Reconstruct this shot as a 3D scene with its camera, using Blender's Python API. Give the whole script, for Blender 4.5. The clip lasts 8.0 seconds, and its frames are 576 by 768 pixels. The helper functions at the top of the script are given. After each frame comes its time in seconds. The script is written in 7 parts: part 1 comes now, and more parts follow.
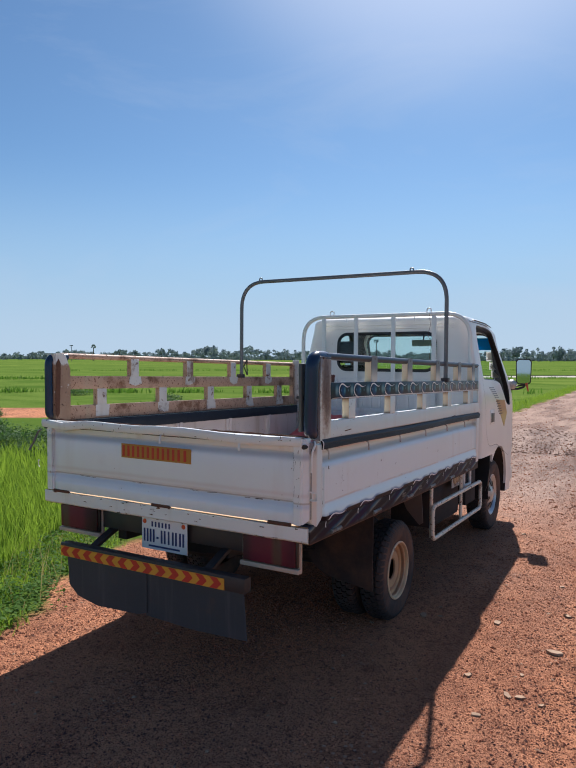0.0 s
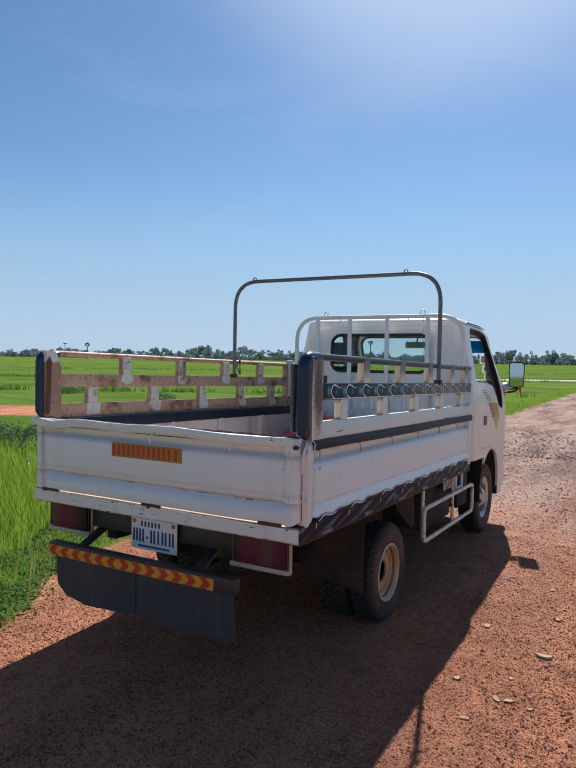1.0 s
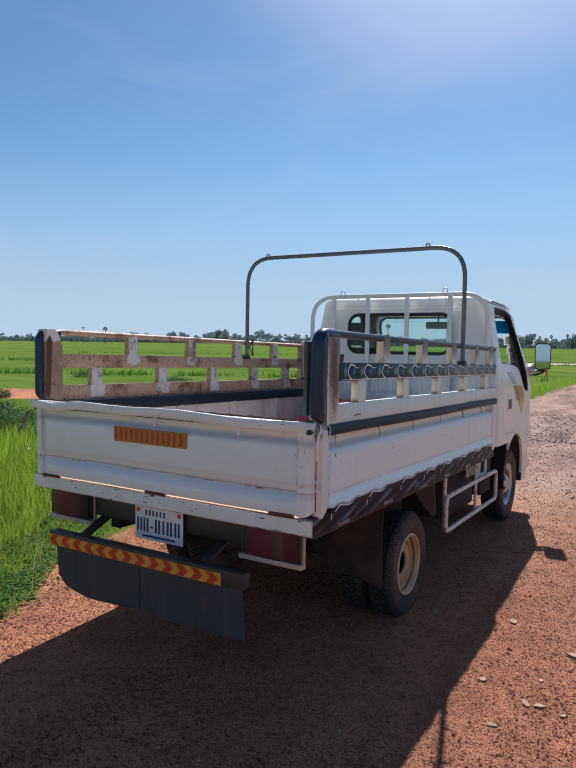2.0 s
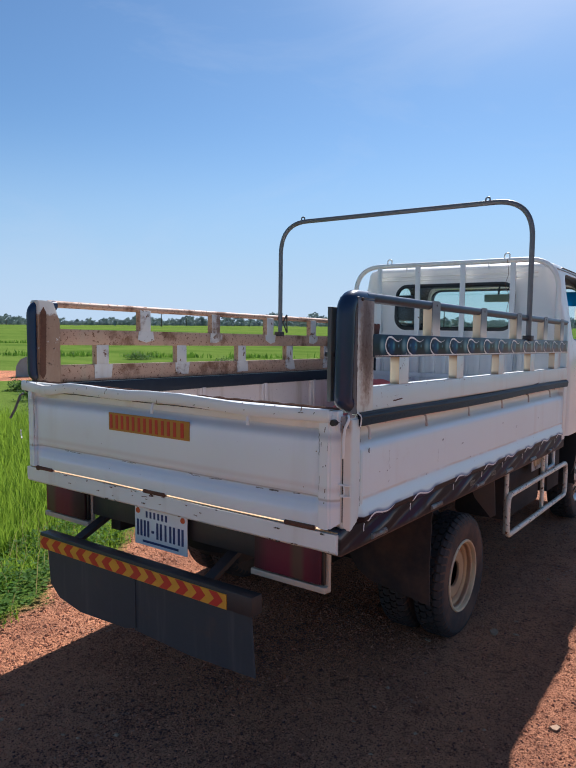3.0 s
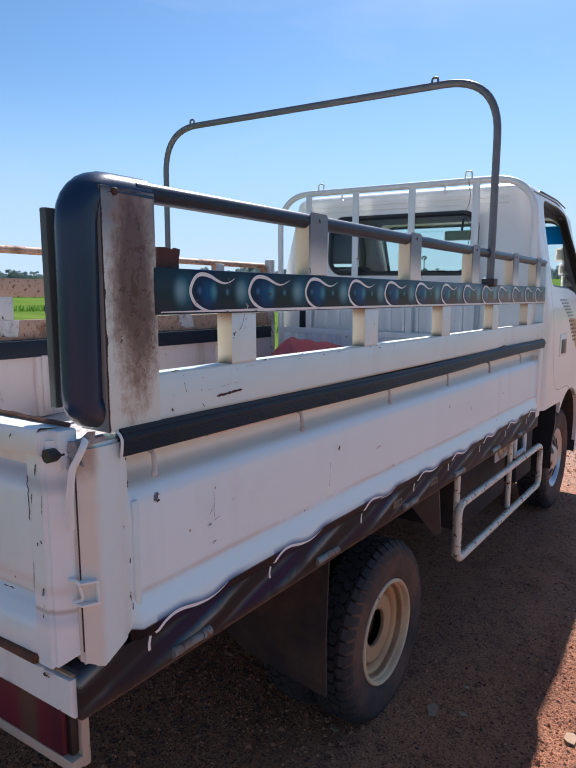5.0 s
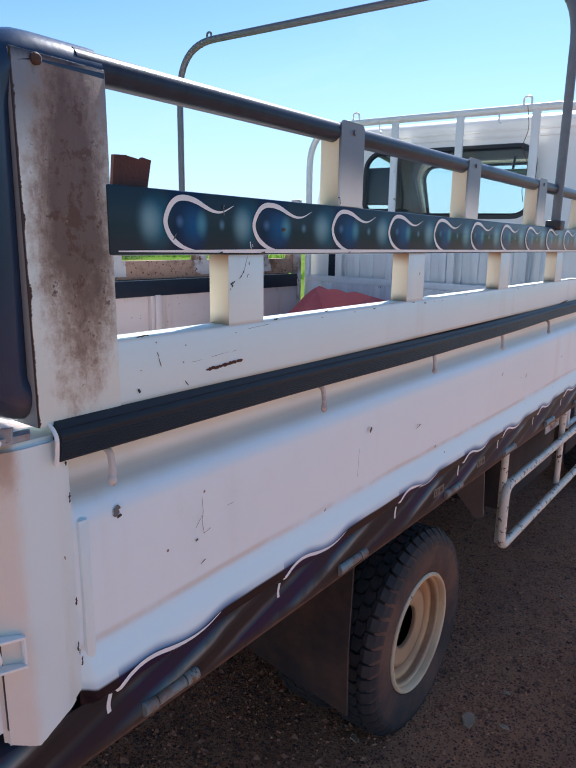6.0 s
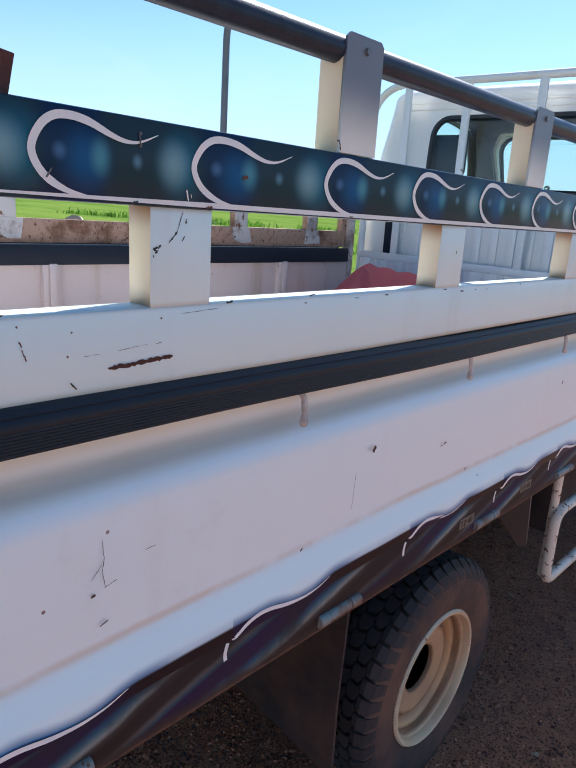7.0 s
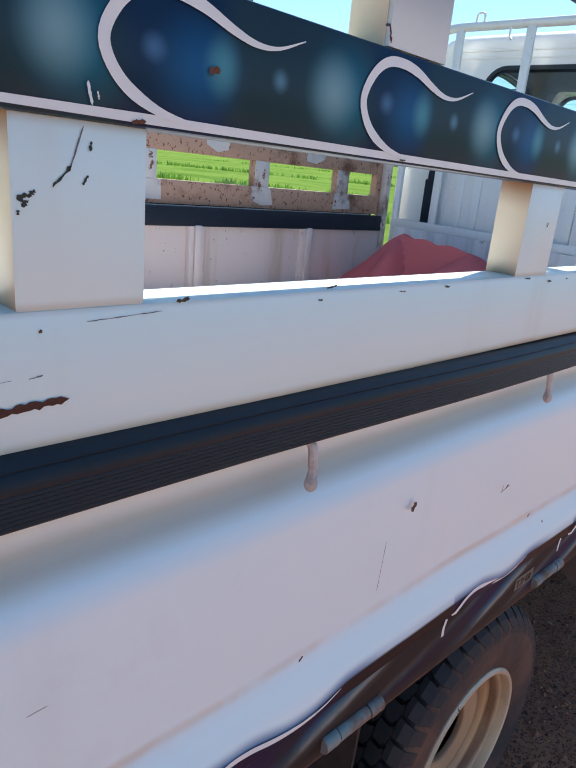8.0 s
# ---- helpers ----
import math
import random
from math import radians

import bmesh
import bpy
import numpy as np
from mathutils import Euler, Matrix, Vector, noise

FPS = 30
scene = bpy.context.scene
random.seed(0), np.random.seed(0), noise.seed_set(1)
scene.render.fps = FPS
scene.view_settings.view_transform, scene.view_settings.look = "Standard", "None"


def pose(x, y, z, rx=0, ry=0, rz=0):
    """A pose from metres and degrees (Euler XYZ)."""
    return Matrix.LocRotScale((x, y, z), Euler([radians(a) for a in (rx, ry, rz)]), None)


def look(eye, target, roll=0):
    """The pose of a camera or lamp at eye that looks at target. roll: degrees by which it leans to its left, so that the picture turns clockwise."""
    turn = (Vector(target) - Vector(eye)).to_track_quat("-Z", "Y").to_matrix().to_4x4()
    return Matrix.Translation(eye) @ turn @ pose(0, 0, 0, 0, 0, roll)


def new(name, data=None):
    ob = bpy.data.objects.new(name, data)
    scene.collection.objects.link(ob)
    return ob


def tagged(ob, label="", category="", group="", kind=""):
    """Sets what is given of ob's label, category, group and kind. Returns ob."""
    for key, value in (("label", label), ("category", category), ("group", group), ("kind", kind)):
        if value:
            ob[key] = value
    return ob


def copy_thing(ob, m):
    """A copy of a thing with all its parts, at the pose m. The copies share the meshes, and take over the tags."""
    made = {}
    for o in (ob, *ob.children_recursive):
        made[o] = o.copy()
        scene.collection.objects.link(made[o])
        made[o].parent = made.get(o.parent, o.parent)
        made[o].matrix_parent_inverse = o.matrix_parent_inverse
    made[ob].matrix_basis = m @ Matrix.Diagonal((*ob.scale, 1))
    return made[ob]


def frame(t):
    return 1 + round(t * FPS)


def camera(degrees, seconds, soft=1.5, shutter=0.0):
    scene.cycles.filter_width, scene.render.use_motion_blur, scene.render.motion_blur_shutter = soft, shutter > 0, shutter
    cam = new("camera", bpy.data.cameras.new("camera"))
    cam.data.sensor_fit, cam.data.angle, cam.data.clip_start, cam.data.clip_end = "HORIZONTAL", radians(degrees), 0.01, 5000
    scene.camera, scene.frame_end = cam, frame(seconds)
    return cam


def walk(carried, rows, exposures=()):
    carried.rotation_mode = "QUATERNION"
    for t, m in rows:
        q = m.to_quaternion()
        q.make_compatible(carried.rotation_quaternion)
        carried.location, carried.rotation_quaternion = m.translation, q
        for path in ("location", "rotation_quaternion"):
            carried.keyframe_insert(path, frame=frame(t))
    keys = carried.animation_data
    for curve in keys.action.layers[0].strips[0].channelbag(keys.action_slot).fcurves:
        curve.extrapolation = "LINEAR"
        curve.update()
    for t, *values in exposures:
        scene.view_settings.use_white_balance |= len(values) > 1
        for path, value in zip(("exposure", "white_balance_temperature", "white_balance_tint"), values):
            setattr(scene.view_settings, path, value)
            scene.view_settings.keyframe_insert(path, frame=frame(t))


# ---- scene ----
cam = camera(47.0, 8.0)
PATH = [
    (0, (2.186, -2.517, 1.569), (1.188, -0.786, 1.49), 0.2),
    (0.5, (2.193, -2.515, 1.569), (1.201, -0.78, 1.495), 0.5),
    (1, (2.186, -2.5, 1.567), (1.204, -0.76, 1.49), 0.9),
    (1.5, (2.163, -2.457, 1.56), (1.181, -0.717, 1.466), 1.3),
    (3, (1.9, -1.765, 1.489), (0.741, -0.144, 1.309), 0.4),
    (3.5, (1.845, -1.487, 1.482), (0.696, 0.138, 1.288), 2.9),
    (4, (1.757, -1.094, 1.485), (0.791, 0.645, 1.284), 3.4),
    (4.5, (1.724, -0.814, 1.461), (0.658, 0.862, 1.225), 0.2),
    (6, (1.471, -0.328, 1.42), (0.319, 1.237, 0.947), 0.7),
    (6.5, (1.459, -0.185, 1.395), (0.286, 1.349, 0.873), 1.7),
    (7, (1.401, -0.03, 1.397), (0.115, 1.399, 0.844), 3.5),
    (7.5, (1.318, 0.087, 1.387), (-0.064, 1.417, 0.822), 5.0),
    (8, (1.195, 0.218, 1.369), (-0.114, 1.583, 0.717), 5.4),
]
walk(cam, [(t, look(eye, target, roll)) for t, eye, target, roll in PATH], [(0.0, 0.50, 5950, 15), (1.5, 0.45, 5930, 15), (3.5, 0.66, 5850, 16), (4.5, 0.70, 5820, 16), (6.0, 1.24, 5740, 14), (6.5, 1.30, 5740, 14), (7.0, 1.28, 5740, 13), (8.0, 1.44, 5720, 10)])

# ---- daylight ----
TO_SUN = Vector((-0.27, 1.0, 1.0)).normalized()
SUN_EL = math.asin(TO_SUN.z)
SUN_AZ = math.atan2(TO_SUN.x, TO_SUN.y)
world = bpy.data.worlds.new("sky")
scene.world = world
world.use_nodes = True
wn = world.node_tree.nodes
sky = wn.new("ShaderNodeTexSky")
sky.sky_type = "NISHITA"
sky.sun_disc = False
sky.sun_elevation = SUN_EL
sky.sun_rotation = SUN_AZ
sky.air_density = 1.0
sky.dust_density = 0.35
sky.ozone_density = 3.0
wn["Background"].inputs["Strength"].default_value = 0.061
wl = world.node_tree.links


def sky_node(kind, **inputs):
    node = wn.new(kind)
    for key, value in inputs.items():
        socket = node.inputs[key.replace("_", " ")]
        if isinstance(value, bpy.types.NodeSocket):
            wl.new(value, socket)
        else:
            socket.default_value = value
    return node


def sky_mix(fac, a, b):
    node = wn.new("ShaderNodeMix")
    node.data_type = "RGBA"
    for socket, value in ((node.inputs["Factor"], fac), (node.inputs[6], a), (node.inputs[7], b)):
        if isinstance(value, bpy.types.NodeSocket):
            wl.new(value, socket)
        else:
            socket.default_value = value
    return node.outputs[2]


where = sky_node("ShaderNodeTexCoord").outputs["Generated"]
up = sky_node("ShaderNodeSeparateXYZ", Vector=where).outputs[2]
haze = sky_node("ShaderNodeMapRange", Value=up)
for socket, value in zip(haze.inputs[1:5], (0.0, 0.32, 0.90, 0.0)):
    socket.default_value = value
haze.interpolation_type = "SMOOTHERSTEP"
stretch = sky_node("ShaderNodeMapping", Vector=where)
stretch.inputs["Scale"].default_value = (1.0, 1.6, 4.0)
stretch.inputs["Rotation"].default_value = (0.0, 0.25, 0.4)
veil = sky_node("ShaderNodeTexNoise", Vector=stretch.outputs[0], Scale=1.7, Detail=7.0, Roughness=0.62, Distortion=0.6)
thin = sky_node("ShaderNodeMapRange", Value=veil.outputs["Fac"])
for socket, value in zip(thin.inputs[1:5], (0.50, 0.85, 0.0, 0.30)):
    socket.default_value = value
tint = wn.new("ShaderNodeMix")
tint.data_type, tint.blend_type = "RGBA", "MULTIPLY"
tint.inputs["Factor"].default_value = 1.0
tint.inputs[7].default_value = (0.81, 0.99, 1.02, 1.0)
wl.new(sky.outputs[0], tint.inputs[6])
blue = sky_mix(haze.outputs[0], tint.outputs[2], (4.8, 6.65, 8.2, 1.0))
low = sky_node("ShaderNodeMapRange", Value=up)
for socket, value in zip(low.inputs[1:5], (0.0, 0.13, 0.5, 0.0)):
    socket.default_value = value
low.interpolation_type = "SMOOTHSTEP"
blue = sky_mix(low.outputs[0], blue, (6.6, 7.9, 8.6, 1.0))
whole = sky_mix(thin.outputs[0], blue, (6.6, 7.4, 8.2, 1.0))
toward = wn.new("ShaderNodeVectorMath")
toward.operation = "DOT_PRODUCT"
wl.new(where, toward.inputs[0])
toward.inputs[1].default_value = TO_SUN
aureole = sky_node("ShaderNodeMapRange", Value=toward.outputs["Value"])
aureole.interpolation_type = "SMOOTHERSTEP"
for socket, value in zip(aureole.inputs[1:5], (0.885, 1.0, 0.0, 0.5)):
    socket.default_value = value
whole = sky_mix(aureole.outputs[0], whole, (10.5, 11.0, 11.8, 1.0))
wl.new(whole, wn["Background"].inputs["Color"])
sun = new("sun", bpy.data.lights.new("sun", "SUN"))
sun.data.energy = 5.0
sun.data.angle = radians(0.55)
sun.data.color = (1.0, 0.93, 0.82)
sun.matrix_world = look((0, 0, 30), Vector((0, 0, 30)) - TO_SUN)


# ---- materials ----
class Nodes:
    """A short way to write node trees."""

    def __init__(self, name, rough=0.5, metal=0.0, spec=0.5):
        self.mat = bpy.data.materials.new(name)
        self.mat.use_nodes = True
        self.tree = self.mat.node_tree
        self.bsdf = self.tree.nodes["Principled BSDF"]
        self.put("Roughness", rough)
        self.put("Metallic", metal)
        self.put("Specular IOR Level", spec)
        self.where = None

    def put(self, socket, value):
        self.set(self.bsdf.inputs[socket], value)

    def set(self, socket, value):
        if isinstance(value, bpy.types.NodeSocket):
            self.tree.links.new(value, socket)
        elif isinstance(value, tuple) and len(value) == 3 and socket.type == "RGBA":
            socket.default_value = (*value, 1.0)
        else:
            socket.default_value = value

    def add(self, kind, **inputs):
        node = self.tree.nodes.new(kind)
        for key, value in inputs.items():
            self.set(node.inputs[key.replace("_", " ")], value)
        return node

    def place(self):
        if self.where is None:
            self.where = self.add("ShaderNodeTexCoord").outputs["Object"]
        return self.where

    def axis(self, i):
        return self.add("ShaderNodeSeparateXYZ", Vector=self.place()).outputs[i]

    def stretched(self, sx, sy, sz):
        node = self.add("ShaderNodeMapping", Vector=self.place())
        node.inputs["Scale"].default_value = (sx, sy, sz)
        return node.outputs[0]

    def noise(self, scale, detail=4.0, rough=0.55, at=None, distort=0.0):
        return self.add("ShaderNodeTexNoise", Vector=at or self.place(), Scale=scale, Detail=detail, Roughness=rough, Distortion=distort).outputs["Fac"]

    def cells(self, scale, out="Distance", at=None):
        return self.add("ShaderNodeTexVoronoi", Vector=at or self.place(), Scale=scale).outputs[out]

    def math(self, op, a, b=0.0, c=0.0):
        node = self.tree.nodes.new("ShaderNodeMath")
        node.operation = op
        for socket, value in zip(node.inputs, (a, b, c)):
            self.set(socket, value)
        return node.outputs[0]

    def step(self, value, lo, hi, a=0.0, b=1.0):
        node = self.tree.nodes.new("ShaderNodeMapRange")
        node.interpolation_type = "SMOOTHSTEP"
        for socket, v in zip(node.inputs, (value, lo, hi, a, b)):
            self.set(socket, v)
        return node.outputs[0]

    def mix(self, fac, a, b, how="MIX"):
        node = self.tree.nodes.new("ShaderNodeMix")
        node.data_type, node.blend_type = "RGBA", how
        self.set(node.inputs["Factor"], fac)
        self.set(node.inputs[6], a)
        self.set(node.inputs[7], b)
        return node.outputs[2]

    def ramp(self, fac, stops):
        node = self.add("ShaderNodeValToRGB", Fac=fac)
        els = node.color_ramp.elements
        while len(els) < len(stops):
            els.new(0.5)
        for el, (pos, col) in zip(els, stops):
            el.position, el.color = pos, (*col, 1.0)
        return node.outputs[0]

    def bump(self, height, strength=0.3, distance=0.01):
        self.put("Normal", self.add("ShaderNodeBump", Height=height, Strength=strength, Distance=distance).outputs[0])

    def done(self, colour):
        self.put("Base Color", colour)
        return self.mat


def painted(name, base, chips=0.12, rusty=0.0, dirt=0.25, rough=0.38, chip_scale=14.0, coat=0.0, band=None, folds=()):
    """Old sheet-metal paint: uneven tone, dust, stains running down, chips that show rust."""
    n = Nodes(name, rough)
    broad = n.noise(1.7, 5.0)
    fine = n.noise(60.0, 3.0)
    runs = n.noise(9.0, 4.0, at=n.stretched(1.0, 1.0, 0.12))
    col = n.mix(n.step(broad, 0.35, 0.7, 0.0, 0.35), base, tuple(c * f for c, f in zip(base, (0.90, 0.88, 0.86))))
    col = n.mix(n.step(runs, 0.55, 0.8, 0.0, dirt), col, (0.46, 0.33, 0.22))
    col = n.mix(n.step(n.noise(4.0, 8.0, 0.7), 0.58, 0.75, 0.0, dirt * 0.8), col, (0.42, 0.26, 0.17))
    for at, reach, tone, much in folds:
        # soft bands: shade put into the tailgate's folds, rust and stains on the guards
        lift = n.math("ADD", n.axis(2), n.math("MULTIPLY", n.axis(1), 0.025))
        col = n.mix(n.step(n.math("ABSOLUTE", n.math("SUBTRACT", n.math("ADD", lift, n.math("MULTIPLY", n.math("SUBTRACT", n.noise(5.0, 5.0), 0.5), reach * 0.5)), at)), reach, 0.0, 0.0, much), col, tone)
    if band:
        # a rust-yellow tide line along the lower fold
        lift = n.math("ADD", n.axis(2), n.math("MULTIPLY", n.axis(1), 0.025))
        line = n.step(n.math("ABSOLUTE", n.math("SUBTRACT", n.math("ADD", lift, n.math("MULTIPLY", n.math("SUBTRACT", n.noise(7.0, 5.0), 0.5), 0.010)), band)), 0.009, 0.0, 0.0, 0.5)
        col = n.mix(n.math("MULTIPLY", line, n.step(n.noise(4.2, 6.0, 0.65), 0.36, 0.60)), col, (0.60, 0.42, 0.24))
        # sky sheen and shade put into the folds' colour; dark airbrushed flames along the lower edge
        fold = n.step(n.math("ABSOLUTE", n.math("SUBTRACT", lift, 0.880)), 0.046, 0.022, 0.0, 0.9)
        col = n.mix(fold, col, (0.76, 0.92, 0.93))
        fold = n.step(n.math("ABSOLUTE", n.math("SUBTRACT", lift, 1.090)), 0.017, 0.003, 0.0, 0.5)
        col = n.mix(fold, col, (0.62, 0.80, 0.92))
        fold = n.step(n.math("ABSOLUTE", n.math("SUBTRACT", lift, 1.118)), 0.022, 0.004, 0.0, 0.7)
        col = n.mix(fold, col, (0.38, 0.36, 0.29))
        far, _ = flame_at(n)
        dip = n.step(n.math("ABSOLUTE", n.math("SUBTRACT", far, 0.140)), 0.075, 0.005, 0.0, 0.011)
        edge = n.math("SUBTRACT", n.math("ADD", 0.8675, n.math("MULTIPLY", n.math("SUBTRACT", n.noise(6.0, 2.0), 0.5), 0.004)), dip)
        above = n.math("SUBTRACT", lift, edge)
        halo = n.math("MULTIPLY", n.step(above, 0.016, 0.001, 0.0, 0.9), n.step(n.math("ABSOLUTE", n.math("SUBTRACT", far, 0.12)), 0.17, 0.10, 0.35, 1.0))
        col = n.mix(halo, col, (0.035, 0.17, 0.36))
        dark = n.mix(n.step(far, 0.17, 0.22), (0.022, 0.014, 0.042), (0.020, 0.013, 0.016))
        edged = n.step(above, 0.003, -0.002)
        col = n.mix(edged, col, dark)
        n.put("Specular IOR Level", n.math("SUBTRACT", 0.5, n.math("MULTIPLY", edged, 0.42)))
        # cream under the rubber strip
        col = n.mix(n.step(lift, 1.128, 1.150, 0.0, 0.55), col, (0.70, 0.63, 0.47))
    speck = n.noise(chip_scale, 9.0, 0.72)
    mask = n.step(speck, 0.735 - chips, 0.75 - chips)
    seed = n.add("ShaderNodeTexVoronoi", Vector=n.place(), Scale=22.0)
    dots = n.math("MULTIPLY", n.step(n.math("ADD", seed.outputs["Distance"], n.math("MULTIPLY", n.noise(90.0, 3.0), 0.06)), 0.085, 0.065), n.step(n.add("ShaderNodeSeparateXYZ", Vector=seed.outputs["Color"]).outputs[0], 0.87, 0.88))
    mask = n.math("MAXIMUM", mask, n.math("MULTIPLY", dots, 0.9))
    if rusty:
        mask = n.math("MAXIMUM", mask, n.step(n.noise(5.5, 9.0, 0.68), 0.62 - rusty, 0.78 - rusty, 0.0, 0.9))
    rust = n.mix(n.noise(38.0, 6.0), (0.07, 0.028, 0.016), (0.27, 0.115, 0.05))
    col = n.mix(mask, col, rust)
    n.put("Roughness", n.mix(mask, (rough,) * 3, (0.85,) * 3))
    n.put("Coat Weight", coat)
    n.put("Coat Roughness", 0.10)
    n.bump(n.math("ADD", n.math("MULTIPLY", fine, 0.25), n.math("MULTIPLY", mask, -0.5)), 0.18, 0.004)
    return n.done(col)


def plain(name, base, rough=0.5, metal=0.0, vary=0.25, scale=12.0, bumpy=0.15, dust=0.0, spec=0.5):
    n = Nodes(name, rough, metal, spec)
    col = n.mix(n.noise(scale, 6.0, 0.65), tuple(c * (1 - vary) for c in base), tuple(min(1.0, c * (1 + vary)) for c in base))
    if dust:
        col = n.mix(n.step(n.noise(3.0, 7.0, 0.7), 0.38, 0.68, 0.0, dust), col, (0.26, 0.13, 0.075))
    n.bump(n.noise(scale * 8, 4.0), bumpy, 0.004)
    return n.done(col)


WHITE = painted("white_paint", (0.81, 0.795, 0.75), 0.02, 0.0, 0.13, coat=0.5)
# fold shade and blue sheen are put into this colour, plus a dirt line
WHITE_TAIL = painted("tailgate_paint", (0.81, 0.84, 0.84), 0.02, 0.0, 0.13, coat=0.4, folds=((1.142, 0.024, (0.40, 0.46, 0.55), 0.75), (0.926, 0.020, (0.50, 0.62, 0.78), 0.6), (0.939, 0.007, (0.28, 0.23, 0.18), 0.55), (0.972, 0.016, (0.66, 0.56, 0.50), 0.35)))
WHITE_WORN = painted("worn_white_paint", (0.80, 0.81, 0.78), 0.075, 0.0, 0.42, coat=0.2)
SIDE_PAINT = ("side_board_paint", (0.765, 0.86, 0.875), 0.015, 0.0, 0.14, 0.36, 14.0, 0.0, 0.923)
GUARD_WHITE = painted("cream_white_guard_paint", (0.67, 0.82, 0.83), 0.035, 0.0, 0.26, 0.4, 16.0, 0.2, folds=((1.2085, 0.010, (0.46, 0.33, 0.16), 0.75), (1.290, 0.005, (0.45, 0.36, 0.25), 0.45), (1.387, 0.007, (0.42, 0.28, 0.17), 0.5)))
RUSTY = painted("rust_stained_white_paint", (0.50, 0.30, 0.20), 0.16, 0.11, 0.85, 0.6, 60.0)
RUSTY_PALE = painted("rust_spotted_pale_paint", (0.62, 0.57, 0.53), 0.13, 0.12, 0.6, 0.55)
CREAM = painted("cream_post_paint", (0.74, 0.63, 0.44), 0.06, 0.0, 0.4, folds=((1.390, 0.032, (0.30, 0.13, 0.05), 0.9), (1.286, 0.024, (0.22, 0.14, 0.08), 0.85)))
BLACK = plain("black_steel", (0.020, 0.022, 0.026), 0.5, 0.0, 0.4, 10.0, 0.2, 0.1)
RUBBER = plain("black_rubber", (0.012, 0.017, 0.028), 0.5, 0.0, 0.3, 20.0, 0.12, 0.0, 0.25)
MUD_FLAP = plain("muddy_rubber_sheet", (0.034, 0.030, 0.031), 0.75, 0.0, 0.4, 7.0, 0.2, 0.28, 0.25)
TOP_TUBE = plain("black_chipped_tube_paint", (0.022, 0.034, 0.056), 0.30, 0.0, 0.6, 30.0, 0.07, 0.03, 0.16)
TYRE = plain("tyre_rubber", (0.022, 0.023, 0.025), 0.75, 0.0, 0.3, 14.0, 0.2, 0.10)
TYRE_WALL = plain("dusty_tyre_wall", (0.052, 0.043, 0.040), 0.85, 0.0, 0.3, 9.0, 0.2, 0.5, 0.3)


def wheel_paint():
    """Cream, rusty wheel paint in tan and dark brown rings round the hub."""
    n = Nodes("ringed_wheel_paint", 0.5)
    y, z = n.axis(1), n.axis(2)
    r = n.math("SQRT", n.math("ADD", n.math("MULTIPLY", y, y), n.math("MULTIPLY", z, z)))
    r = n.math("ADD", r, n.math("MULTIPLY", n.math("SUBTRACT", n.noise(9.0, 6.0, 0.7), 0.5), 0.012))
    col = n.ramp(n.math("MULTIPLY", r, 5.0), [(0.28, (0.16, 0.08, 0.04)), (0.34, (0.50, 0.31, 0.16)), (0.52, (0.54, 0.34, 0.18)), (0.58, (0.20, 0.09, 0.04)), (0.64, (0.44, 0.22, 0.09)), (0.70, (0.66, 0.40, 0.18)), (0.745, (0.24, 0.12, 0.055)), (0.79, (0.70, 0.50, 0.28)), (0.86, (0.74, 0.60, 0.40))])
    grain = n.noise(30.0, 9.0, 0.72)
    mask = n.step(grain, 0.62, 0.65)
    col = n.mix(mask, col, n.mix(n.noise(50.0, 4.0), (0.07, 0.03, 0.018), (0.25, 0.12, 0.06)))
    col = n.mix(n.step(n.noise(5.0, 6.0), 0.45, 0.7, 0.0, 0.45), col, (0.34, 0.19, 0.11))
    n.bump(grain, 0.2, 0.003)
    return n.done(col)


def hung_rubber():
    """Black rubber sheet, dusty, with rain runs and a dusted upper edge."""
    n = Nodes("dusty_rubber_sheet", 0.65, 0.0, 0.3)
    runs = n.noise(16.0, 5.0, 0.6, at=n.stretched(1.0, 1.0, 0.08))
    col = n.mix(n.noise(3.0, 6.0, 0.65), (0.036, 0.043, 0.052), (0.066, 0.068, 0.074))
    col = n.mix(n.step(runs, 0.50, 0.72, 0.0, 0.55), col, (0.115, 0.108, 0.105))
    col = n.mix(n.step(n.noise(8.0, 7.0, 0.7), 0.55, 0.75, 0.0, 0.4), col, (0.10, 0.066, 0.05))
    n.bump(n.math("ADD", n.noise(4.0, 3.0), n.math("MULTIPLY", n.noise(70.0, 4.0), 0.1)), 0.35, 0.02)
    return n.done(col)


FLAP = hung_rubber()
WHEEL = wheel_paint()
STEEL = plain("grey_steel_tube", (0.13, 0.14, 0.155), 0.32, 0.1, 0.4, 25.0, 0.2, 0.08)
ALLOY = plain("silver_wheel_cover", (0.46, 0.47, 0.48), 0.28, 0.7, 0.15, 14.0, 0.1, 0.12)
DARK = plain("dark_underbody", (0.014, 0.014, 0.016), 0.8, 0.0, 0.4, 8.0, 0.3, 0.12)
TRIM = plain("black_trim", (0.015, 0.015, 0.016), 0.4)


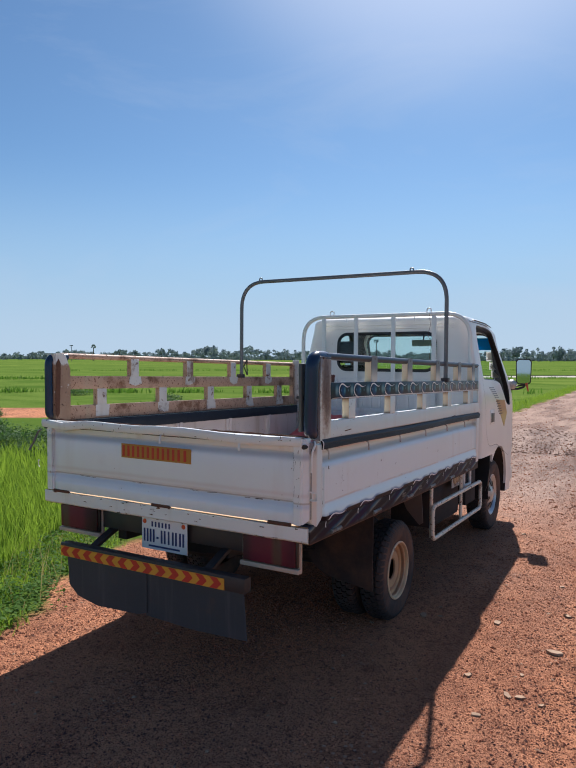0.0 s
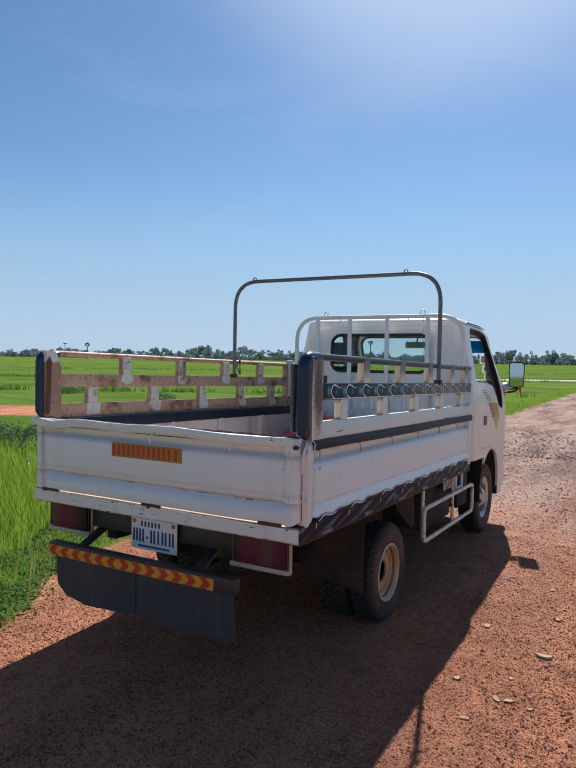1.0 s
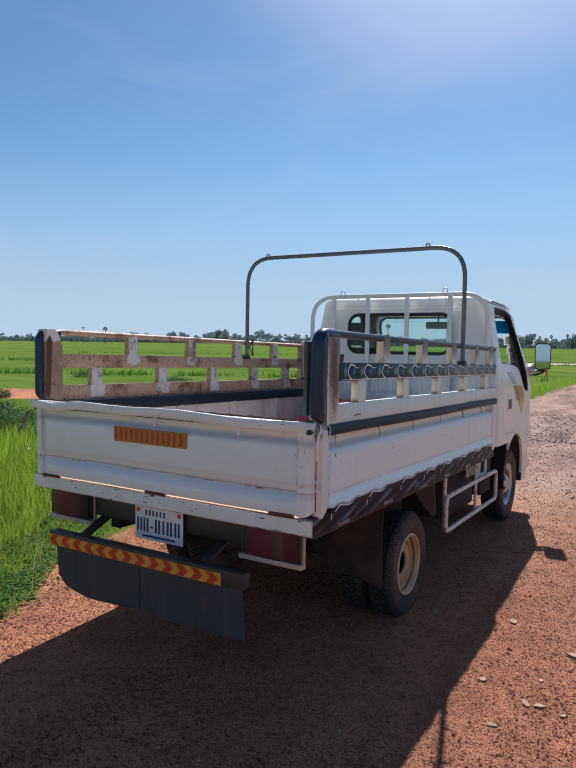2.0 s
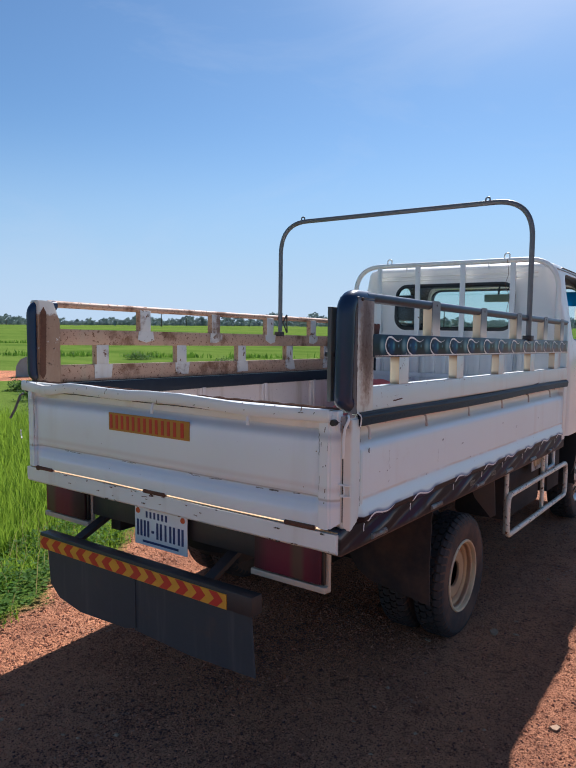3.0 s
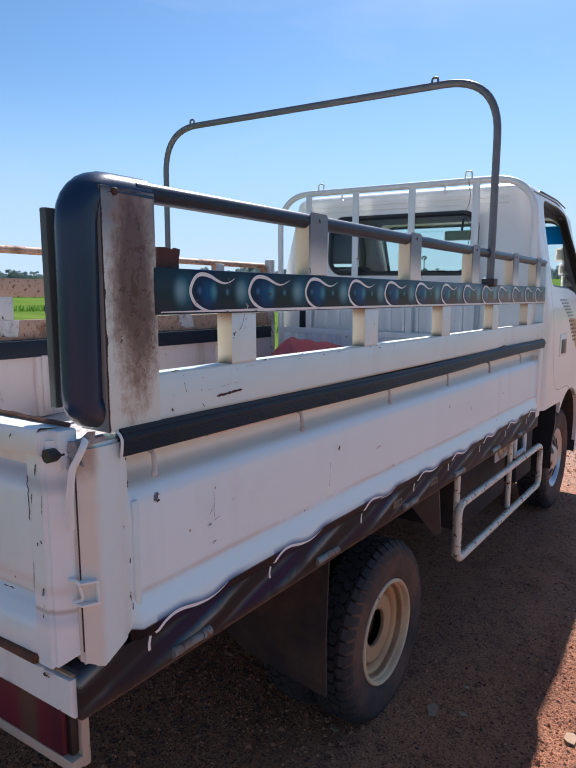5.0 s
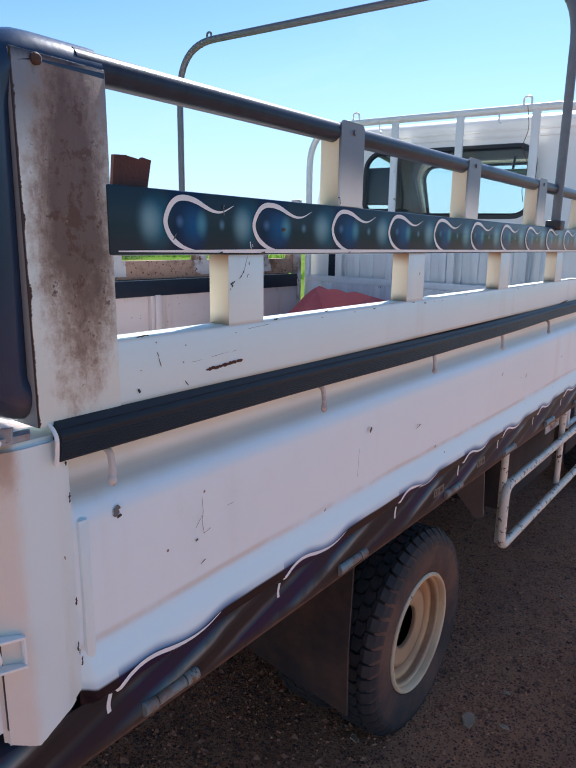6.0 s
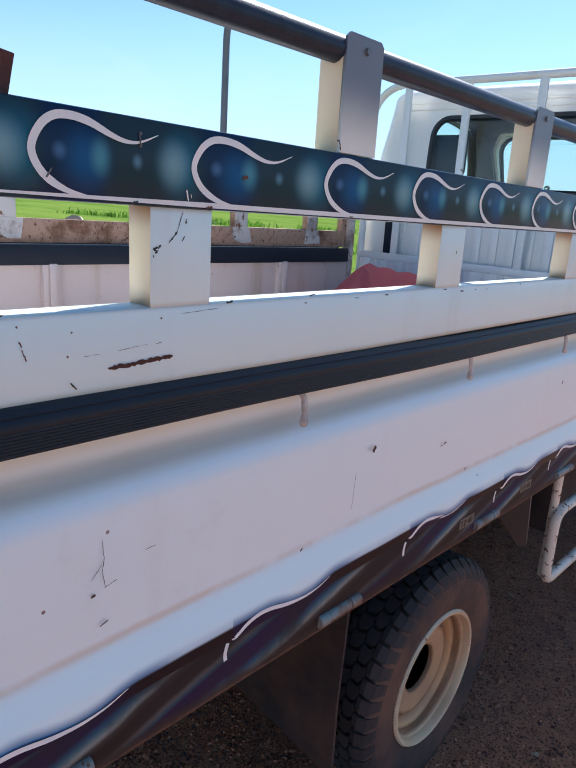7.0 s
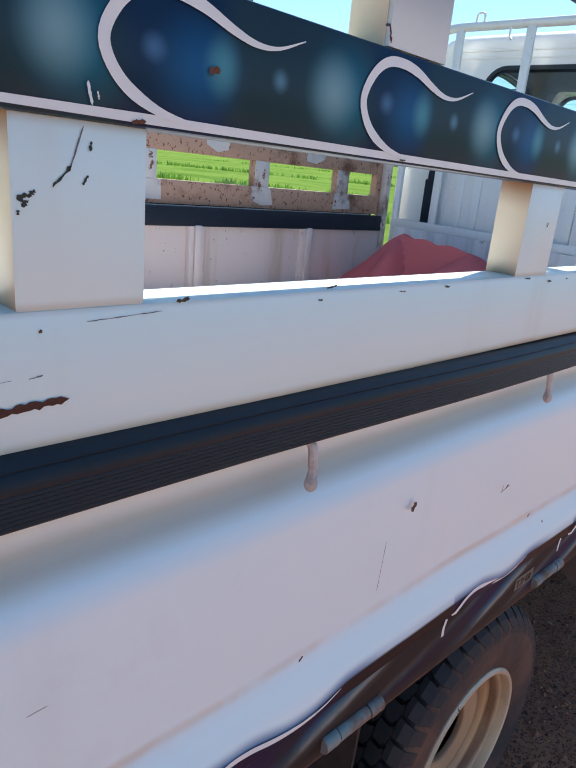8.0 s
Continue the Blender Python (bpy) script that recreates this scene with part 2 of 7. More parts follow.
def lens_plastic():
    """One moulded lens: smoky inner end, red, an amber window, red."""
    n = Nodes("ribbed_lamp_plastic", 0.45, 0.0, 0.2)
    u = n.math("DIVIDE", n.math("SUBTRACT", n.math("ABSOLUTE", n.axis(0)), 0.46), 0.29)
    u = n.math("ADD", u, n.math("MULTIPLY", n.math("SUBTRACT", n.noise(5.0, 4.0), 0.5), 0.10))
    col = n.ramp(u, [(0.0, (0.030, 0.014, 0.016)), (0.18, (0.06, 0.022, 0.028)), (0.32, (0.125, 0.022, 0.038)), (0.62, (0.135, 0.022, 0.038)), (0.70, (0.10, 0.058, 0.042)), (0.80, (0.10, 0.060, 0.044)), (0.86, (0.12, 0.018, 0.032)), (1.0, (0.08, 0.014, 0.026))])
    col = n.mix(n.step(n.noise(3.0, 7.0, 0.7), 0.45, 0.75, 0.0, 0.25), col, (0.14, 0.085, 0.07))
    rib = n.math("SINE", n.math("MULTIPLY", n.axis(0), 700.0))
    n.bump(rib, 0.04, 0.002)
    return n.done(col)


LENS = lens_plastic()
RUST = plain("bare_rust", (0.12, 0.05, 0.028), 0.9, 0.0, 0.5, 30.0, 0.5)
YELLOW = plain("reflective_yellow", (0.70, 0.33, 0.03), 0.4, 0.0, 0.15, 20.0, 0.05, 0.15)
RED = plain("reflective_red", (0.52, 0.025, 0.02), 0.4, 0.0, 0.15, 20.0, 0.05, 0.15)
SEAT = plain("dark_seat_cloth", (0.03, 0.03, 0.033), 0.9)
GREY_PLASTIC = plain("grey_plastic", (0.12, 0.12, 0.125), 0.6)
PLATE = plain("white_plate", (0.72, 0.74, 0.76), 0.4, 0.0, 0.06)
INK = plain("plate_blue_ink", (0.02, 0.035, 0.14), 0.5)
ORANGE = plain("orange_red_paint", (0.60, 0.10, 0.03), 0.45)
PINSTRIPE = plain("white_pinstripe", (0.78, 0.79, 0.78), 0.4, 0.0, 0.05)
MIRROR = plain("mirror_glass", (0.46, 0.52, 0.53), 0.03, 1.0, 0.02, 5.0, 0.0)


def glass(name, tint):
    n = Nodes(name, 0.02)
    n.put("Transmission Weight", 1.0)
    n.put("IOR", 1.02)
    n.put("Specular IOR Level", 0.9)
    n.put("Coat Weight", 0.6)
    n.put("Coat Roughness", 0.02)
    return n.done(tint)


def leafy(name, dark, light, back, through_it=0.45):
    """Leaves and blades: each one its own tone, light shining through."""
    n = Nodes(name, 0.65, 0.0, 0.12)
    rnd = n.add("ShaderNodeNewGeometry").outputs["Random Per Island"]
    col = n.mix(rnd, dark, light)
    n.put("Base Color", col)
    glow = n.add("ShaderNodeBsdfTranslucent", Color=n.mix(0.5, col, back))
    both = n.add("ShaderNodeMixShader")
    both.inputs[0].default_value = through_it
    out = n.tree.nodes["Material Output"]
    n.tree.links.new(n.bsdf.outputs[0], both.inputs[1])
    n.tree.links.new(glow.outputs[0], both.inputs[2])
    n.tree.links.new(both.outputs[0], out.inputs["Surface"])
    return n.mat


BLADE = leafy("rice_blade", (0.085, 0.19, 0.020), (0.26, 0.38, 0.050), (0.33, 0.47, 0.04))
WEED = leafy("weed_leaf", (0.035, 0.10, 0.016), (0.11, 0.22, 0.03), (0.15, 0.30, 0.03))
BUSH = leafy("bush_leaf", (0.022, 0.060, 0.014), (0.060, 0.135, 0.028), (0.09, 0.20, 0.03), 0.3)
DRY = leafy("dry_stalk", (0.30, 0.24, 0.10), (0.42, 0.36, 0.16), (0.4, 0.33, 0.12))
# pale blue-grey because distance haze is put into the leaf colour
HAZED_LEAF = leafy("hazed_tree_leaf", (0.19, 0.245, 0.255), (0.26, 0.315, 0.32), (0.25, 0.31, 0.30), 0.25)
RED_SACK = leafy("red_plastic_sheet", (0.80, 0.27, 0.28), (0.80, 0.27, 0.28), (0.92, 0.42, 0.42), 0.55)
BLUE_CLOTH = leafy("bright_blue_plastic", (0.03, 0.36, 0.70), (0.04, 0.42, 0.75), (0.05, 0.55, 0.95), 0.6)
PAPER = leafy("permit_paper", (0.72, 0.72, 0.70), (0.80, 0.80, 0.78), (0.85, 0.85, 0.82), 0.6)
PRINT = leafy("printed_paper", (0.55, 0.55, 0.52), (0.66, 0.66, 0.63), (0.70, 0.70, 0.67), 0.65)
BARK = plain("grey_bark", (0.10, 0.085, 0.07), 0.9)
STONE = plain("pale_stone", (0.37, 0.235, 0.145), 0.85, 0.0, 0.3, 9.0, 0.4)
CONCRETE = plain("weathered_concrete", (0.40, 0.37, 0.33), 0.9, 0.0, 0.3, 4.0, 0.4, 0.2)
GLASS = glass("window_glass", (0.80, 0.90, 0.86))


# ---- mesh helpers ----
LEAN_Y = 0.025  # the unladen body stands nose-down
BODY = Matrix(((1, 0, 0, 0), (0, 1, 0, 0), (0, -LEAN_Y, 1, 0), (0, 0, 0, 1)))


def part(name, bm, material, parent, label="", tilt=True, smooth=40.0):
    """Links a bmesh as one mesh object under a thing or a part."""
    if tilt:
        bmesh.ops.transform(bm, matrix=BODY, verts=bm.verts)
    bmesh.ops.recalc_face_normals(bm, faces=bm.faces)
    me = bpy.data.meshes.new(name)
    bm.to_mesh(me)
    bm.free()
    for m in material if isinstance(material, (list, tuple)) else (material,):
        me.materials.append(m)
    if smooth:
        me.shade_smooth()
        me.set_sharp_from_angle(angle=radians(smooth))
    ob = new(name, me)
    if parent is not None:
        ob.parent = parent
    if label:
        tagged(ob, label)
    return ob


def box(bm, x0, x1, y0, y1, z0, z1, bevel=0.003, segments=2):
    made = bmesh.ops.create_cube(bm, size=1.0, matrix=Matrix.LocRotScale(((x0 + x1) / 2, (y0 + y1) / 2, (z0 + z1) / 2), None, (x1 - x0, y1 - y0, z1 - z0)))
    if bevel:
        edges = list({e for v in made["verts"] for e in v.link_edges})
        bmesh.ops.bevel(bm, geom=edges, offset=bevel, segments=segments, profile=0.5, affect="EDGES")
    return bm


def boxed(*size, bevel=0.003):
    return box(bmesh.new(), *size, bevel=bevel)


def fillet(points, radius, n=6):
    """Rounds the inner corners of a polyline."""
    pts = [Vector(p) for p in points]
    out = [pts[0]]
    for a, b, c in zip(pts, pts[1:], pts[2:]):
        u, v = (a - b).normalized(), (c - b).normalized()
        half = u.angle(v) / 2
        reach = min(radius / math.tan(half), (a - b).length * 0.49, (c - b).length * 0.49)
        p, q = b + u * reach, b + v * reach
        for i in range(n + 1):
            k = i / n
            out.append(p * (1 - k) ** 2 + b * 2 * k * (1 - k) + q * k ** 2)
    out.append(pts[-1])
    return out


def tube(bm, points, r, seg=10, closed=False, r2=None, flat=1.0):
    """Sweeps a round (or flattened) section along points."""
    pts = [Vector(p) for p in points]
    n = len(pts)
    rings = []
    side = None
    for i, p in enumerate(pts):
        a = pts[i - 1] if (i or closed) else p
        b = pts[(i + 1) % n] if (i < n - 1 or closed) else p
        t = (b - a).normalized()
        if side is None:
            side = t.orthogonal().normalized()
            if abs(t.x) < 0.9:
                side = (Vector((1, 0, 0)) - t * t.x).normalized()
        side = (side - t * side.dot(t)).normalized()
        up = t.cross(side)
        rad = r if r2 is None else r + (r2 - r) * i / max(1, n - 1)
        rings.append([bm.verts.new(p + side * math.cos(w) * rad * flat + up * math.sin(w) * rad) for w in (2 * math.pi * k / seg for k in range(seg))])
    for i in range(n if closed else n - 1):
        r0, r1 = rings[i], rings[(i + 1) % n]
        for k in range(seg):
            bm.faces.new((r0[k], r0[(k + 1) % seg], r1[(k + 1) % seg], r1[k]))
    if not closed:
        bm.faces.new(rings[0][::-1])
        bm.faces.new(rings[-1])
    return bm


def slab(bm, loop, depth):
    """A flat plate: a closed 3D loop pushed along depth."""
    d = Vector(depth)
    low = [bm.verts.new(Vector(p)) for p in loop]
    high = [bm.verts.new(Vector(p) + d) for p in loop]
    bm.faces.new(low[::-1])
    bm.faces.new(high)
    n = len(loop)
    for i in range(n):
        bm.faces.new((low[i], low[(i + 1) % n], high[(i + 1) % n], high[i]))
    return bm


def sheet(bm, profile, along, thick):
    """Folded sheet metal: a profile of (out, up) pairs carried through stations given by along(i) -> function, with thickness inwards."""
    outer = [[bm.verts.new(f(o, u)) for o, u in profile] for f in along]
    inner = [[bm.verts.new(f(o - thick, u)) for o, u in profile] for f in along]
    for grid, flip in ((outer, False), (inner, True)):
        for a, b in zip(grid, grid[1:]):
            for k in range(len(profile) - 1):
                q = (a[k], a[k + 1], b[k + 1], b[k])
                bm.faces.new(q[::-1] if flip else q)
    for k in range(len(profile) - 1):
        bm.faces.new((outer[0][k], inner[0][k], inner[0][k + 1], outer[0][k + 1]))
        bm.faces.new((outer[-1][k + 1], inner[-1][k + 1], inner[-1][k], outer[-1][k]))
    for a, b, c, d in zip(outer, outer[1:], inner, inner[1:]):
        bm.faces.new((a[0], b[0], d[0], c[0]))
        bm.faces.new((a[-1], c[-1], d[-1], b[-1]))
    return bm


def lathe(bm, profile, seg=48, matrix=Matrix()):
    """Turns (radius, out) pairs about the x axis."""
    rings = [[bm.verts.new(matrix @ Vector((o, r * math.cos(w), r * math.sin(w)))) for w in (2 * math.pi * k / seg for k in range(seg))] for r, o in profile]
    for a, b in zip(rings, rings[1:]):
        for k in range(seg):
            bm.faces.new((a[k], a[(k + 1) % seg], b[(k + 1) % seg], b[k]))
    return rings


# ---- ground ----
def smooth01(a):
    a = min(1.0, max(0.0, a))
    return a * a * (3 - 2 * a)


def road_edge(y):
    """The grassy left edge of the road."""
    return max(-1.78, min(-1.02, -1.16 - 0.45 * y)) + 0.10 * math.sin(y * 2.3) + 0.05 * math.sin(y * 6.1 + 1)


def height(x, y):
    e = road_edge(y)
    drop = smooth01((e - x) / 2.2)
    return -0.22 * drop + 0.015 * math.sin(x * 0.9 + y * 0.7) * (1 - drop)


def spaced(inner, step, outer, grow=1.13):
    out, v, s = [], 0.0, step
    while v < outer:
        out.append(v)
        if v > inner:
            s *= grow
        v += s
    return out + [outer]


pos = spaced(7.0, 0.16, 2600.0)
axis = sorted({-v for v in pos} | set(pos))
verts = [(x, y + 1.0, height(x, y + 1.0)) for y in axis for x in axis]
w = len(axis)
faces = [(j * w + i, j * w + i + 1, (j + 1) * w + i + 1, (j + 1) * w + i) for j in range(w - 1) for i in range(w - 1)]
me = bpy.data.meshes.new("ground")
me.from_pydata(verts, [], faces)
me.shade_smooth()


def ground_material():
    n = Nodes("earth_and_fields", 1.0, 0.0, 0.0)
    x, y = n.axis(0), n.axis(1)
    edge = n.math("MAXIMUM", n.math("MINIMUM", n.math("SUBTRACT", -1.16, n.math("MULTIPLY", y, 0.45)), -1.02), -1.78)
    edge = n.math("ADD", edge, n.math("MULTIPLY", n.math("SUBTRACT", n.noise(1.6, 5.0), 0.5), 0.9))
    on_road = n.step(n.math("SUBTRACT", x, edge), -0.08, 0.12)
    far_side = n.step(n.math("ADD", x, n.math("MULTIPLY", n.noise(0.7, 4.0), 1.5)), 9.0, 9.6, 1.0, 0.0)
    on_road = n.math("MULTIPLY", on_road, far_side)
    # side track on the left
    u = n.math("ADD", n.math("MULTIPLY", n.math("ADD", x, 16.0), 0.83), n.math("MULTIPLY", n.math("SUBTRACT", y, 11.7), 0.56))
    v = n.math("SUBTRACT", n.math("MULTIPLY", n.math("SUBTRACT", y, 11.7), 0.83), n.math("MULTIPLY", n.math("ADD", x, 16.0), 0.56))
    v = n.math("ADD", v, n.math("MULTIPLY", n.math("SUBTRACT", n.noise(0.5, 4.0), 0.5), 0.9))
    track = n.math("MULTIPLY", n.step(n.math("ABSOLUTE", v), 2.2, 1.8), n.step(n.math("ABSOLUTE", u), 5.5, 4.6))
    # pale water-side path far ahead
    a = n.math("ADD", n.math("MULTIPLY", n.math("ADD", x, 8.0), -0.62), n.math("MULTIPLY", n.math("SUBTRACT", y, 68.0), 0.78))
    b = n.math("ADD", n.math("MULTIPLY", n.math("ADD", x, 8.0), 0.78), n.math("MULTIPLY", n.math("SUBTRACT", y, 68.0), 0.62))
    path = n.math("MULTIPLY", n.step(n.math("ABSOLUTE", a), 2.6, 2.2), n.step(b, -12.0, -10.0))
    ditch = n.math("MULTIPLY", n.step(n.math("ABSOLUTE", n.math("SUBTRACT", a, 4.0)), 1.6, 1.1), n.step(b, -12.0, -10.0))
    dirt = n.math("MAXIMUM", on_road, track)
    # laterite
    soil = n.mix(n.noise(0.55, 6.0, 0.6), (0.54, 0.220, 0.112), (0.64, 0.300, 0.168))
    soil = n.mix(n.step(n.noise(1.1, 6.0, 0.6, at=n.stretched(1.0, 0.10, 1.0)), 0.46, 0.60, 0.0, 0.5), soil, (0.30, 0.145, 0.095))
    soil = n.mix(n.step(n.noise(2.6, 8.0, 0.7), 0.45, 0.70, 0.0, 0.55), soil, (0.20, 0.085, 0.057))
    soil = n.mix(n.step(n.noise(26.0, 6.0, 0.7), 0.50, 0.70, 0.0, 0.7), soil, (0.12, 0.056, 0.042))
    soil = n.mix(n.math("MULTIPLY", n.step(n.cells(52.0), 0.36, 0.24, 0.0, 0.55), n.step(n.noise(3.1, 5.0), 0.40, 0.62)), soil, (0.09, 0.042, 0.036))
    soil = n.mix(n.math("MULTIPLY", n.step(n.cells(115.0), 0.40, 0.28, 0.0, 0.75), n.step(n.noise(4.0, 6.0, 0.7), 0.28, 0.46)), soil, (0.058, 0.026, 0.024))
    # heaps of grey gravel along the far road
    gx, gy = n.math("DIVIDE", n.math("SUBTRACT", x, 0.2), 1.6), n.math("DIVIDE", n.math("SUBTRACT", y, 11.0), 2.1)
    heap = n.math("ADD", n.math("SQRT", n.math("ADD", n.math("MULTIPLY", gx, gx), n.math("MULTIPLY", gy, gy))), n.math("MULTIPLY", n.math("SUBTRACT", n.noise(1.4, 6.0, 0.65), 0.5), 1.4))
    soil = n.mix(n.step(heap, 1.2, 0.5, 0.0, 0.62), soil, n.mix(n.step(n.math("ADD", n.cells(46.0), n.math("MULTIPLY", n.noise(9.0, 7.0, 0.7), 0.35)), 0.25, 0.75), (0.10, 0.080, 0.072), (0.30, 0.245, 0.21)))
    soil = n.mix(n.math("MULTIPLY", n.step(n.cells(31.0), 0.30, 0.22, 0.0, 0.7), n.step(n.noise(1.3, 4.0), 0.55, 0.70)), soil, (0.50, 0.33, 0.24))
    # pale grit towards the far road
    soil = n.mix(n.math("MULTIPLY", on_road, n.step(n.math("ADD", y, n.math("MULTIPLY", n.noise(0.5, 5.0), 5.0)), 3.0, 10.0, 0.0, 0.88)), soil, n.mix(n.step(n.noise(1.3, 7.0, 0.7, at=n.stretched(1.0, 0.22, 1.0)), 0.38, 0.62), (0.40, 0.295, 0.235), (0.185, 0.140, 0.120)))
    soil = n.mix(1.0, soil, (1.08, 1.10, 1.12), "MULTIPLY")
    # rice
    rice = n.mix(n.noise(0.05, 5.0), (0.095, 0.155, 0.030), (0.155, 0.220, 0.045))
    rice = n.mix(n.step(n.noise(0.02, 4.0, 0.6, at=n.stretched(0.25, 1.6, 1.0)), 0.50, 0.62, 0.0, 0.6), rice, (0.22, 0.275, 0.055))
    rice = n.mix(n.step(n.noise(0.06, 6.0, 0.7, at=n.stretched(0.3, 1.5, 1.0)), 0.60, 0.72, 0.0, 0.5), rice, (0.14, 0.125, 0.04))
    rice = n.mix(n.step(n.noise(0.35, 6.0, 0.65, at=n.stretched(0.4, 1.0, 1.0)), 0.42, 0.66, 0.0, 0.7), rice, (0.055, 0.115, 0.018))
    rice = n.mix(n.step(n.noise(6.0, 5.0, 0.7), 0.45, 0.8, 0.0, 0.45), rice, (0.045, 0.11, 0.012))
    rice = n.mix(path, rice, (0.50, 0.46, 0.40))
    rice = n.mix(ditch, rice, (0.05, 0.055, 0.03))
    col = n.mix(dirt, rice, soil)
    grit = n.math("ADD", n.math("MULTIPLY", n.noise(38.0, 8.0, 0.75), 0.7), n.math("MULTIPLY", n.noise(5.0, 5.0), 1.0))
    n.bump(grit, 1.0, 0.035)
    return n.done(col)


me.materials.append(ground_material())
ground = tagged(new("ground", me), "red laterite road between flat bright green rice fields", "ground", kind="structure")


# ---- the truck ----
truck = tagged(new("pickup_truck"), "worn white flatbed truck with steel side rails on red dirt", "truck")
REAR, FRONT = 0.0, 2.86


# load bed
bm = boxed(-0.82, 0.82, 0.062, 2.85, 0.827, 0.872)
deck = part("bed_floor", bm, painted("scuffed_deck_paint", (0.50, 0.48, 0.46), 0.12, 0.1, 0.6, 0.6), truck, "scuffed and dusty white steel deck")
for y in [0.25 + 0.36 * i for i in range(8)]:
    part("cross_beam", boxed(-0.80, 0.80, y, y + 0.05, 0.775, 0.844), DARK, truck)
bm = bmesh.new()
slab(bm, [(-0.790, 0.050, 0.765), (-0.790, -0.014, 0.765), (-0.790, -0.030, 0.769), (-0.790, -0.037, 0.776), (-0.790, -0.0375, 0.800), (-0.790, -0.037, 0.834), (-0.790, 0.05, 0.8345)], (1.643, 0, 0))
for v in bm.verts:
    # the sheet is buckled along its length
    v.co.z += 0.004 * math.sin(v.co.x * 5.0)
bmesh.ops.subdivide_edges(bm, edges=[e for e in bm.edges if abs(e.verts[0].co.x - e.verts[1].co.x) > 1.0], cuts=36)
for v in bm.verts:
    v.co.z += 0.0035 * noise.noise(Vector((v.co.x * 6.0, 4.0, v.co.z * 3.0)))
    v.co.y += 0.003 * noise.noise(Vector((v.co.x * 8.0, 9.0, v.co.z * 9.0)))
part("rear_sill", bm, WHITE_WORN, truck, "chipped white steel sill under the tailgate")
part("tan_ledge", boxed(-0.785, 0.852, -0.031, 0.05, 0.8350, 0.8375, bevel=0), plain("tan_ledge_tone", (0.50, 0.34, 0.19), 0.9, 0.0, 0.4, 25.0), truck, "tan strip along the top of the sill")
part("sill_beam", boxed(-0.60, 0.60, 0.04, 0.10, 0.66, 0.763), BLACK, truck, "black steel cross beam")

# the airbrushed rail under each side
FLAMES = (0.122, 0.478, 0.902, 1.255, 1.555, 1.90, 2.25, 2.60, 2.95)


def flame_at(n):
    """How far along its flame a point of the length lies, in metres, and that flame's length."""
    node = n.add("ShaderNodeValToRGB", Fac=n.math("DIVIDE", n.axis(1), 3.0))
    node.color_ramp.interpolation = "CONSTANT"
    els = node.color_ramp.elements
    while len(els) < len(FLAMES):
        els.new(0.5)
    starts = (-0.25, *FLAMES[:-1])
    for el, a, b in zip(els, starts, FLAMES):
        el.position, el.color = max(0.0, a / 3.0), ((a + 0.25) / 4.0, b - a, 0.0, 1.0)
    both = n.add("ShaderNodeSeparateColor", Color=node.outputs[0])
    first = n.math("SUBTRACT", n.math("MULTIPLY", both.outputs[0], 4.0), 0.25)
    return n.math("SUBTRACT", n.axis(1), first), both.outputs[1]


def airbrushed(name, mid, span, dark, stops):
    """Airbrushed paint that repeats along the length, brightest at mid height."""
    n = Nodes(name, 0.6)
    y, z = n.axis(1), n.axis(2)
    lift = n.math("ADD", z, n.math("MULTIPLY", y, LEAN_Y))
    lean = n.math("MULTIPLY", n.math("SUBTRACT", n.math("ADD", lift, n.math("MULTIPLY", n.math("SUBTRACT", n.noise(5.0, 4.0), 0.5), 0.03)), mid), -3.6)
    far, whole_length = flame_at(n)
    phase = n.math("FRACT", n.math("ADD", n.math("DIVIDE", n.math("ADD", far, lean), whole_length), 1.0))
    near = n.step(n.math("ABSOLUTE", n.math("SUBTRACT", lift, mid)), span, span * 0.35)
    near = n.math("MULTIPLY", near, n.step(n.noise(6.0, 5.0, 0.6), 0.36, 0.58, 0.25, 1.0))
    col = n.mix(near, dark, n.ramp(phase, stops))
    col = n.mix(n.step(n.noise(16.0, 9.0, 0.72), 0.66, 0.69), col, (0.13, 0.06, 0.035))
    low = n.math("ADD", lift, n.math("MULTIPLY", n.math("SUBTRACT", n.noise(9.0, 6.0, 0.7), 0.5), 0.03))
    col = n.mix(n.step(low, 0.784, 0.768, 0.0, 0.8), col, n.mix(n.noise(30.0, 5.0), (0.026, 0.022, 0.023), (0.080, 0.052, 0.042)))
    edge = n.math("ADD", lift, n.math("MULTIPLY", n.math("SUBTRACT", n.noise(22.0, 7.0, 0.75), 0.5), 0.016))
    col = n.mix(n.step(edge, 0.768, 0.763, 0.0, 0.5), col, (0.20, 0.11, 0.07))
    n.put("Specular IOR Level", 0.12)
    return n.done(col)


FLAME = airbrushed("airbrushed_rail_paint", 0.806, 0.050, (0.030, 0.024, 0.025), [(0.0, (0.030, 0.018, 0.052)), (0.22, (0.030, 0.020, 0.055)), (0.31, (0.03, 0.085, 0.15)), (0.38, (0.10, 0.17, 0.19)), (0.45, (0.25, 0.26, 0.235)), (0.52, (0.060, 0.048, 0.042)), (0.62, (0.030, 0.022, 0.021)), (0.80, (0.036, 0.026, 0.025)), (0.88, (0.10, 0.095, 0.09)), (0.94, (0.035, 0.07, 0.10)), (1.0, (0.030, 0.018, 0.052))])
for sx in (1, -1):
    rail = part("side_rail", boxed(*sorted((sx * 0.80, sx * 0.862)), -0.024 if sx > 0 else 0.06, 2.845, 0.760, 0.846, bevel=0.004), FLAME, truck, "dark airbrushed rail with flame pattern, rust showing through")


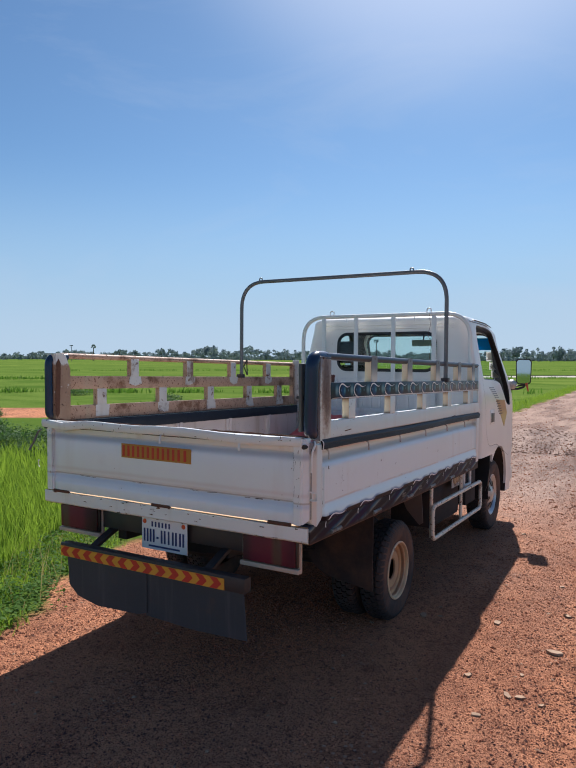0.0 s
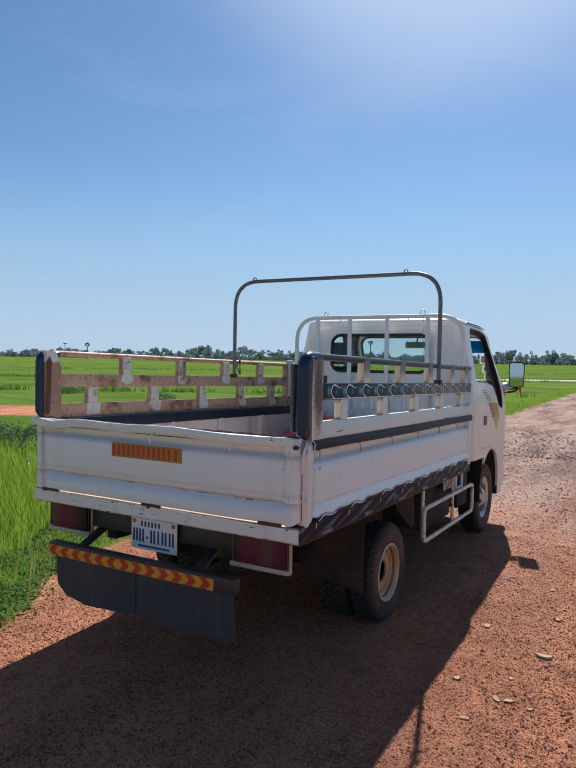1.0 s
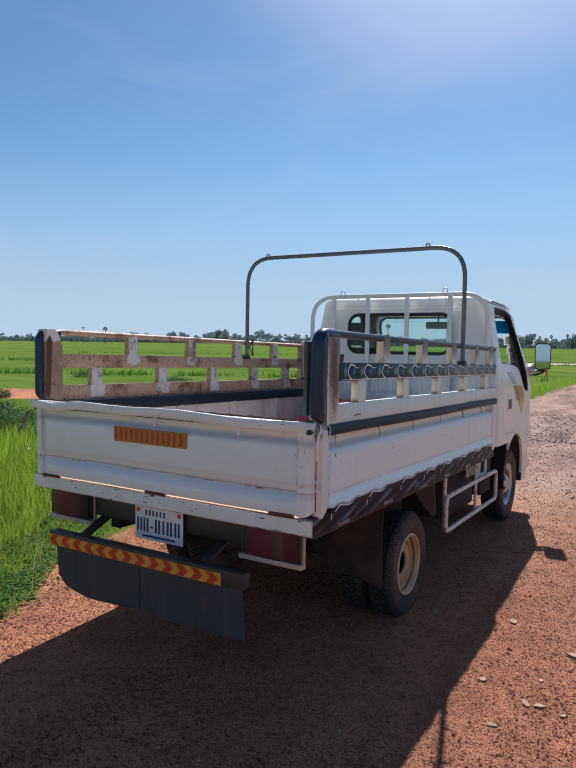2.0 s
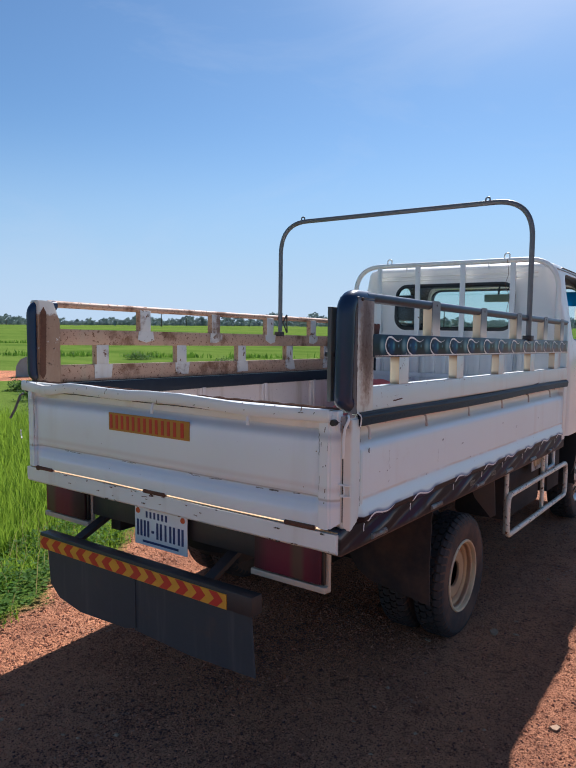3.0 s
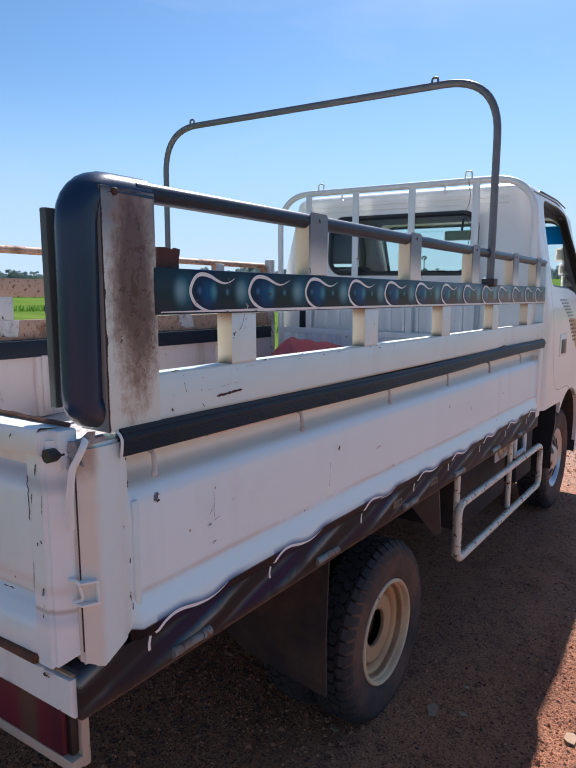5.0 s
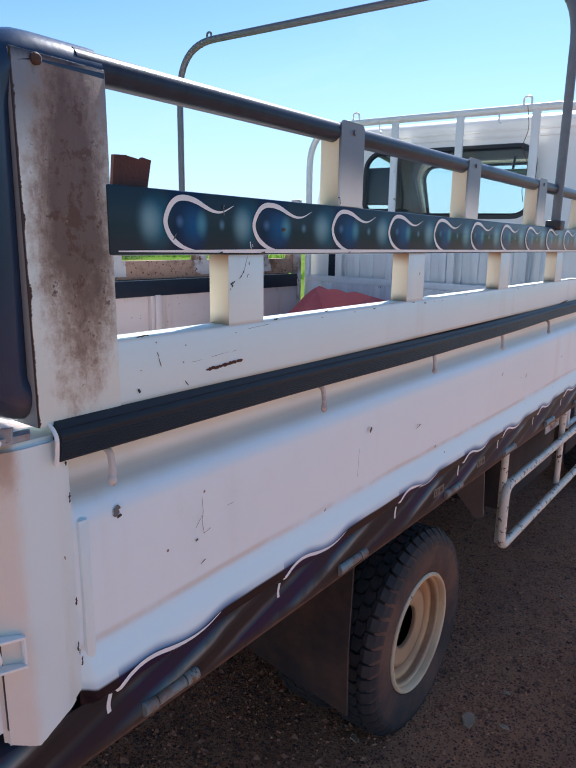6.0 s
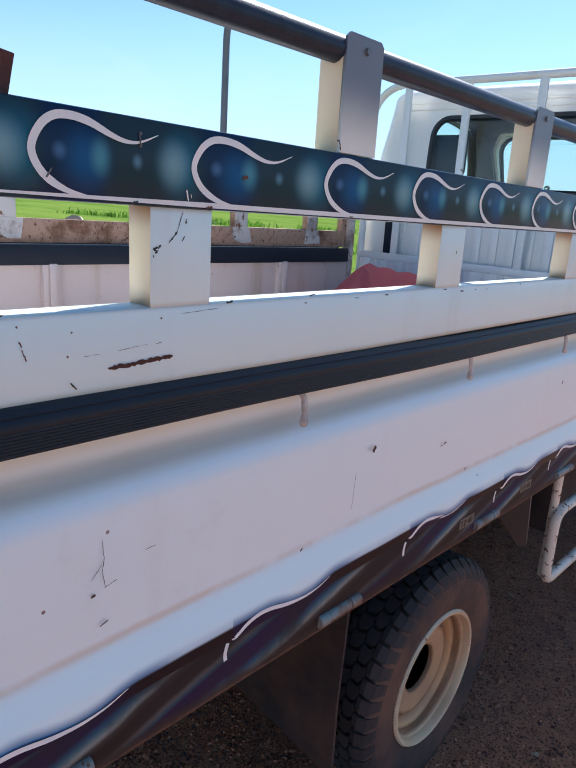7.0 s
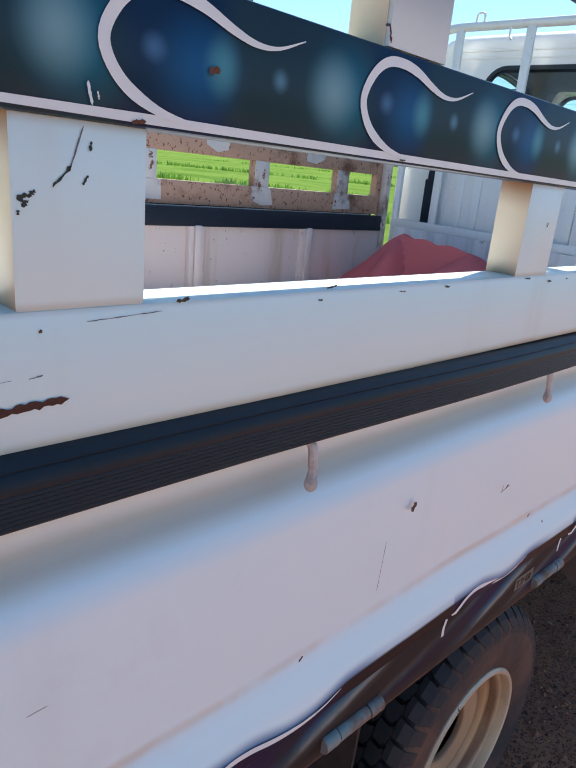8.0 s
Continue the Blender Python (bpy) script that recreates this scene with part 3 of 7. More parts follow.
# side boards
def ribbed_rubber():
    n = Nodes("ribbed_black_rubber", 0.45, 0.0, 0.2)
    col = n.mix(n.noise(14.0, 6.0, 0.65), (0.012, 0.017, 0.024), (0.022, 0.029, 0.038))
    col = n.mix(n.step(n.noise(5.0, 7.0, 0.7, at=n.stretched(1.0, 0.3, 3.0)), 0.5, 0.75, 0.0, 0.5), col, (0.045, 0.042, 0.042))
    n.bump(n.noise(60.0, 4.0), 0.1, 0.002)
    return n.done(col)


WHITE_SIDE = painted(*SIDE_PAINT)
RIBBED = ribbed_rubber()


def post_paint():
    """White paint, yellowed and scraped to rust on the side that faces the tailgate."""
    n = Nodes("yellowed_post_paint", 0.42)
    y, z = n.axis(1), n.axis(2)
    col = n.mix(n.step(n.noise(3.0, 5.0), 0.35, 0.7, 0.0, 0.4), (0.71, 0.83, 0.83), (0.68, 0.72, 0.68))
    old = n.step(n.math("ADD", y, n.math("MULTIPLY", n.math("SUBTRACT", n.noise(18.0, 6.0, 0.7), 0.5), 0.02)), 0.030, 0.012, 0.0, 0.75)
    col = n.mix(old, col, n.mix(n.noise(11.0, 7.0, 0.7), (0.70, 0.55, 0.42), (0.76, 0.70, 0.62)))
    high = n.math("MULTIPLY", old, n.step(n.math("ADD", z, n.math("MULTIPLY", n.noise(25.0, 6.0, 0.7), 0.10)), 1.17, 1.23, 0.0, 0.8))
    col = n.mix(high, col, (0.30, 0.16, 0.09))
    speck = n.step(n.noise(30.0, 9.0, 0.74), 0.675, 0.69)
    col = n.mix(speck, col, (0.05, 0.032, 0.028))
    n.bump(n.noise(40.0, 4.0), 0.12, 0.003)
    return n.done(col)


POST_PAINT = post_paint()
INNER = painted("dirty_inner_paint", (0.70, 0.58, 0.53), 0.085, 0.03, 0.95, 0.5, 40.0)


def side_profile():
    return [(0.833, 1.205), (0.833, 1.136), (0.8335, 1.128), (0.836, 1.119), (0.842, 1.109), (0.849, 1.100), (0.854, 1.090), (0.856, 1.078), (0.857, 1.05), (0.857, 0.98),
            (0.856, 0.935), (0.8552, 0.927), (0.857, 0.918), (0.8625, 0.904), (0.8685, 0.889), (0.8715, 0.880), (0.8728, 0.868), (0.8735, 0.858), (0.873, 0.851), (0.868, 0.846)]


for sx in (1, -1):
    bm = bmesh.new()
    ys = [0.070, 0.082, 0.086, 0.090, 0.094, 0.098, 0.110, 0.14] + [0.14 + i * 0.26 for i in range(1, 10)] + [2.72, 2.75, 2.760, 2.764, 2.768, 2.772, 2.785]
    prof = side_profile()

    def station(y, sx=sx):
        k = min(1.0, max(0.0, min(y - 0.084, 2.775 - y) / 0.014))
        k = k * k * (3 - 2 * k)
        wave = 0.0025 * math.sin(y * 4.1 + 1.0) + 0.0015 * math.sin(y * 11.0)
        return lambda o, u: Vector((sx * (min(o * k + 0.861 * (1 - k) + wave * k, 0.9 if sx > 0 else 0.846)), y, u + (0.0015 * math.sin(y * 7.0) if u < 0.86 else 0.0)))

    sheet(bm, prof, [station(y) for y in ys], 0.012 * 1)
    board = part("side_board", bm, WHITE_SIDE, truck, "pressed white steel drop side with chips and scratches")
    part("corner_post", boxed(*sorted((sx * 0.815, sx * 0.867)), 2.774, 2.845, 0.812, 1.195, bevel=0.010), WHITE_WORN, board, "chipped white corner post")
    bm = bmesh.new()
    rear = 0.0 if sx > 0 else 0.045
    loop = [(0.815, 0.006 + rear), (0.8575, -0.014 + rear), (0.8700, 0.022 + rear * 0.6), (0.8695, 0.068), (0.8580, 0.094), (0.815, 0.094)]
    if sx < 0:
        loop = [(min(x, 0.848), y) for x, y in loop]
    low = [bm.verts.new((sx * x, y, z)) for (x, y), z in zip(loop, (0.838, 0.848, 0.828, 0.860, 0.866, 0.838))]
    high = [bm.verts.new((sx * x, y, 1.197)) for x, y in loop]
    bm.faces.new(low)
    bm.faces.new(high)
    for i in range(6):
        bm.faces.new((low[i], low[(i + 1) % 6], high[(i + 1) % 6], high[i]))
    bmesh.ops.bevel(bm, geom=[e for e in bm.edges if e.verts[0].co.z < 1.1 or e.verts[1].co.z < 1.1 or e.verts[0].co.z > 1.1], offset=0.006, segments=3, affect="EDGES")
    part("corner_post", bm, POST_PAINT, board, "chipped white corner post, yellowed towards the tailgate")
    if sx > 0:
        part("end_bead", boxed(*sorted((sx * 0.850, sx * 0.8660)), 0.093, 0.110, 0.900, 1.088, bevel=0.0075), POST_PAINT, board, "pressed bead, stained along its edge")
    # inner face: stiffening ribs, top flange
    for y in (0.50, 1.10, 1.70, 2.29):
        bm = bmesh.new()
        box(bm, *sorted((sx * 0.790, sx * 0.826)), y, y + 0.07, 0.876, 1.15, bevel=0.006)
        box(bm, *sorted((sx * 0.780, sx * 0.789)), y + 0.02, y + 0.05, 0.90, 1.14, bevel=0.003)
        part("inner_rib", bm, INNER, board)
    part("inner_skin", boxed(*sorted((sx * 0.812, sx * 0.8185)), 0.02, 2.84, 0.874, 1.150, bevel=0), INNER, board, "dirty pinkish-white inner face")
    part("top_flange", boxed(*sorted((sx * 0.796, sx * 0.835)), 0.02, 2.84, 1.150, 1.172, bevel=0.004), INNER, board)
    # rubber sealing strip with its grooves
    bm = bmesh.new()
    seal = [(0.858, 1.2095), (0.866, 1.2092), (0.8715, 1.2065), (0.8750, 1.2025), (0.8746, 1.2012), (0.8760, 1.2004), (0.8785, 1.1965), (0.8795, 1.1920)]
    for k in range(7):
        # fine ribs on the lower, inward-sloping half
        z, o = 1.1895 - 0.0034 * k, 0.8792 - 0.0007 * k
        seal += [(o - 0.0006, z), (o, z - 0.0010), (o, z - 0.0022)]
    seal += [(0.8735, 1.1650), (0.866, 1.1635)]
    sheet(bm, seal,
          [lambda o, u, y=y, sx=sx: Vector((sx * (o + 0.0015 * math.sin(y * 9)), y, u + 0.003 * math.sin(y * 3.0 + 1))) for y in [0.07 + 0.0918 * i for i in range(31)]], 0.016)
    part("rubber_strip", bm, RIBBED, truck, "black ribbed rubber strip along the top of the side board")
    # rope hooks
    for y in [0.146 + 0.4565 * i for i in range(6)]:
        bm = bmesh.new()
        tube(bm, fillet([(sx * 0.842, y, 1.165), (sx * 0.862, y, 1.158), (sx * 0.865, y, 1.134), (sx * 0.866, y - 0.003, 1.126)], 0.01, 3), 0.0040, 8, r2=0.0046)
        bmesh.ops.create_uvsphere(bm, u_segments=10, v_segments=7, radius=0.0060, matrix=Matrix.Translation((sx * 0.8665, y - 0.003, 1.124)) @ Matrix.Diagonal((1.0, 1.0, 1.25, 1.0)))
        part("rope_hook", bm, RUSTY_PALE, board, "small rust-spotted rope hook")


# ---- side guards ----
SWIRL = 0.20
SWIRLS = (0.238, 0.404, 0.606, 0.80, 1.0, 1.205, 1.41, 1.615, 1.82, 2.02, 2.22, 2.42, 2.60)


def blue_airbrush():
    """Dark blue-green ground with soft round spots, repeated between the swirls."""
    n = Nodes("airbrushed_blue_paint", 0.30)
    y = n.axis(1)
    lift = n.math("SUBTRACT", n.math("ADD", n.axis(2), n.math("MULTIPLY", y, LEAN_Y)), 1.4245)
    # the first swirl stands closer to the second than the others do
    first = n.step(y, 0.4035, 0.4045, 1.0, 0.0)
    pitch = n.math("ADD", SWIRL, n.math("MULTIPLY", first, 0.166 - SWIRL))
    phase = n.math("FRACT", n.math("ADD", n.math("DIVIDE", n.math("SUBTRACT", y, 0.404), pitch), 20.0))

    shifted = n.math("FRACT", n.math("ADD", phase, 0.5))

    def spot(at, wide, tall, high=0.0):
        u = n.math("DIVIDE", n.math("SUBTRACT", phase, at) if 0.2 < at < 0.8 else n.math("SUBTRACT", shifted, (at + 0.5) % 1.0), wide)
        v = n.math("DIVIDE", n.math("SUBTRACT", lift, high), tall)
        return n.step(n.math("SQRT", n.math("ADD", n.math("MULTIPLY", u, u), n.math("MULTIPLY", v, v))), 1.0, 0.0)

    col = n.mix(n.noise(9.0, 3.0), (0.013, 0.034, 0.050), (0.022, 0.047, 0.064))
    col = n.mix(n.step(n.math("ABSOLUTE", n.math("SUBTRACT", phase, 0.22)), 0.23, 0.11, 0.0, 0.9), col, (0.006, 0.024, 0.070))
    col = n.mix(n.math("MULTIPLY", spot(0.30, 0.20, 0.036, -0.004), 0.9), col, (0.010, 0.095, 0.25))
    col = n.mix(n.math("MULTIPLY", spot(0.38, 0.085, 0.022, 0.0), 0.85), col, (0.09, 0.30, 0.37))
    col = n.mix(n.math("MULTIPLY", spot(0.15, 0.055, 0.010, 0.002), 0.6), col, (0.10, 0.22, 0.42))
    # the pale spots stop at the white loops
    begun = n.step(y, 0.178, 0.212)
    a, b = n.math("DIVIDE", n.math("SUBTRACT", phase, 0.22), 0.22), n.math("DIVIDE", lift, 0.031)
    loop = n.math("SQRT", n.math("ADD", n.math("MULTIPLY", a, a), n.math("MULTIPLY", b, b)))
    past = n.math("MULTIPLY", begun, n.step(loop, 0.95, 1.03))
    col = n.mix(n.math("MULTIPLY", spot(0.92, 0.24, 0.044), n.math("MULTIPLY", past, 0.9)), col, (0.016, 0.15, 0.24))
    col = n.mix(n.math("MULTIPLY", spot(0.86, 0.150, 0.030, 0.001), n.math("MULTIPLY", past, 0.88)), col, (0.21, 0.37, 0.41))
    col = n.mix(n.math("MULTIPLY", spot(0.61, 0.045, 0.009, 0.0), n.math("MULTIPLY", begun, 0.8)), col, (0.12, 0.26, 0.36))
    col = n.mix(n.step(n.noise(16.0, 9.0, 0.72), 0.69, 0.71), col, (0.13, 0.06, 0.035))
    n.put("Specular IOR Level", 0.15)
    n.put("Coat Weight", 0.08)
    n.put("Coat Roughness", 0.12)
    return n.done(col)


BLUE = blue_airbrush()


def end_plate_paint():
    """White paint scorched to rust in the middle, blackened at the top."""
    n = Nodes("scorched_end_plate_paint", 0.5)
    y = n.axis(1)
    lift = n.math("ADD", n.axis(2), n.math("MULTIPLY", y, LEAN_Y))
    grain = n.noise(44.0, 8.0, 0.75)
    fleck = n.noise(120.0, 6.0, 0.7)
    streak = n.noise(14.0, 8.0, 0.75, at=n.stretched(1.0, 1.3, 0.45))
    u = n.math("DIVIDE", n.math("SUBTRACT", y, 0.115), 0.046)
    v = n.math("DIVIDE", n.math("SUBTRACT", lift, 1.435), 0.165)
    r = n.math("SQRT", n.math("ADD", n.math("MULTIPLY", u, u), n.math("MULTIPLY", v, v)))
    rough_r = n.math("ADD", r, n.math("MULTIPLY", n.math("SUBTRACT", n.math("ADD", grain, streak), 1.0), 1.3))
    col = n.mix(n.noise(5.0, 5.0), (0.70, 0.82, 0.80), (0.68, 0.73, 0.66))
    # grey film of the sprayed top, then the brown burn with its darker heart
    col = n.mix(n.step(n.math("ADD", lift, n.math("MULTIPLY", streak, 0.05)), 1.47, 1.58, 0.0, 0.85), col, (0.15, 0.17, 0.20))
    col = n.mix(n.step(rough_r, 1.45, 0.80, 0.0, 0.75), col, (0.30, 0.205, 0.14))
    col = n.mix(n.step(rough_r, 1.10, 0.50, 0.0, 0.88), col, n.mix(n.noise(24.0, 7.0, 0.7, at=n.stretched(1.0, 1.0, 0.4)), (0.055, 0.036, 0.034), (0.17, 0.115, 0.090)))
    speckle = n.step(n.math("ADD", n.math("ADD", grain, n.math("MULTIPLY", fleck, 0.3)), n.math("MULTIPLY", rough_r, -0.10)), 0.62, 0.70, 0.0, 0.9)
    col = n.mix(n.math("MULTIPLY", speckle, n.step(rough_r, 2.1, 1.0)), col, (0.10, 0.055, 0.04))
    col = n.mix(n.step(n.noise(75.0, 7.0, 0.75), 0.64, 0.69, 0.0, 0.35), col, (0.60, 0.54, 0.45))
    col = n.mix(n.step(n.math("ADD", lift, n.math("MULTIPLY", n.math("ADD", grain, streak), 0.012)), 1.578, 1.592, 0.0, 0.97), col, (0.012, 0.024, 0.050))
    # dirty rear face and the chipped arris
    col = n.mix(n.step(y, 0.0530, 0.0524), col, n.mix(n.noise(12.0, 7.0, 0.7, at=n.stretched(1.0, 1.0, 0.3)), (0.10, 0.10, 0.105), (0.42, 0.43, 0.42)))
    nick = n.math("SUBTRACT", y, n.math("MULTIPLY", n.step(n.noise(34.0, 8.0, 0.8), 0.46, 0.80), 0.0060))
    col = n.mix(n.math("MULTIPLY", n.step(nick, 0.0545, 0.0535), n.step(y, 0.0521, 0.0524)), col, (0.045, 0.030, 0.026))
    n.put("Specular IOR Level", 0.25)
    n.bump(grain, 0.3, 0.004)
    return n.done(col)


END_PAINT = end_plate_paint()


def fading_post_paint():
    n = Nodes("grey_fading_post_paint", 0.4)
    lift = n.math("ADD", n.axis(2), n.math("MULTIPLY", n.axis(1), LEAN_Y))
    col = n.mix(n.noise(4.0, 5.0), (0.79, 0.79, 0.72), (0.70, 0.70, 0.63))
    col = n.mix(n.step(n.math("ADD", lift, n.math("MULTIPLY", n.noise(9.0, 3.0), 0.02)), 1.470, 1.565, 0.0, 0.95), col, (0.115, 0.14, 0.18))
    col = n.mix(n.step(n.noise(30.0, 8.0, 0.75), 0.69, 0.71), col, (0.06, 0.035, 0.025))
    return n.done(col)


POST_FADE = fading_post_paint()


def rusted_end_paint():
    """Rust-brown plate with the white paint left at its top and in scraps."""
    n = Nodes("rusted_end_plate_paint", 0.65, 0.0, 0.25)
    lift = n.math("ADD", n.axis(2), n.math("MULTIPLY", n.axis(1), LEAN_Y))
    grain = n.noise(28.0, 8.0, 0.75)
    rust = n.mix(n.noise(16.0, 7.0, 0.7, at=n.stretched(1.0, 1.0, 0.4)), (0.21, 0.115, 0.075), (0.46, 0.31, 0.21))
    rust = n.mix(n.step(grain, 0.60, 0.66), rust, (0.07, 0.035, 0.025))
    white = n.mix(n.noise(7.0, 6.0, 0.7), (0.80, 0.79, 0.76), (0.62, 0.56, 0.50))
    left = n.math("ADD", n.math("ADD", lift, n.math("MULTIPLY", grain, 0.05)), n.math("MULTIPLY", n.noise(8.0, 6.0, 0.7), 0.06))
    col = n.mix(n.step(left, 1.575, 1.590), rust, white)
    col = n.mix(n.step(n.noise(11.0, 8.0, 0.75), 0.60, 0.64, 0.0, 0.8), col, white)
    n.bump(grain, 0.3, 0.004)
    return n.done(col)


RUSTY_POST = rusted_end_paint()


def bumper_paint():
    n = Nodes("scuffed_bumper_rubber", 0.27)
    lift = n.math("ADD", n.axis(2), n.math("MULTIPLY", n.axis(1), LEAN_Y))
    col = n.mix(n.noise(7.0, 6.0, 0.7), (0.010, 0.027, 0.066), (0.019, 0.042, 0.092))
    col = n.mix(n.step(n.noise(40.0, 6.0, 0.7), 0.70, 0.73, 0.0, 0.7), col, (0.10, 0.10, 0.10))
    foot = n.math("ADD", lift, n.math("MULTIPLY", n.math("SUBTRACT", n.noise(12.0, 6.0, 0.7), 0.5), 0.05))
    col = n.mix(n.step(foot, 1.255, 1.215, 0.0, 0.7), col, (0.13, 0.10, 0.085))
    n.bump(n.noise(45.0, 5.0), 0.15, 0.004)
    n.put("Specular IOR Level", 0.3)
    n.put("Coat Weight", 0.12)
    n.put("Coat Roughness", 0.2)
    return n.done(col)


BUMPER = bumper_paint()


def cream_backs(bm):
    """The rearward faces of the posts are cream and rusty."""
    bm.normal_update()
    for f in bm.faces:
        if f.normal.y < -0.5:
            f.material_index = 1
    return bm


def ribbon(bm, pts, widths, lift):
    """A flat painted line in a plane of constant x."""
    last = None
    for i, (p, w) in enumerate(zip(pts, widths)):
        a, b = Vector(pts[max(0, i - 1)]), Vector(pts[min(len(pts) - 1, i + 1)])
        t = (b - a).normalized()
        nrm = Vector((0, -t.z, t.y))
        pair = [bm.verts.new(Vector(p) + nrm * w / 2 + lift), bm.verts.new(Vector(p) - nrm * w / 2 + lift)]
        if last:
            bm.faces.new((last[0], last[1], pair[1], pair[0]))
        last = pair


def smooth_line(pts, n=8):
    """A Catmull-Rom line through the points."""
    pts = [Vector(p) for p in pts]
    full = [pts[0] * 2 - pts[1], *pts, pts[-1] * 2 - pts[-2]]
    out = []
    for a, b, c, d in zip(full, full[1:], full[2:], full[3:]):
        for i in range(n):
            k = i / n
            out.append(0.5 * ((2 * b) + (c - a) * k + (2 * a - 5 * b + 4 * c - d) * k * k + (3 * b - a - 3 * c + d) * k ** 3))
    return out + [pts[-1]]


def scuff(bm, x, y, z, length, width, turn, seed, jag=0.5):
    """An irregular flake where the paint has gone."""
    rnd = random.Random(seed)
    n = max(8, int(length / 0.0025))
    ca, sa = math.cos(radians(turn)), math.sin(radians(turn))
    up, low = [], []
    for i in range(n + 1):
        k = i / n
        w = width / 2 * min(1.0, 4 * math.sin(math.pi * k)) + 0.0002
        a = (k - 0.5) * length
        for side, lst in ((1, up), (-1, low)):
            b = side * w * (1.15 - jag * 1.3 * rnd.random())
            lst.append(bm.verts.new((x, y + a * ca - b * sa, z + a * sa + b * ca)))
    for i in range(n):
        bm.faces.new((up[i], up[i + 1], low[i + 1], low[i]))


def guard(sx, lower, upper, mats, label):
    rail_m, post_m, post2_m, tube_m, end_m = mats
    g = new("side_guard")
    g.parent = truck
    tagged(g, label)
    xi, xo = 0.828, 0.866
    X = lambda a, b: sorted((sx * a, sx * b))
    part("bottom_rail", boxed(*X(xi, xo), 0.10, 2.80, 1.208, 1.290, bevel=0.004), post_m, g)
    mid = part("middle_rail", boxed(*X(xi + 0.002, xo + 0.003), 0.155, 2.80, 1.386, 1.463, bevel=0.003), rail_m, g)
    for y in lower:
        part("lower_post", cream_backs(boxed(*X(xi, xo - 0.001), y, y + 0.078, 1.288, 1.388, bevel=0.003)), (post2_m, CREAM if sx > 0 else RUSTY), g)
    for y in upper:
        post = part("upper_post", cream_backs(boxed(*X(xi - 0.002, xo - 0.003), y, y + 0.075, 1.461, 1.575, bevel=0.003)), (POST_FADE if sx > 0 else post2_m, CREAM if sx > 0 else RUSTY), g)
        if sx > 0:
            bm = bmesh.new()
            slab(bm, [(xo - 0.003, y + 0.001, 1.464), (xo - 0.003, y + 0.074, 1.464), (xo - 0.003, y + 0.074, 1.592), (xo - 0.003, y + 0.068, 1.598), (xo - 0.003, y + 0.008, 1.598), (xo - 0.003, y + 0.001, 1.592)], (0.0035, 0, 0))
            part("strap", bm, POST_FADE, g)
            bm = bmesh.new()
            bmesh.ops.create_cone(bm, cap_ends=True, segments=8, radius1=0.005, radius2=0.004, depth=0.004, matrix=Matrix.Translation((xo + 0.002, y + 0.04, 1.582)) @ pose(0, 0, 0, 0, 90, 0))
            part("rivet", bm, STEEL, g)
    if sx < 0:
        # white weld plates lapped over the rusty rails
        rnd = random.Random(8)
        for ys, z0, z1 in ((lower, 1.212, 1.290), (upper, 1.395, 1.462)):
            for y in ys:
                a, b = rnd.uniform(-0.006, 0.006), rnd.uniform(-0.006, 0.010)
                bm = bmesh.new()
                slab(bm, [(-xi + 0.0005, y - 0.012 + a, z1), (-xi + 0.0005, y + 0.090 + b, z1), (-xi + 0.0005, y + 0.098 - b, z0 + rnd.uniform(0.005, 0.03)), (-xi + 0.0005, y + 0.04, z0 + rnd.uniform(0.004, 0.012)), (-xi + 0.0005, y - 0.018 - a, z0 + rnd.uniform(0.005, 0.03))], (0.0025, 0, 0))
                part("weld_plate", bm, RUSTY_PALE, g, "pale weld plate lapped over the rail")
    part("front_post", boxed(*X(xi, xo), 2.80, 2.835, 1.208, 1.58, bevel=0.004), post_m, g)
    bm = bmesh.new()
    tube(bm, [(sx * 0.849, 0.13, 1.580), (sx * 0.849, 2.82, 1.580)], 0.0165, 12)
    part("top_tube", bm, tube_m, g)
    if sx > 0:
        bm = boxed(*X(0.800, xo + 0.001), 0.052, 0.162, 1.2075, 1.578, bevel=0.002)
    else:
        bm = slab(bmesh.new(), [(-0.800, 0.046, 1.206), (-0.800, 0.162, 1.206), (-0.800, 0.162, 1.50), (-0.800, 0.125, 1.592), (-0.800, 0.046, 1.592)], (-0.067, 0, 0))
        bmesh.ops.bevel(bm, geom=bm.edges[:], offset=0.006, segments=2, affect="EDGES")
        rust_strip = bmesh.new()
        scuff(rust_strip, -0.7985, 0.066, 1.395, 0.335, 0.030, 88, 71, 0.12)
        part("rust_band", rust_strip, RUST, g, "dark rust band", smooth=0)
    part("end_plate", bm, end_m, g, "rust-streaked end plate")
    bm = bmesh.new()
    thick = 0.031 if sx > 0 else 0.022
    inward = 0.829 if sx > 0 else 0.836
    tube(bm, fillet([(sx * 0.8365, 0.160, 1.571), (sx * 0.836, 0.033, 1.571), (sx * inward, 0.033, 1.242), (sx * inward, 0.085, 1.242)], 0.055, 8), thick, 18)
    part("end_bumper", bm, BUMPER, g, "black scuffed end tube with a rusty foot")
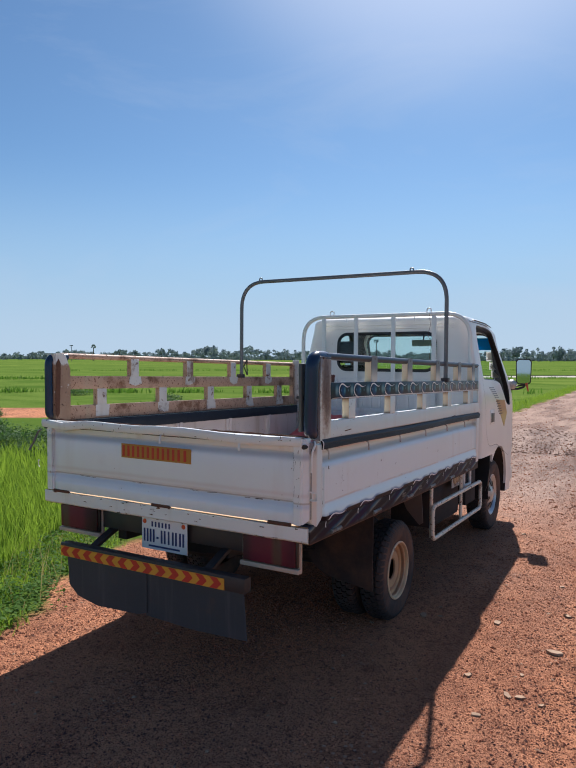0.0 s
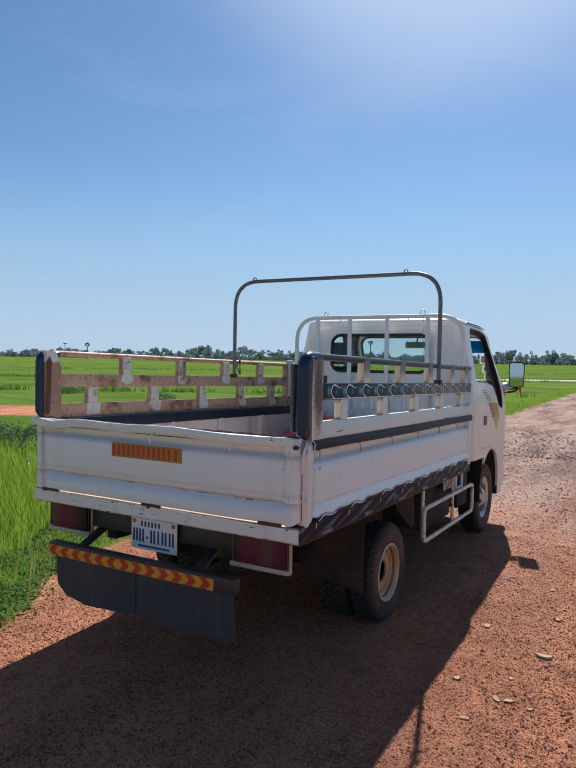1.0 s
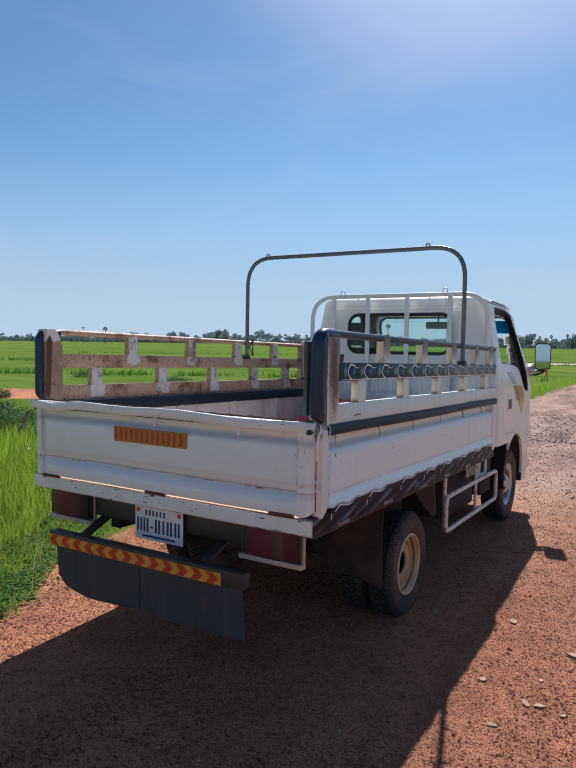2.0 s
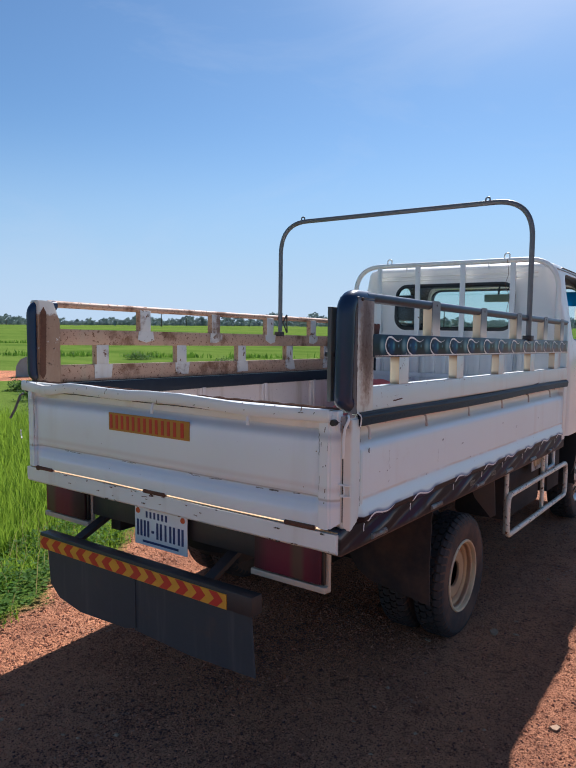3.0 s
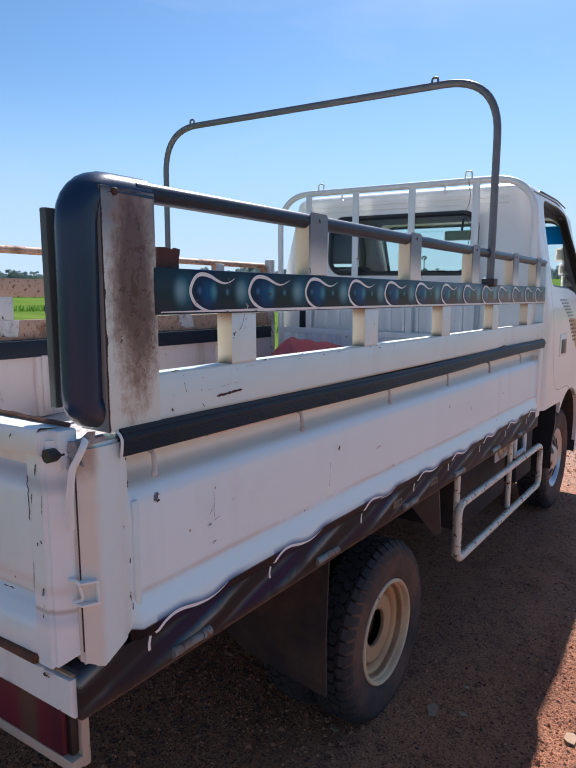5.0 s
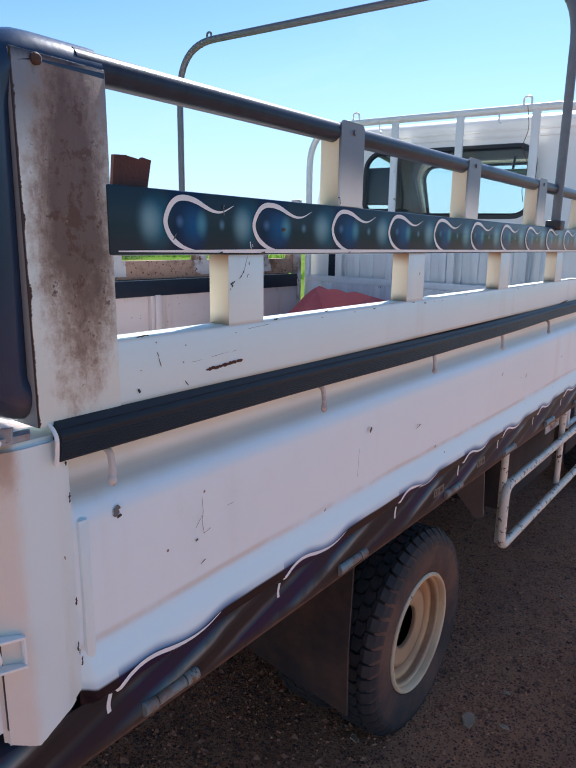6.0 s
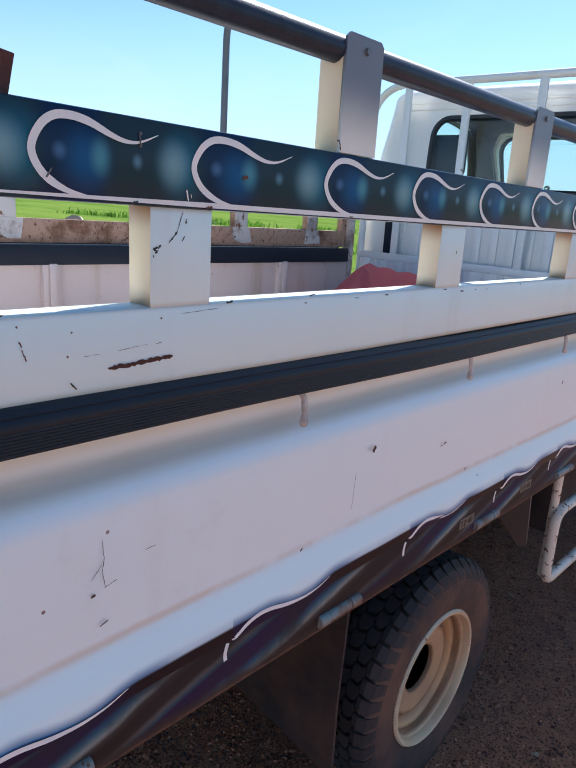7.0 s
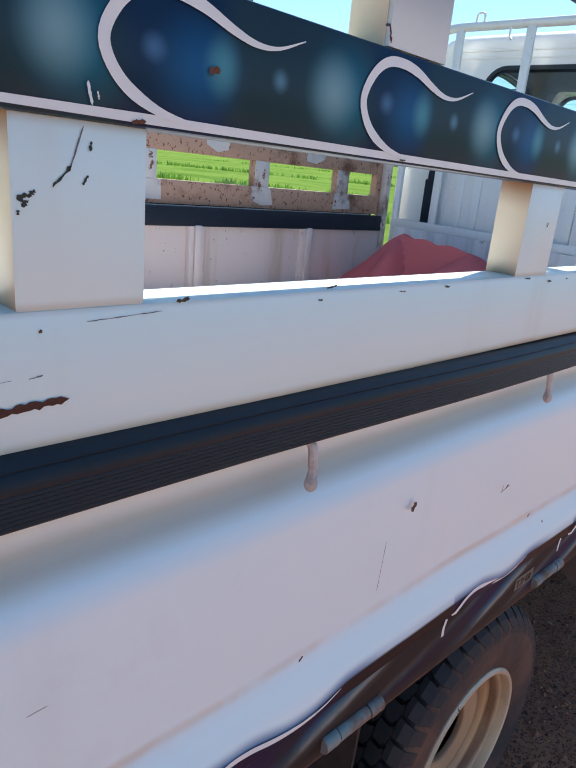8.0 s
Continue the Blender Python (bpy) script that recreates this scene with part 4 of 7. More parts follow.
    if sx > 0:
        part("backing_plate", boxed(*X(0.782, 0.797), 0.01, 0.049, 1.245, 1.545, bevel=0.002), plain("grey_green_plate", (0.085, 0.10, 0.095), 0.6), g)
        bm = bmesh.new()
        tube(bm, [(0.80, 0.03, 1.395), (0.765, 0.03, 1.395)], 0.009, 10)
        part("bolt", bm, BLACK, g)
        bm = bmesh.new()
        lathe(bm, [(0.0058, 0.0), (0.0058, 0.003), (0.004, 0.005), (0.0, 0.0055)], 12, Matrix.Translation((xo + 0.001, 0.079, 1.571)))
        part("bolt_head", bm, plain("burnt_bolt", (0.07, 0.038, 0.028), 0.8, 0.0, 0.5, 60.0), g, "burnt rusty bolt head")
    else:
        part("front_stake", boxed(-0.862, -0.806, 2.85, 2.884, 0.88, 1.62, bevel=0.005), RUSTY_PALE, g, "pale rusty stake at the guard's front")
        part("inner_strip", boxed(-0.803, -0.788, 0.05, 2.82, 1.135, 1.205, bevel=0.004), RUBBER, g, "black rubber strip")
    return g, mid


right_guard, right_rail = guard(1, (0.356, 0.898, 1.44, 1.98, 2.50), (0.63, 1.172, 1.71, 2.23, 2.62), (BLUE, GUARD_WHITE, GUARD_WHITE, TOP_TUBE, END_PAINT), "white steel side guard with an airbrushed blue middle rail")
left_guard, left_rail = guard(-1, (0.39, 0.955, 1.50, 2.03, 2.52), (0.68, 1.25, 1.80, 2.33), (RUSTY, RUSTY, RUSTY_PALE, RUSTY, RUSTY_POST), "rust-stained white steel side guard")

bm = bmesh.new()
z0, hh = 1.3885, 0.073
for y in SWIRLS:
    wide = SWIRL if y > 0.3 else 0.176
    pts = smooth_line([(0, y + dy * wide, z0 + dz * hh) for dy, dz in ((0.30, 0.03), (0.16, 0.10), (0.05, 0.26), (0.0, 0.50), (0.04, 0.74), (0.11, 0.88), (0.20, 0.91), (0.30, 0.87), (0.41, 0.77), (0.50, 0.715), (0.59, 0.73), (0.70, 0.84))], 5)
    widths = [0.0062 * min(1.0, 0.15 + 6.0 * k) * (1.0 if k < 0.62 else 1.0 - (k - 0.62) / 0.385) + 0.0006 for k in (j / (len(pts) - 1) for j in range(len(pts)))]
    ribbon(bm, pts, widths, Vector((0.8702, 0, 0)))
ribbon(bm, [(0, 0.166 + 0.263 * k, z0 + 0.0024) for k in range(11)], [0.0015] + [0.0052] * 10, Vector((0.8698, 0, 0)))
part("pinstripe", bm, PINSTRIPE, right_guard, "white swirl pinstripes", smooth=0)
bm = bmesh.new()
slab(bm, [(0.843, 0.180, 1.462), (0.843, 0.231, 1.460), (0.843, 0.239, 1.496), (0.843, 0.226, 1.498), (0.843, 0.223, 1.495), (0.843, 0.200, 1.498), (0.843, 0.184, 1.497)], (0.005, 0, 0))
part("angle_bracket", bm, plain("dark_red_rust", (0.085, 0.032, 0.026), 0.85, 0.0, 0.5, 30.0, 0.4), right_guard, "small rusty angle bracket")


# ---- tailgate ----
tail = new("tailgate")
tail.parent = truck
tagged(tail, "dented white steel tailgate with a red and yellow sticker")
bm = bmesh.new()
tg_prof = [(0.006, 1.20), (0.006, 1.160), (0.007, 1.152), (0.012, 1.143), (0.022, 1.133), (0.030, 1.124), (0.034, 1.112), (0.0345, 1.02), (0.0345, 0.962), (0.033, 0.953), (0.026, 0.946), (0.012, 0.940), (0.008, 0.934), (0.009, 0.928), (0.016, 0.918), (0.026, 0.906), (0.034, 0.896), (0.037, 0.884), (0.037, 0.855), (0.035, 0.8435)]
xs = [-0.735, -0.725, -0.715, -0.70, -0.685] + [-0.685 + 0.1437 * i for i in range(1, 10)] + [0.752, 0.765, 0.778, 0.788, 0.798]


def tail_station(x):
    k = min(1.0, max(0.0, (0.757 - abs(x - 0.0315)) / 0.028))
    k = k * k * (3 - 2 * k)
    dent = 0.006 * math.sin(x * 5.0) + 0.004 * math.sin(x * 13.0 + 2)
    return lambda o, u: Vector((x, -(0.026 + (o - 0.026) * k) - dent * 0.5 * k, u))


sheet(bm, tg_prof, [tail_station(x) for x in xs], 0.01)
for sx in (1, -1):
    # end columns with a chamfered outer face
    a, b, c = (0.785, 0.828, 0.8535) if sx > 0 else (-0.722, -0.765, -0.790)
    foot, rise = 0.845, 0.022
    loop = [(a, -0.043), (b, -0.043), (c, -0.012), (c, 0.004), (a, 0.004)]
    low = [bm.verts.new((x, y, foot + (rise if x == c else 0.0))) for x, y in loop]
    high = [bm.verts.new((x, y, 1.207)) for x, y in loop]
    bm.faces.new(low)
    bm.faces.new(high)
    for i in range(5):
        bm.faces.new((low[i], low[(i + 1) % 5], high[(i + 1) % 5], high[i]))
    bmesh.ops.bevel(bm, geom=[e for i in range(5) for e in low[i].link_edges if e.other_vert(low[i]) is high[i]], offset=0.006, segments=2, affect="EDGES")
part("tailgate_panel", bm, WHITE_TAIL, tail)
bm = bmesh.new()
lip = []
for j in range(31):
    x = -0.792 + 1.622 * j / 30
    sag = 0.003 * noise.noise(Vector((x * 14, 1, 0))) - 0.020 * math.exp(-((x + 0.62) / 0.10) ** 2) + 0.004 * math.sin(x * 9.0) - 0.010 * max(0.0, x) * 1.0
    out = 0.006 * math.sin(x * 4.0) + 0.012 * math.exp(-((x + 0.60) / 0.12) ** 2)
    lip.append(lambda o, u, x=x, sag=sag, out=out: Vector((x, -o - out, u + sag)))
sheet(bm, [(-0.004, 1.226), (0.024, 1.229), (0.046, 1.232), (0.0515, 1.231), (0.054, 1.227), (0.0545, 1.212), (0.054, 1.196), (0.051, 1.191), (0.030, 1.189)], lip, 0.003)
box(bm, -0.788, 0.848, -0.028, 0.006, 1.16, 1.222, bevel=0.004)
for x in (-0.792, 0.814):
    box(bm, x, x + 0.016, -0.051, -0.002, 1.186, 1.222, bevel=0.003)
part("top_lip", bm, WHITE_WORN, tail, "bent and chipped white top edge")
bm = bmesh.new()
tube(bm, [(x, 0.001 + 0.002 * noise.noise(Vector((x * 40, 3, 0))), 1.2255 + 0.004 * noise.noise(Vector((x * 25, 7, 0)))) for x in [-0.785 + 1.62 * j / 120 for j in range(121)]], 0.0045, 6)
part("torn_edge", bm, RUST, tail, "torn rusty sheet edge along the top")
# dark tubes laid in for the shade beneath the lip
for x0, x1, z in ((-0.72, -0.10, 1.1868), (-0.08, 0.35, 1.1862), (0.37, 0.80, 1.1855)):
    bm = bmesh.new()
    tube(bm, [(x0 + (x1 - x0) * k / 24, -0.036 - 0.004 * noise.noise(Vector((k * 0.4, x0, 0))), z + 0.0016 * noise.noise(Vector((k * 0.7, x0, 5)))) for k in range(25)], 0.0017, 5)
    part("thin_dark_line", bm, TRIM, tail, "dark line standing in for shade under the top edge")
for x, tall in ((-0.718, 0.18), (0.7905, 0.07)):
    bm = bmesh.new()
    tube(bm, [(x + 0.004 * noise.noise(Vector((k * 0.5, x * 9, 2))), -0.0435, 1.150 - tall * k / 16) for k in range(17)], 0.0007, 5)
    part("thin_dark_line", bm, TRIM, tail, "thin dark crack beside the panel")
for x, w in ((0.418, 0.0022), (-0.565, 0.0018)):
    part("lip_joint", boxed(x, x + w, -0.0595, -0.054, 1.186, 1.220, bevel=0), TRIM, tail, smooth=0)
for x in (-0.72, 0.05, 0.513):
    bm = bmesh.new()
    tube(bm, fillet([(x, -0.03, 1.192), (x, -0.052, 1.186), (x, -0.055, 1.165), (x, -0.055, 1.150)], 0.01, 3), 0.0045, 8, r2=0.0065)
    part("rope_hook", bm, WHITE_WORN, tail)
for x in (-0.72, -0.02, 0.655):
    bm = bmesh.new()
    tube(bm, [(x, -0.034, 0.8405), (x + 0.115, -0.034, 0.8405)], 0.0085, 10)
    part("hinge", bm, RUST, tail, "rusty hinge barrel")
# sticker with plain red bars
part("sticker", boxed(-0.219, 0.226, -0.0375, -0.0352, 1.061, 1.132, bevel=0.0), plain("dull_yellow_vinyl", (0.45, 0.20, 0.025), 0.45, 0.0, 0.2, 20.0, 0.05, 0.15), tail, "yellow-orange sticker with plain red bars", smooth=0)
for k in range(7):
    x0 = -0.211 + 0.0645 * k
    for a, b in ((x0, x0 + 0.014), (x0 + 0.033, x0 + 0.047)) if k < 6 else ((x0 + 0.006, x0 + 0.022),):
        part("red_bar", boxed(a, b, -0.0387, -0.0377, 1.069, 1.124, bevel=0), RED, tail, smooth=0)

# corner latches
for sx in (1, -1):
    bm = bmesh.new()
    lever = [(0.868, 0.004, 1.206), (0.876, -0.008, 1.196), (0.871, -0.024, 1.168), (0.8695, -0.030, 1.125), (0.8705, -0.031, 1.095), (0.8685, -0.030, 1.078)] if sx > 0 else [(-0.85, -0.01, 1.165), (-0.872, -0.012, 1.152), (-0.905, -0.02, 1.085), (-0.928, -0.03, 1.045)]
    tube(bm, fillet(lever, 0.02, 4), 0.0068, 8, flat=0.55)
    part("latch_lever", bm, WHITE_WORN if sx > 0 else STEEL, truck, "chipped white latch lever" if sx > 0 else "bent grey latch rod")
    bm = bmesh.new()
    tube(bm, fillet([(sx * 0.850, -0.024, 0.992), (sx * 0.866, -0.020, 0.994), (sx * 0.868, -0.014, 0.960), (sx * 0.853, -0.022, 0.956)], 0.008, 3), 0.0026, 6)
    part("chain_loop", bm, WHITE_WORN, truck)
    bm = bmesh.new()
    tube(bm, [(0.838 if sx > 0 else -0.772, -0.043, 1.186), (0.838 if sx > 0 else -0.772, 0.0, 1.186)], 0.0105, 12)
    part("latch_pin", bm, BLACK, truck)


# ---- rear lamps, number plate, under-run bar ----
BRACKET = painted("dirty_bracket_paint", (0.50, 0.40, 0.31), 0.09, 0.02, 0.6, 0.5, 20.0)
for x0, x1, flip in ((0.484, 0.776, 1), (-0.725, -0.435, -1)):
    lamp = new("tail_lamp")
    lamp.parent = truck
    part("bracket", boxed(x0 - 0.012, x1 + 0.007, 0.035, 0.052, 0.606, 0.764, bevel=0.003), BRACKET, lamp, "dirty white steel lamp bracket")
    part("housing", boxed(x0, x1, 0.018, 0.034, 0.634, 0.762, bevel=0.004), TRIM, lamp)
    part("bracket_lip", boxed(x0 - 0.012, x1 + 0.007, 0.012, 0.036, 0.609, 0.630, bevel=0.002), BRACKET, lamp)
    part("lens", boxed(x0 + 0.008, x1 - 0.008, 0.006, 0.019, 0.637, 0.757, bevel=0.005), LENS, lamp, "dull plum-red ribbed lens with an amber window")

plate = part("number_plate", boxed(-0.131, 0.161, 0.014, 0.018, 0.600, 0.757, bevel=0.001), PLATE, truck, "white number plate with dark blue marks, slightly bent")
for x0, w in ((-0.118, 0.011), (-0.098, 0.011), (-0.078, 0.011), (-0.058, 0.011), (-0.034, 0.014), (-0.006, 0.011), (0.014, 0.011), (0.040, 0.010), (0.066, 0.011), (0.086, 0.011), (0.112, 0.011), (0.132, 0.011)):
    z1 = 0.667 if x0 == -0.034 else 0.703
    zz = 0.657 if x0 == -0.034 else 0.637
    part("plate_mark", boxed(x0, x0 + w, 0.0125, 0.0138, zz, z1, bevel=0), INK, plate, smooth=0)
for k in range(6):
    part("plate_mark", boxed(-0.066 + 0.022 * k, -0.056 + 0.022 * k, 0.0125, 0.0138, 0.716, 0.742, bevel=0), INK, plate, smooth=0)
part("plate_mark", boxed(-0.085, 0.115, 0.0125, 0.0138, 0.613, 0.622, bevel=0), INK, plate, smooth=0)
for x in (-0.112, 0.138):
    bm = bmesh.new()
    bmesh.ops.create_cone(bm, cap_ends=True, segments=14, radius1=0.012, radius2=0.010, depth=0.003, matrix=pose(x, 0.0125, 0.738, 90))
    part("plate_bolt", bm, ORANGE, plate)

bar = new("underrun_bar")
bar.parent = truck
tagged(bar, "black steel bar with red and yellow chevron tape and a hanging rubber sheet")
part("bar_body", boxed(-0.555, 0.60, -0.139, -0.085, 0.53, 0.598, bevel=0.004), BLACK, bar)
bm = bmesh.new()
slab(bm, [(-0.512, -0.132, 0.545), (0.03, -0.132, 0.545), (0.03, -0.132, 0.335), (-0.03, -0.130, 0.318), (-0.30, -0.130, 0.308), (-0.44, -0.130, 0.335), (-0.50, -0.130, 0.385)], (0, 0.006, 0))
slab(bm, [(0.02, -0.128, 0.545), (0.585, -0.128, 0.56), (0.60, -0.122, 0.318), (0.30, -0.124, 0.308), (0.02, -0.126, 0.322)], (0, 0.005, 0))
part("rubber_sheet", bm, FLAP, bar, "dusty black rubber sheet")
n_chev = 13
tape = part("yellow_tape", boxed(-0.55, 0.492, -0.1425, -0.1395, 0.532, 0.584, bevel=0), YELLOW, bar, "yellow reflective tape with red chevrons", smooth=0)
for k in range(n_chev):
    bm = bmesh.new()
    x0 = -0.548 + 0.080 * k
    w, tip, za, zb = 0.040, 0.026, 0.533, 0.583
    zm = (za + zb) / 2
    if x0 < -0.10:
        x0, tip = x0 + 0.026, -tip
    slab(bm, [(x0, -0.1434, za), (x0 + w, -0.1434, za), (min(x0 + w + tip, 0.49), -0.1434, zm), (x0 + w, -0.1434, zb), (x0, -0.1434, zb), (x0 + tip, -0.1434, zm)], (0, 0.0006, 0))
    part("red_chevron", bm, RED, bar, smooth=0)
for x in (-0.40, 0.335):
    bm = bmesh.new()
    slab(bm, [(x, -0.10, 0.585), (x, -0.06, 0.585), (x, 0.34, 0.76), (x, 0.28, 0.76)], (0.045, 0, 0))
    part("strut", bm, BLACK, bar)


# ---- chassis ----
for sx in (1, -1):
    part("chassis_rail", boxed(*sorted((sx * 0.30, sx * 0.36)), 0.08, 4.0, 0.60, 0.74), DARK, truck)
bm = bmesh.new()
tube(bm, [(-0.70, 1.245, 0.290), (0.70, 1.245, 0.290)], 0.045, 14)
lathe(bm, [(0.0, -0.12), (0.08, -0.10), (0.125, -0.03), (0.125, 0.03), (0.08, 0.10), (0.0, 0.12)], 24, pose(0.0, 1.245, 0.30))
part("rear_axle", bm, DARK, truck, tilt=False)
for sx in (1, -1):
    bm = bmesh.new()
    for k in range(4):
        pts = [(sx * 0.40, 0.62 + 1.25 * j / 10 , 0.42 - 0.10 * math.sin(math.pi * j / 10) + 0.012 * k + 0.10) for j in range(k, 11 - k)]
        tube(bm, pts, 0.012, 6, flat=2.4)
    part("leaf_spring", bm, DARK, truck, tilt=False)
bm = bmesh.new()
lathe(bm, [(0.10, -0.06), (0.24, -0.07), (0.28, -0.04), (0.28, 0.04), (0.24, 0.07), (0.10, 0.06), (0.10, -0.06)], 40, pose(0.05, 0.47, 0.60, 0, 90, 0))
part("spare_tyre", bm, TYRE, truck, "dusty spare tyre slung under the bed", tilt=False)
part("fuel_tank", boxed(0.42, 0.74, 2.05, 2.75, 0.40, 0.70, bevel=0.03), DARK, truck)
# box added to block the view of sunlit ground under the chassis
part("underside_blocker", boxed(-0.76, -0.42, 1.72, 3.10, 0.30, 0.772, bevel=0.03), DARK, truck)
part("battery_box", boxed(0.50, 0.78, 2.80, 3.10, 0.45, 0.76, bevel=0.01), DARK, truck)


def hung_bracket():
    bm = bmesh.new()
    box(bm, 0.788, 0.794, 2.36, 2.56, 0.655, 0.80, bevel=0.004)
    return bm


hung = part("hung_bracket", hung_bracket(), RUSTY_PALE, truck, "pale bracket with two round tan bosses")
BOSS = plain("tan_boss_paint", (0.46, 0.31, 0.17), 0.5, 0.0, 0.25, 30.0)
for y in (2.42, 2.495):
    bm = bmesh.new()
    lathe(bm, [(0.0, 0.801), (0.026, 0.801), (0.030, 0.803), (0.033, 0.801), (0.034, 0.789)], 20, pose(0, y, 0.715))
    part("boss", bm, BOSS, hung, "round tan boss")
bm = bmesh.new()
for y in (2.66, 2.84):
    tube(bm, [(0.80, y, 0.79), (0.80, y, 0.62)], 0.012, 8)
tube(bm, [(0.80, 2.66, 0.63), (0.80, 2.84, 0.63)], 0.012, 8)
part("hanger_frame", bm, WHITE_WORN, truck)


# ---- side step guards ----
BAR_PAINT = painted("chipped_bar_paint", (0.76, 0.69, 0.56), 0.165, 0.02, 0.5, 0.45, 42.0)
for sx in (1, -1):
    st = new("side_bar")
    st.parent = truck
    tagged(st, "white painted tubular side bar, scratched")
    loop = fillet([(sx * 0.84, 1.75, 0.50), (sx * 0.84, 1.75, 0.405), (sx * 0.84, 3.03, 0.405), (sx * 0.84, 3.03, 0.625), (sx * 0.84, 1.75, 0.625), (sx * 0.84, 1.75, 0.50)], 0.05, 5)
    bm = bmesh.new()
    tube(bm, loop[:-1], 0.0150, 12, closed=True)
    part("frame_tube", bm, BAR_PAINT, st)
    for y, z1 in ((1.775, 0.775), (2.50, 0.775)):
        bm = bmesh.new()
        tube(bm, [(sx * 0.822, y, 0.41), (sx * 0.822, y, z1)], 0.0125, 10)
        part("upright", bm, BAR_PAINT, st)


# ---- wheels ----
def tread_tyre(r, rim_r, half, seg=60, blocks=44):
    """A tyre about the x axis with a blocky tread; x is outwards."""
    bm = bmesh.new()
    prof = [(rim_r, half * 0.72), (rim_r + 0.012, half * 0.86), (rim_r + (r - rim_r) * 0.35, half * 1.0), (rim_r + (r - rim_r) * 0.62, half * 1.0), (rim_r + (r - rim_r) * 0.78, half * 0.975), (r - 0.020, half * 0.91), (r - 0.011, half * 0.78)]
    full = prof + [(r - 0.010, 0.0)] + [(a, -b) for a, b in reversed(prof)]
    lathe(bm, full, seg)
    return bm


def tread_blocks(r, half, blocks):
    """Staggered lugs with bowed edges; the outer rows wrap over the shoulders."""
    bm = bmesh.new()
    pitch = 2 * math.pi / blocks
    rows = ((-0.99, -0.46, 0.0), (-0.42, 0.0, 0.5), (0.04, 0.42, 0.0), (0.46, 0.99, 0.5))
    for u0, u1, shift in rows:
        outer = abs(u0 + u1) > 1.0
        sign = 1 if u0 + u1 > 0 else -1
        for k in range(blocks):
            a0 = pitch * (k + shift)
            a1 = a0 + pitch * 0.86
            us = [u0, u0 + 0.3 * (u1 - u0), u0 + 0.75 * (u1 - u0), u1]
            bow = [0.0, 0.16, 0.20, 0.02] if sign > 0 else [0.02, 0.20, 0.16, 0.0]
            pinch = [0.10, 0.0, 0.0, 0.06]

            def v(u, a, up):
                drop = 0.030 * (max(0.0, abs(u) - 0.66) / 0.34) ** 1.6 if outer else 0.0
                rr = r - drop - (0.0 if up else 0.014)
                return bm.verts.new((u * half * (0.99 if up else 1.0), rr * math.cos(a), rr * math.sin(a)))

            lead = [(u, a0 + pitch * (b + p)) for u, b, p in zip(us, bow, pinch)]
            back = [(u, a1 + pitch * (b - p)) for u, b, p in zip(us, bow, pinch)]
            bl, bb = [v(u, a, False) for u, a in lead], [v(u, a, False) for u, a in back]
            tl, tb = [v(u, a + 0.005, True) for u, a in lead], [v(u, a - 0.005, True) for u, a in back]
            for i in range(3):
                bm.faces.new((tl[i], tl[i + 1], tb[i + 1], tb[i]))
                bm.faces.new((bl[i], bl[i + 1], tl[i + 1], tl[i]))
                bm.faces.new((tb[i], tb[i + 1], bb[i + 1], bb[i]))
            bm.faces.new((bl[0], tl[0], tb[0], bb[0]))
            bm.faces.new((tl[3], bl[3], bb[3], tb[3]))
    bmesh.ops.recalc_face_normals(bm, faces=bm.faces[:])
    return bm


def rear_wheel():
    w = new("rear_wheel")
    half = 0.073
    tyre = part("tyre", tread_tyre(0.294, 0.160, half), TYRE_WALL, w, "dusty black tyre", tilt=False)
    part("tread", tread_blocks(0.296, half, 46), TYRE, w, "worn block tread", tilt=False, smooth=0)
    bm = bmesh.new()
    lathe(bm, [(0.172, 0.058), (0.173, 0.066), (0.169, 0.071), (0.163, 0.070), (0.160, 0.066), (0.1585, 0.052), (0.151, 0.048), (0.149, 0.044), (0.1475, 0.032), (0.140, 0.029), (0.136, 0.024), (0.128, 0.014), (0.122, 0.018), (0.114, 0.026), (0.092, 0.026), (0.070, 0.024), (0.062, 0.022), (0.0595, 0.018), (0.0595, 0.012)], 56)
    rim = part("rim", bm, WHEEL, w, "cream painted steel rim with rust spots", tilt=False)
    bm = bmesh.new()
    lathe(bm, [(0.0, -0.030), (0.022, -0.031), (0.030, -0.050), (0.115, -0.055)], 24)
    part("hub", bm, DARK, w, tilt=False)
    return w


wheel = rear_wheel()
wheel.parent = truck
wheel.matrix_basis = pose(0.725, 1.245, 0.290)
inner = copy_thing(wheel, pose(0.545, 1.245, 0.290, 40))
for x, turn in ((-0.725, 180), (-0.545, 180)):
    copy_thing(wheel, pose(x, 1.245, 0.290, 20, 0, turn))


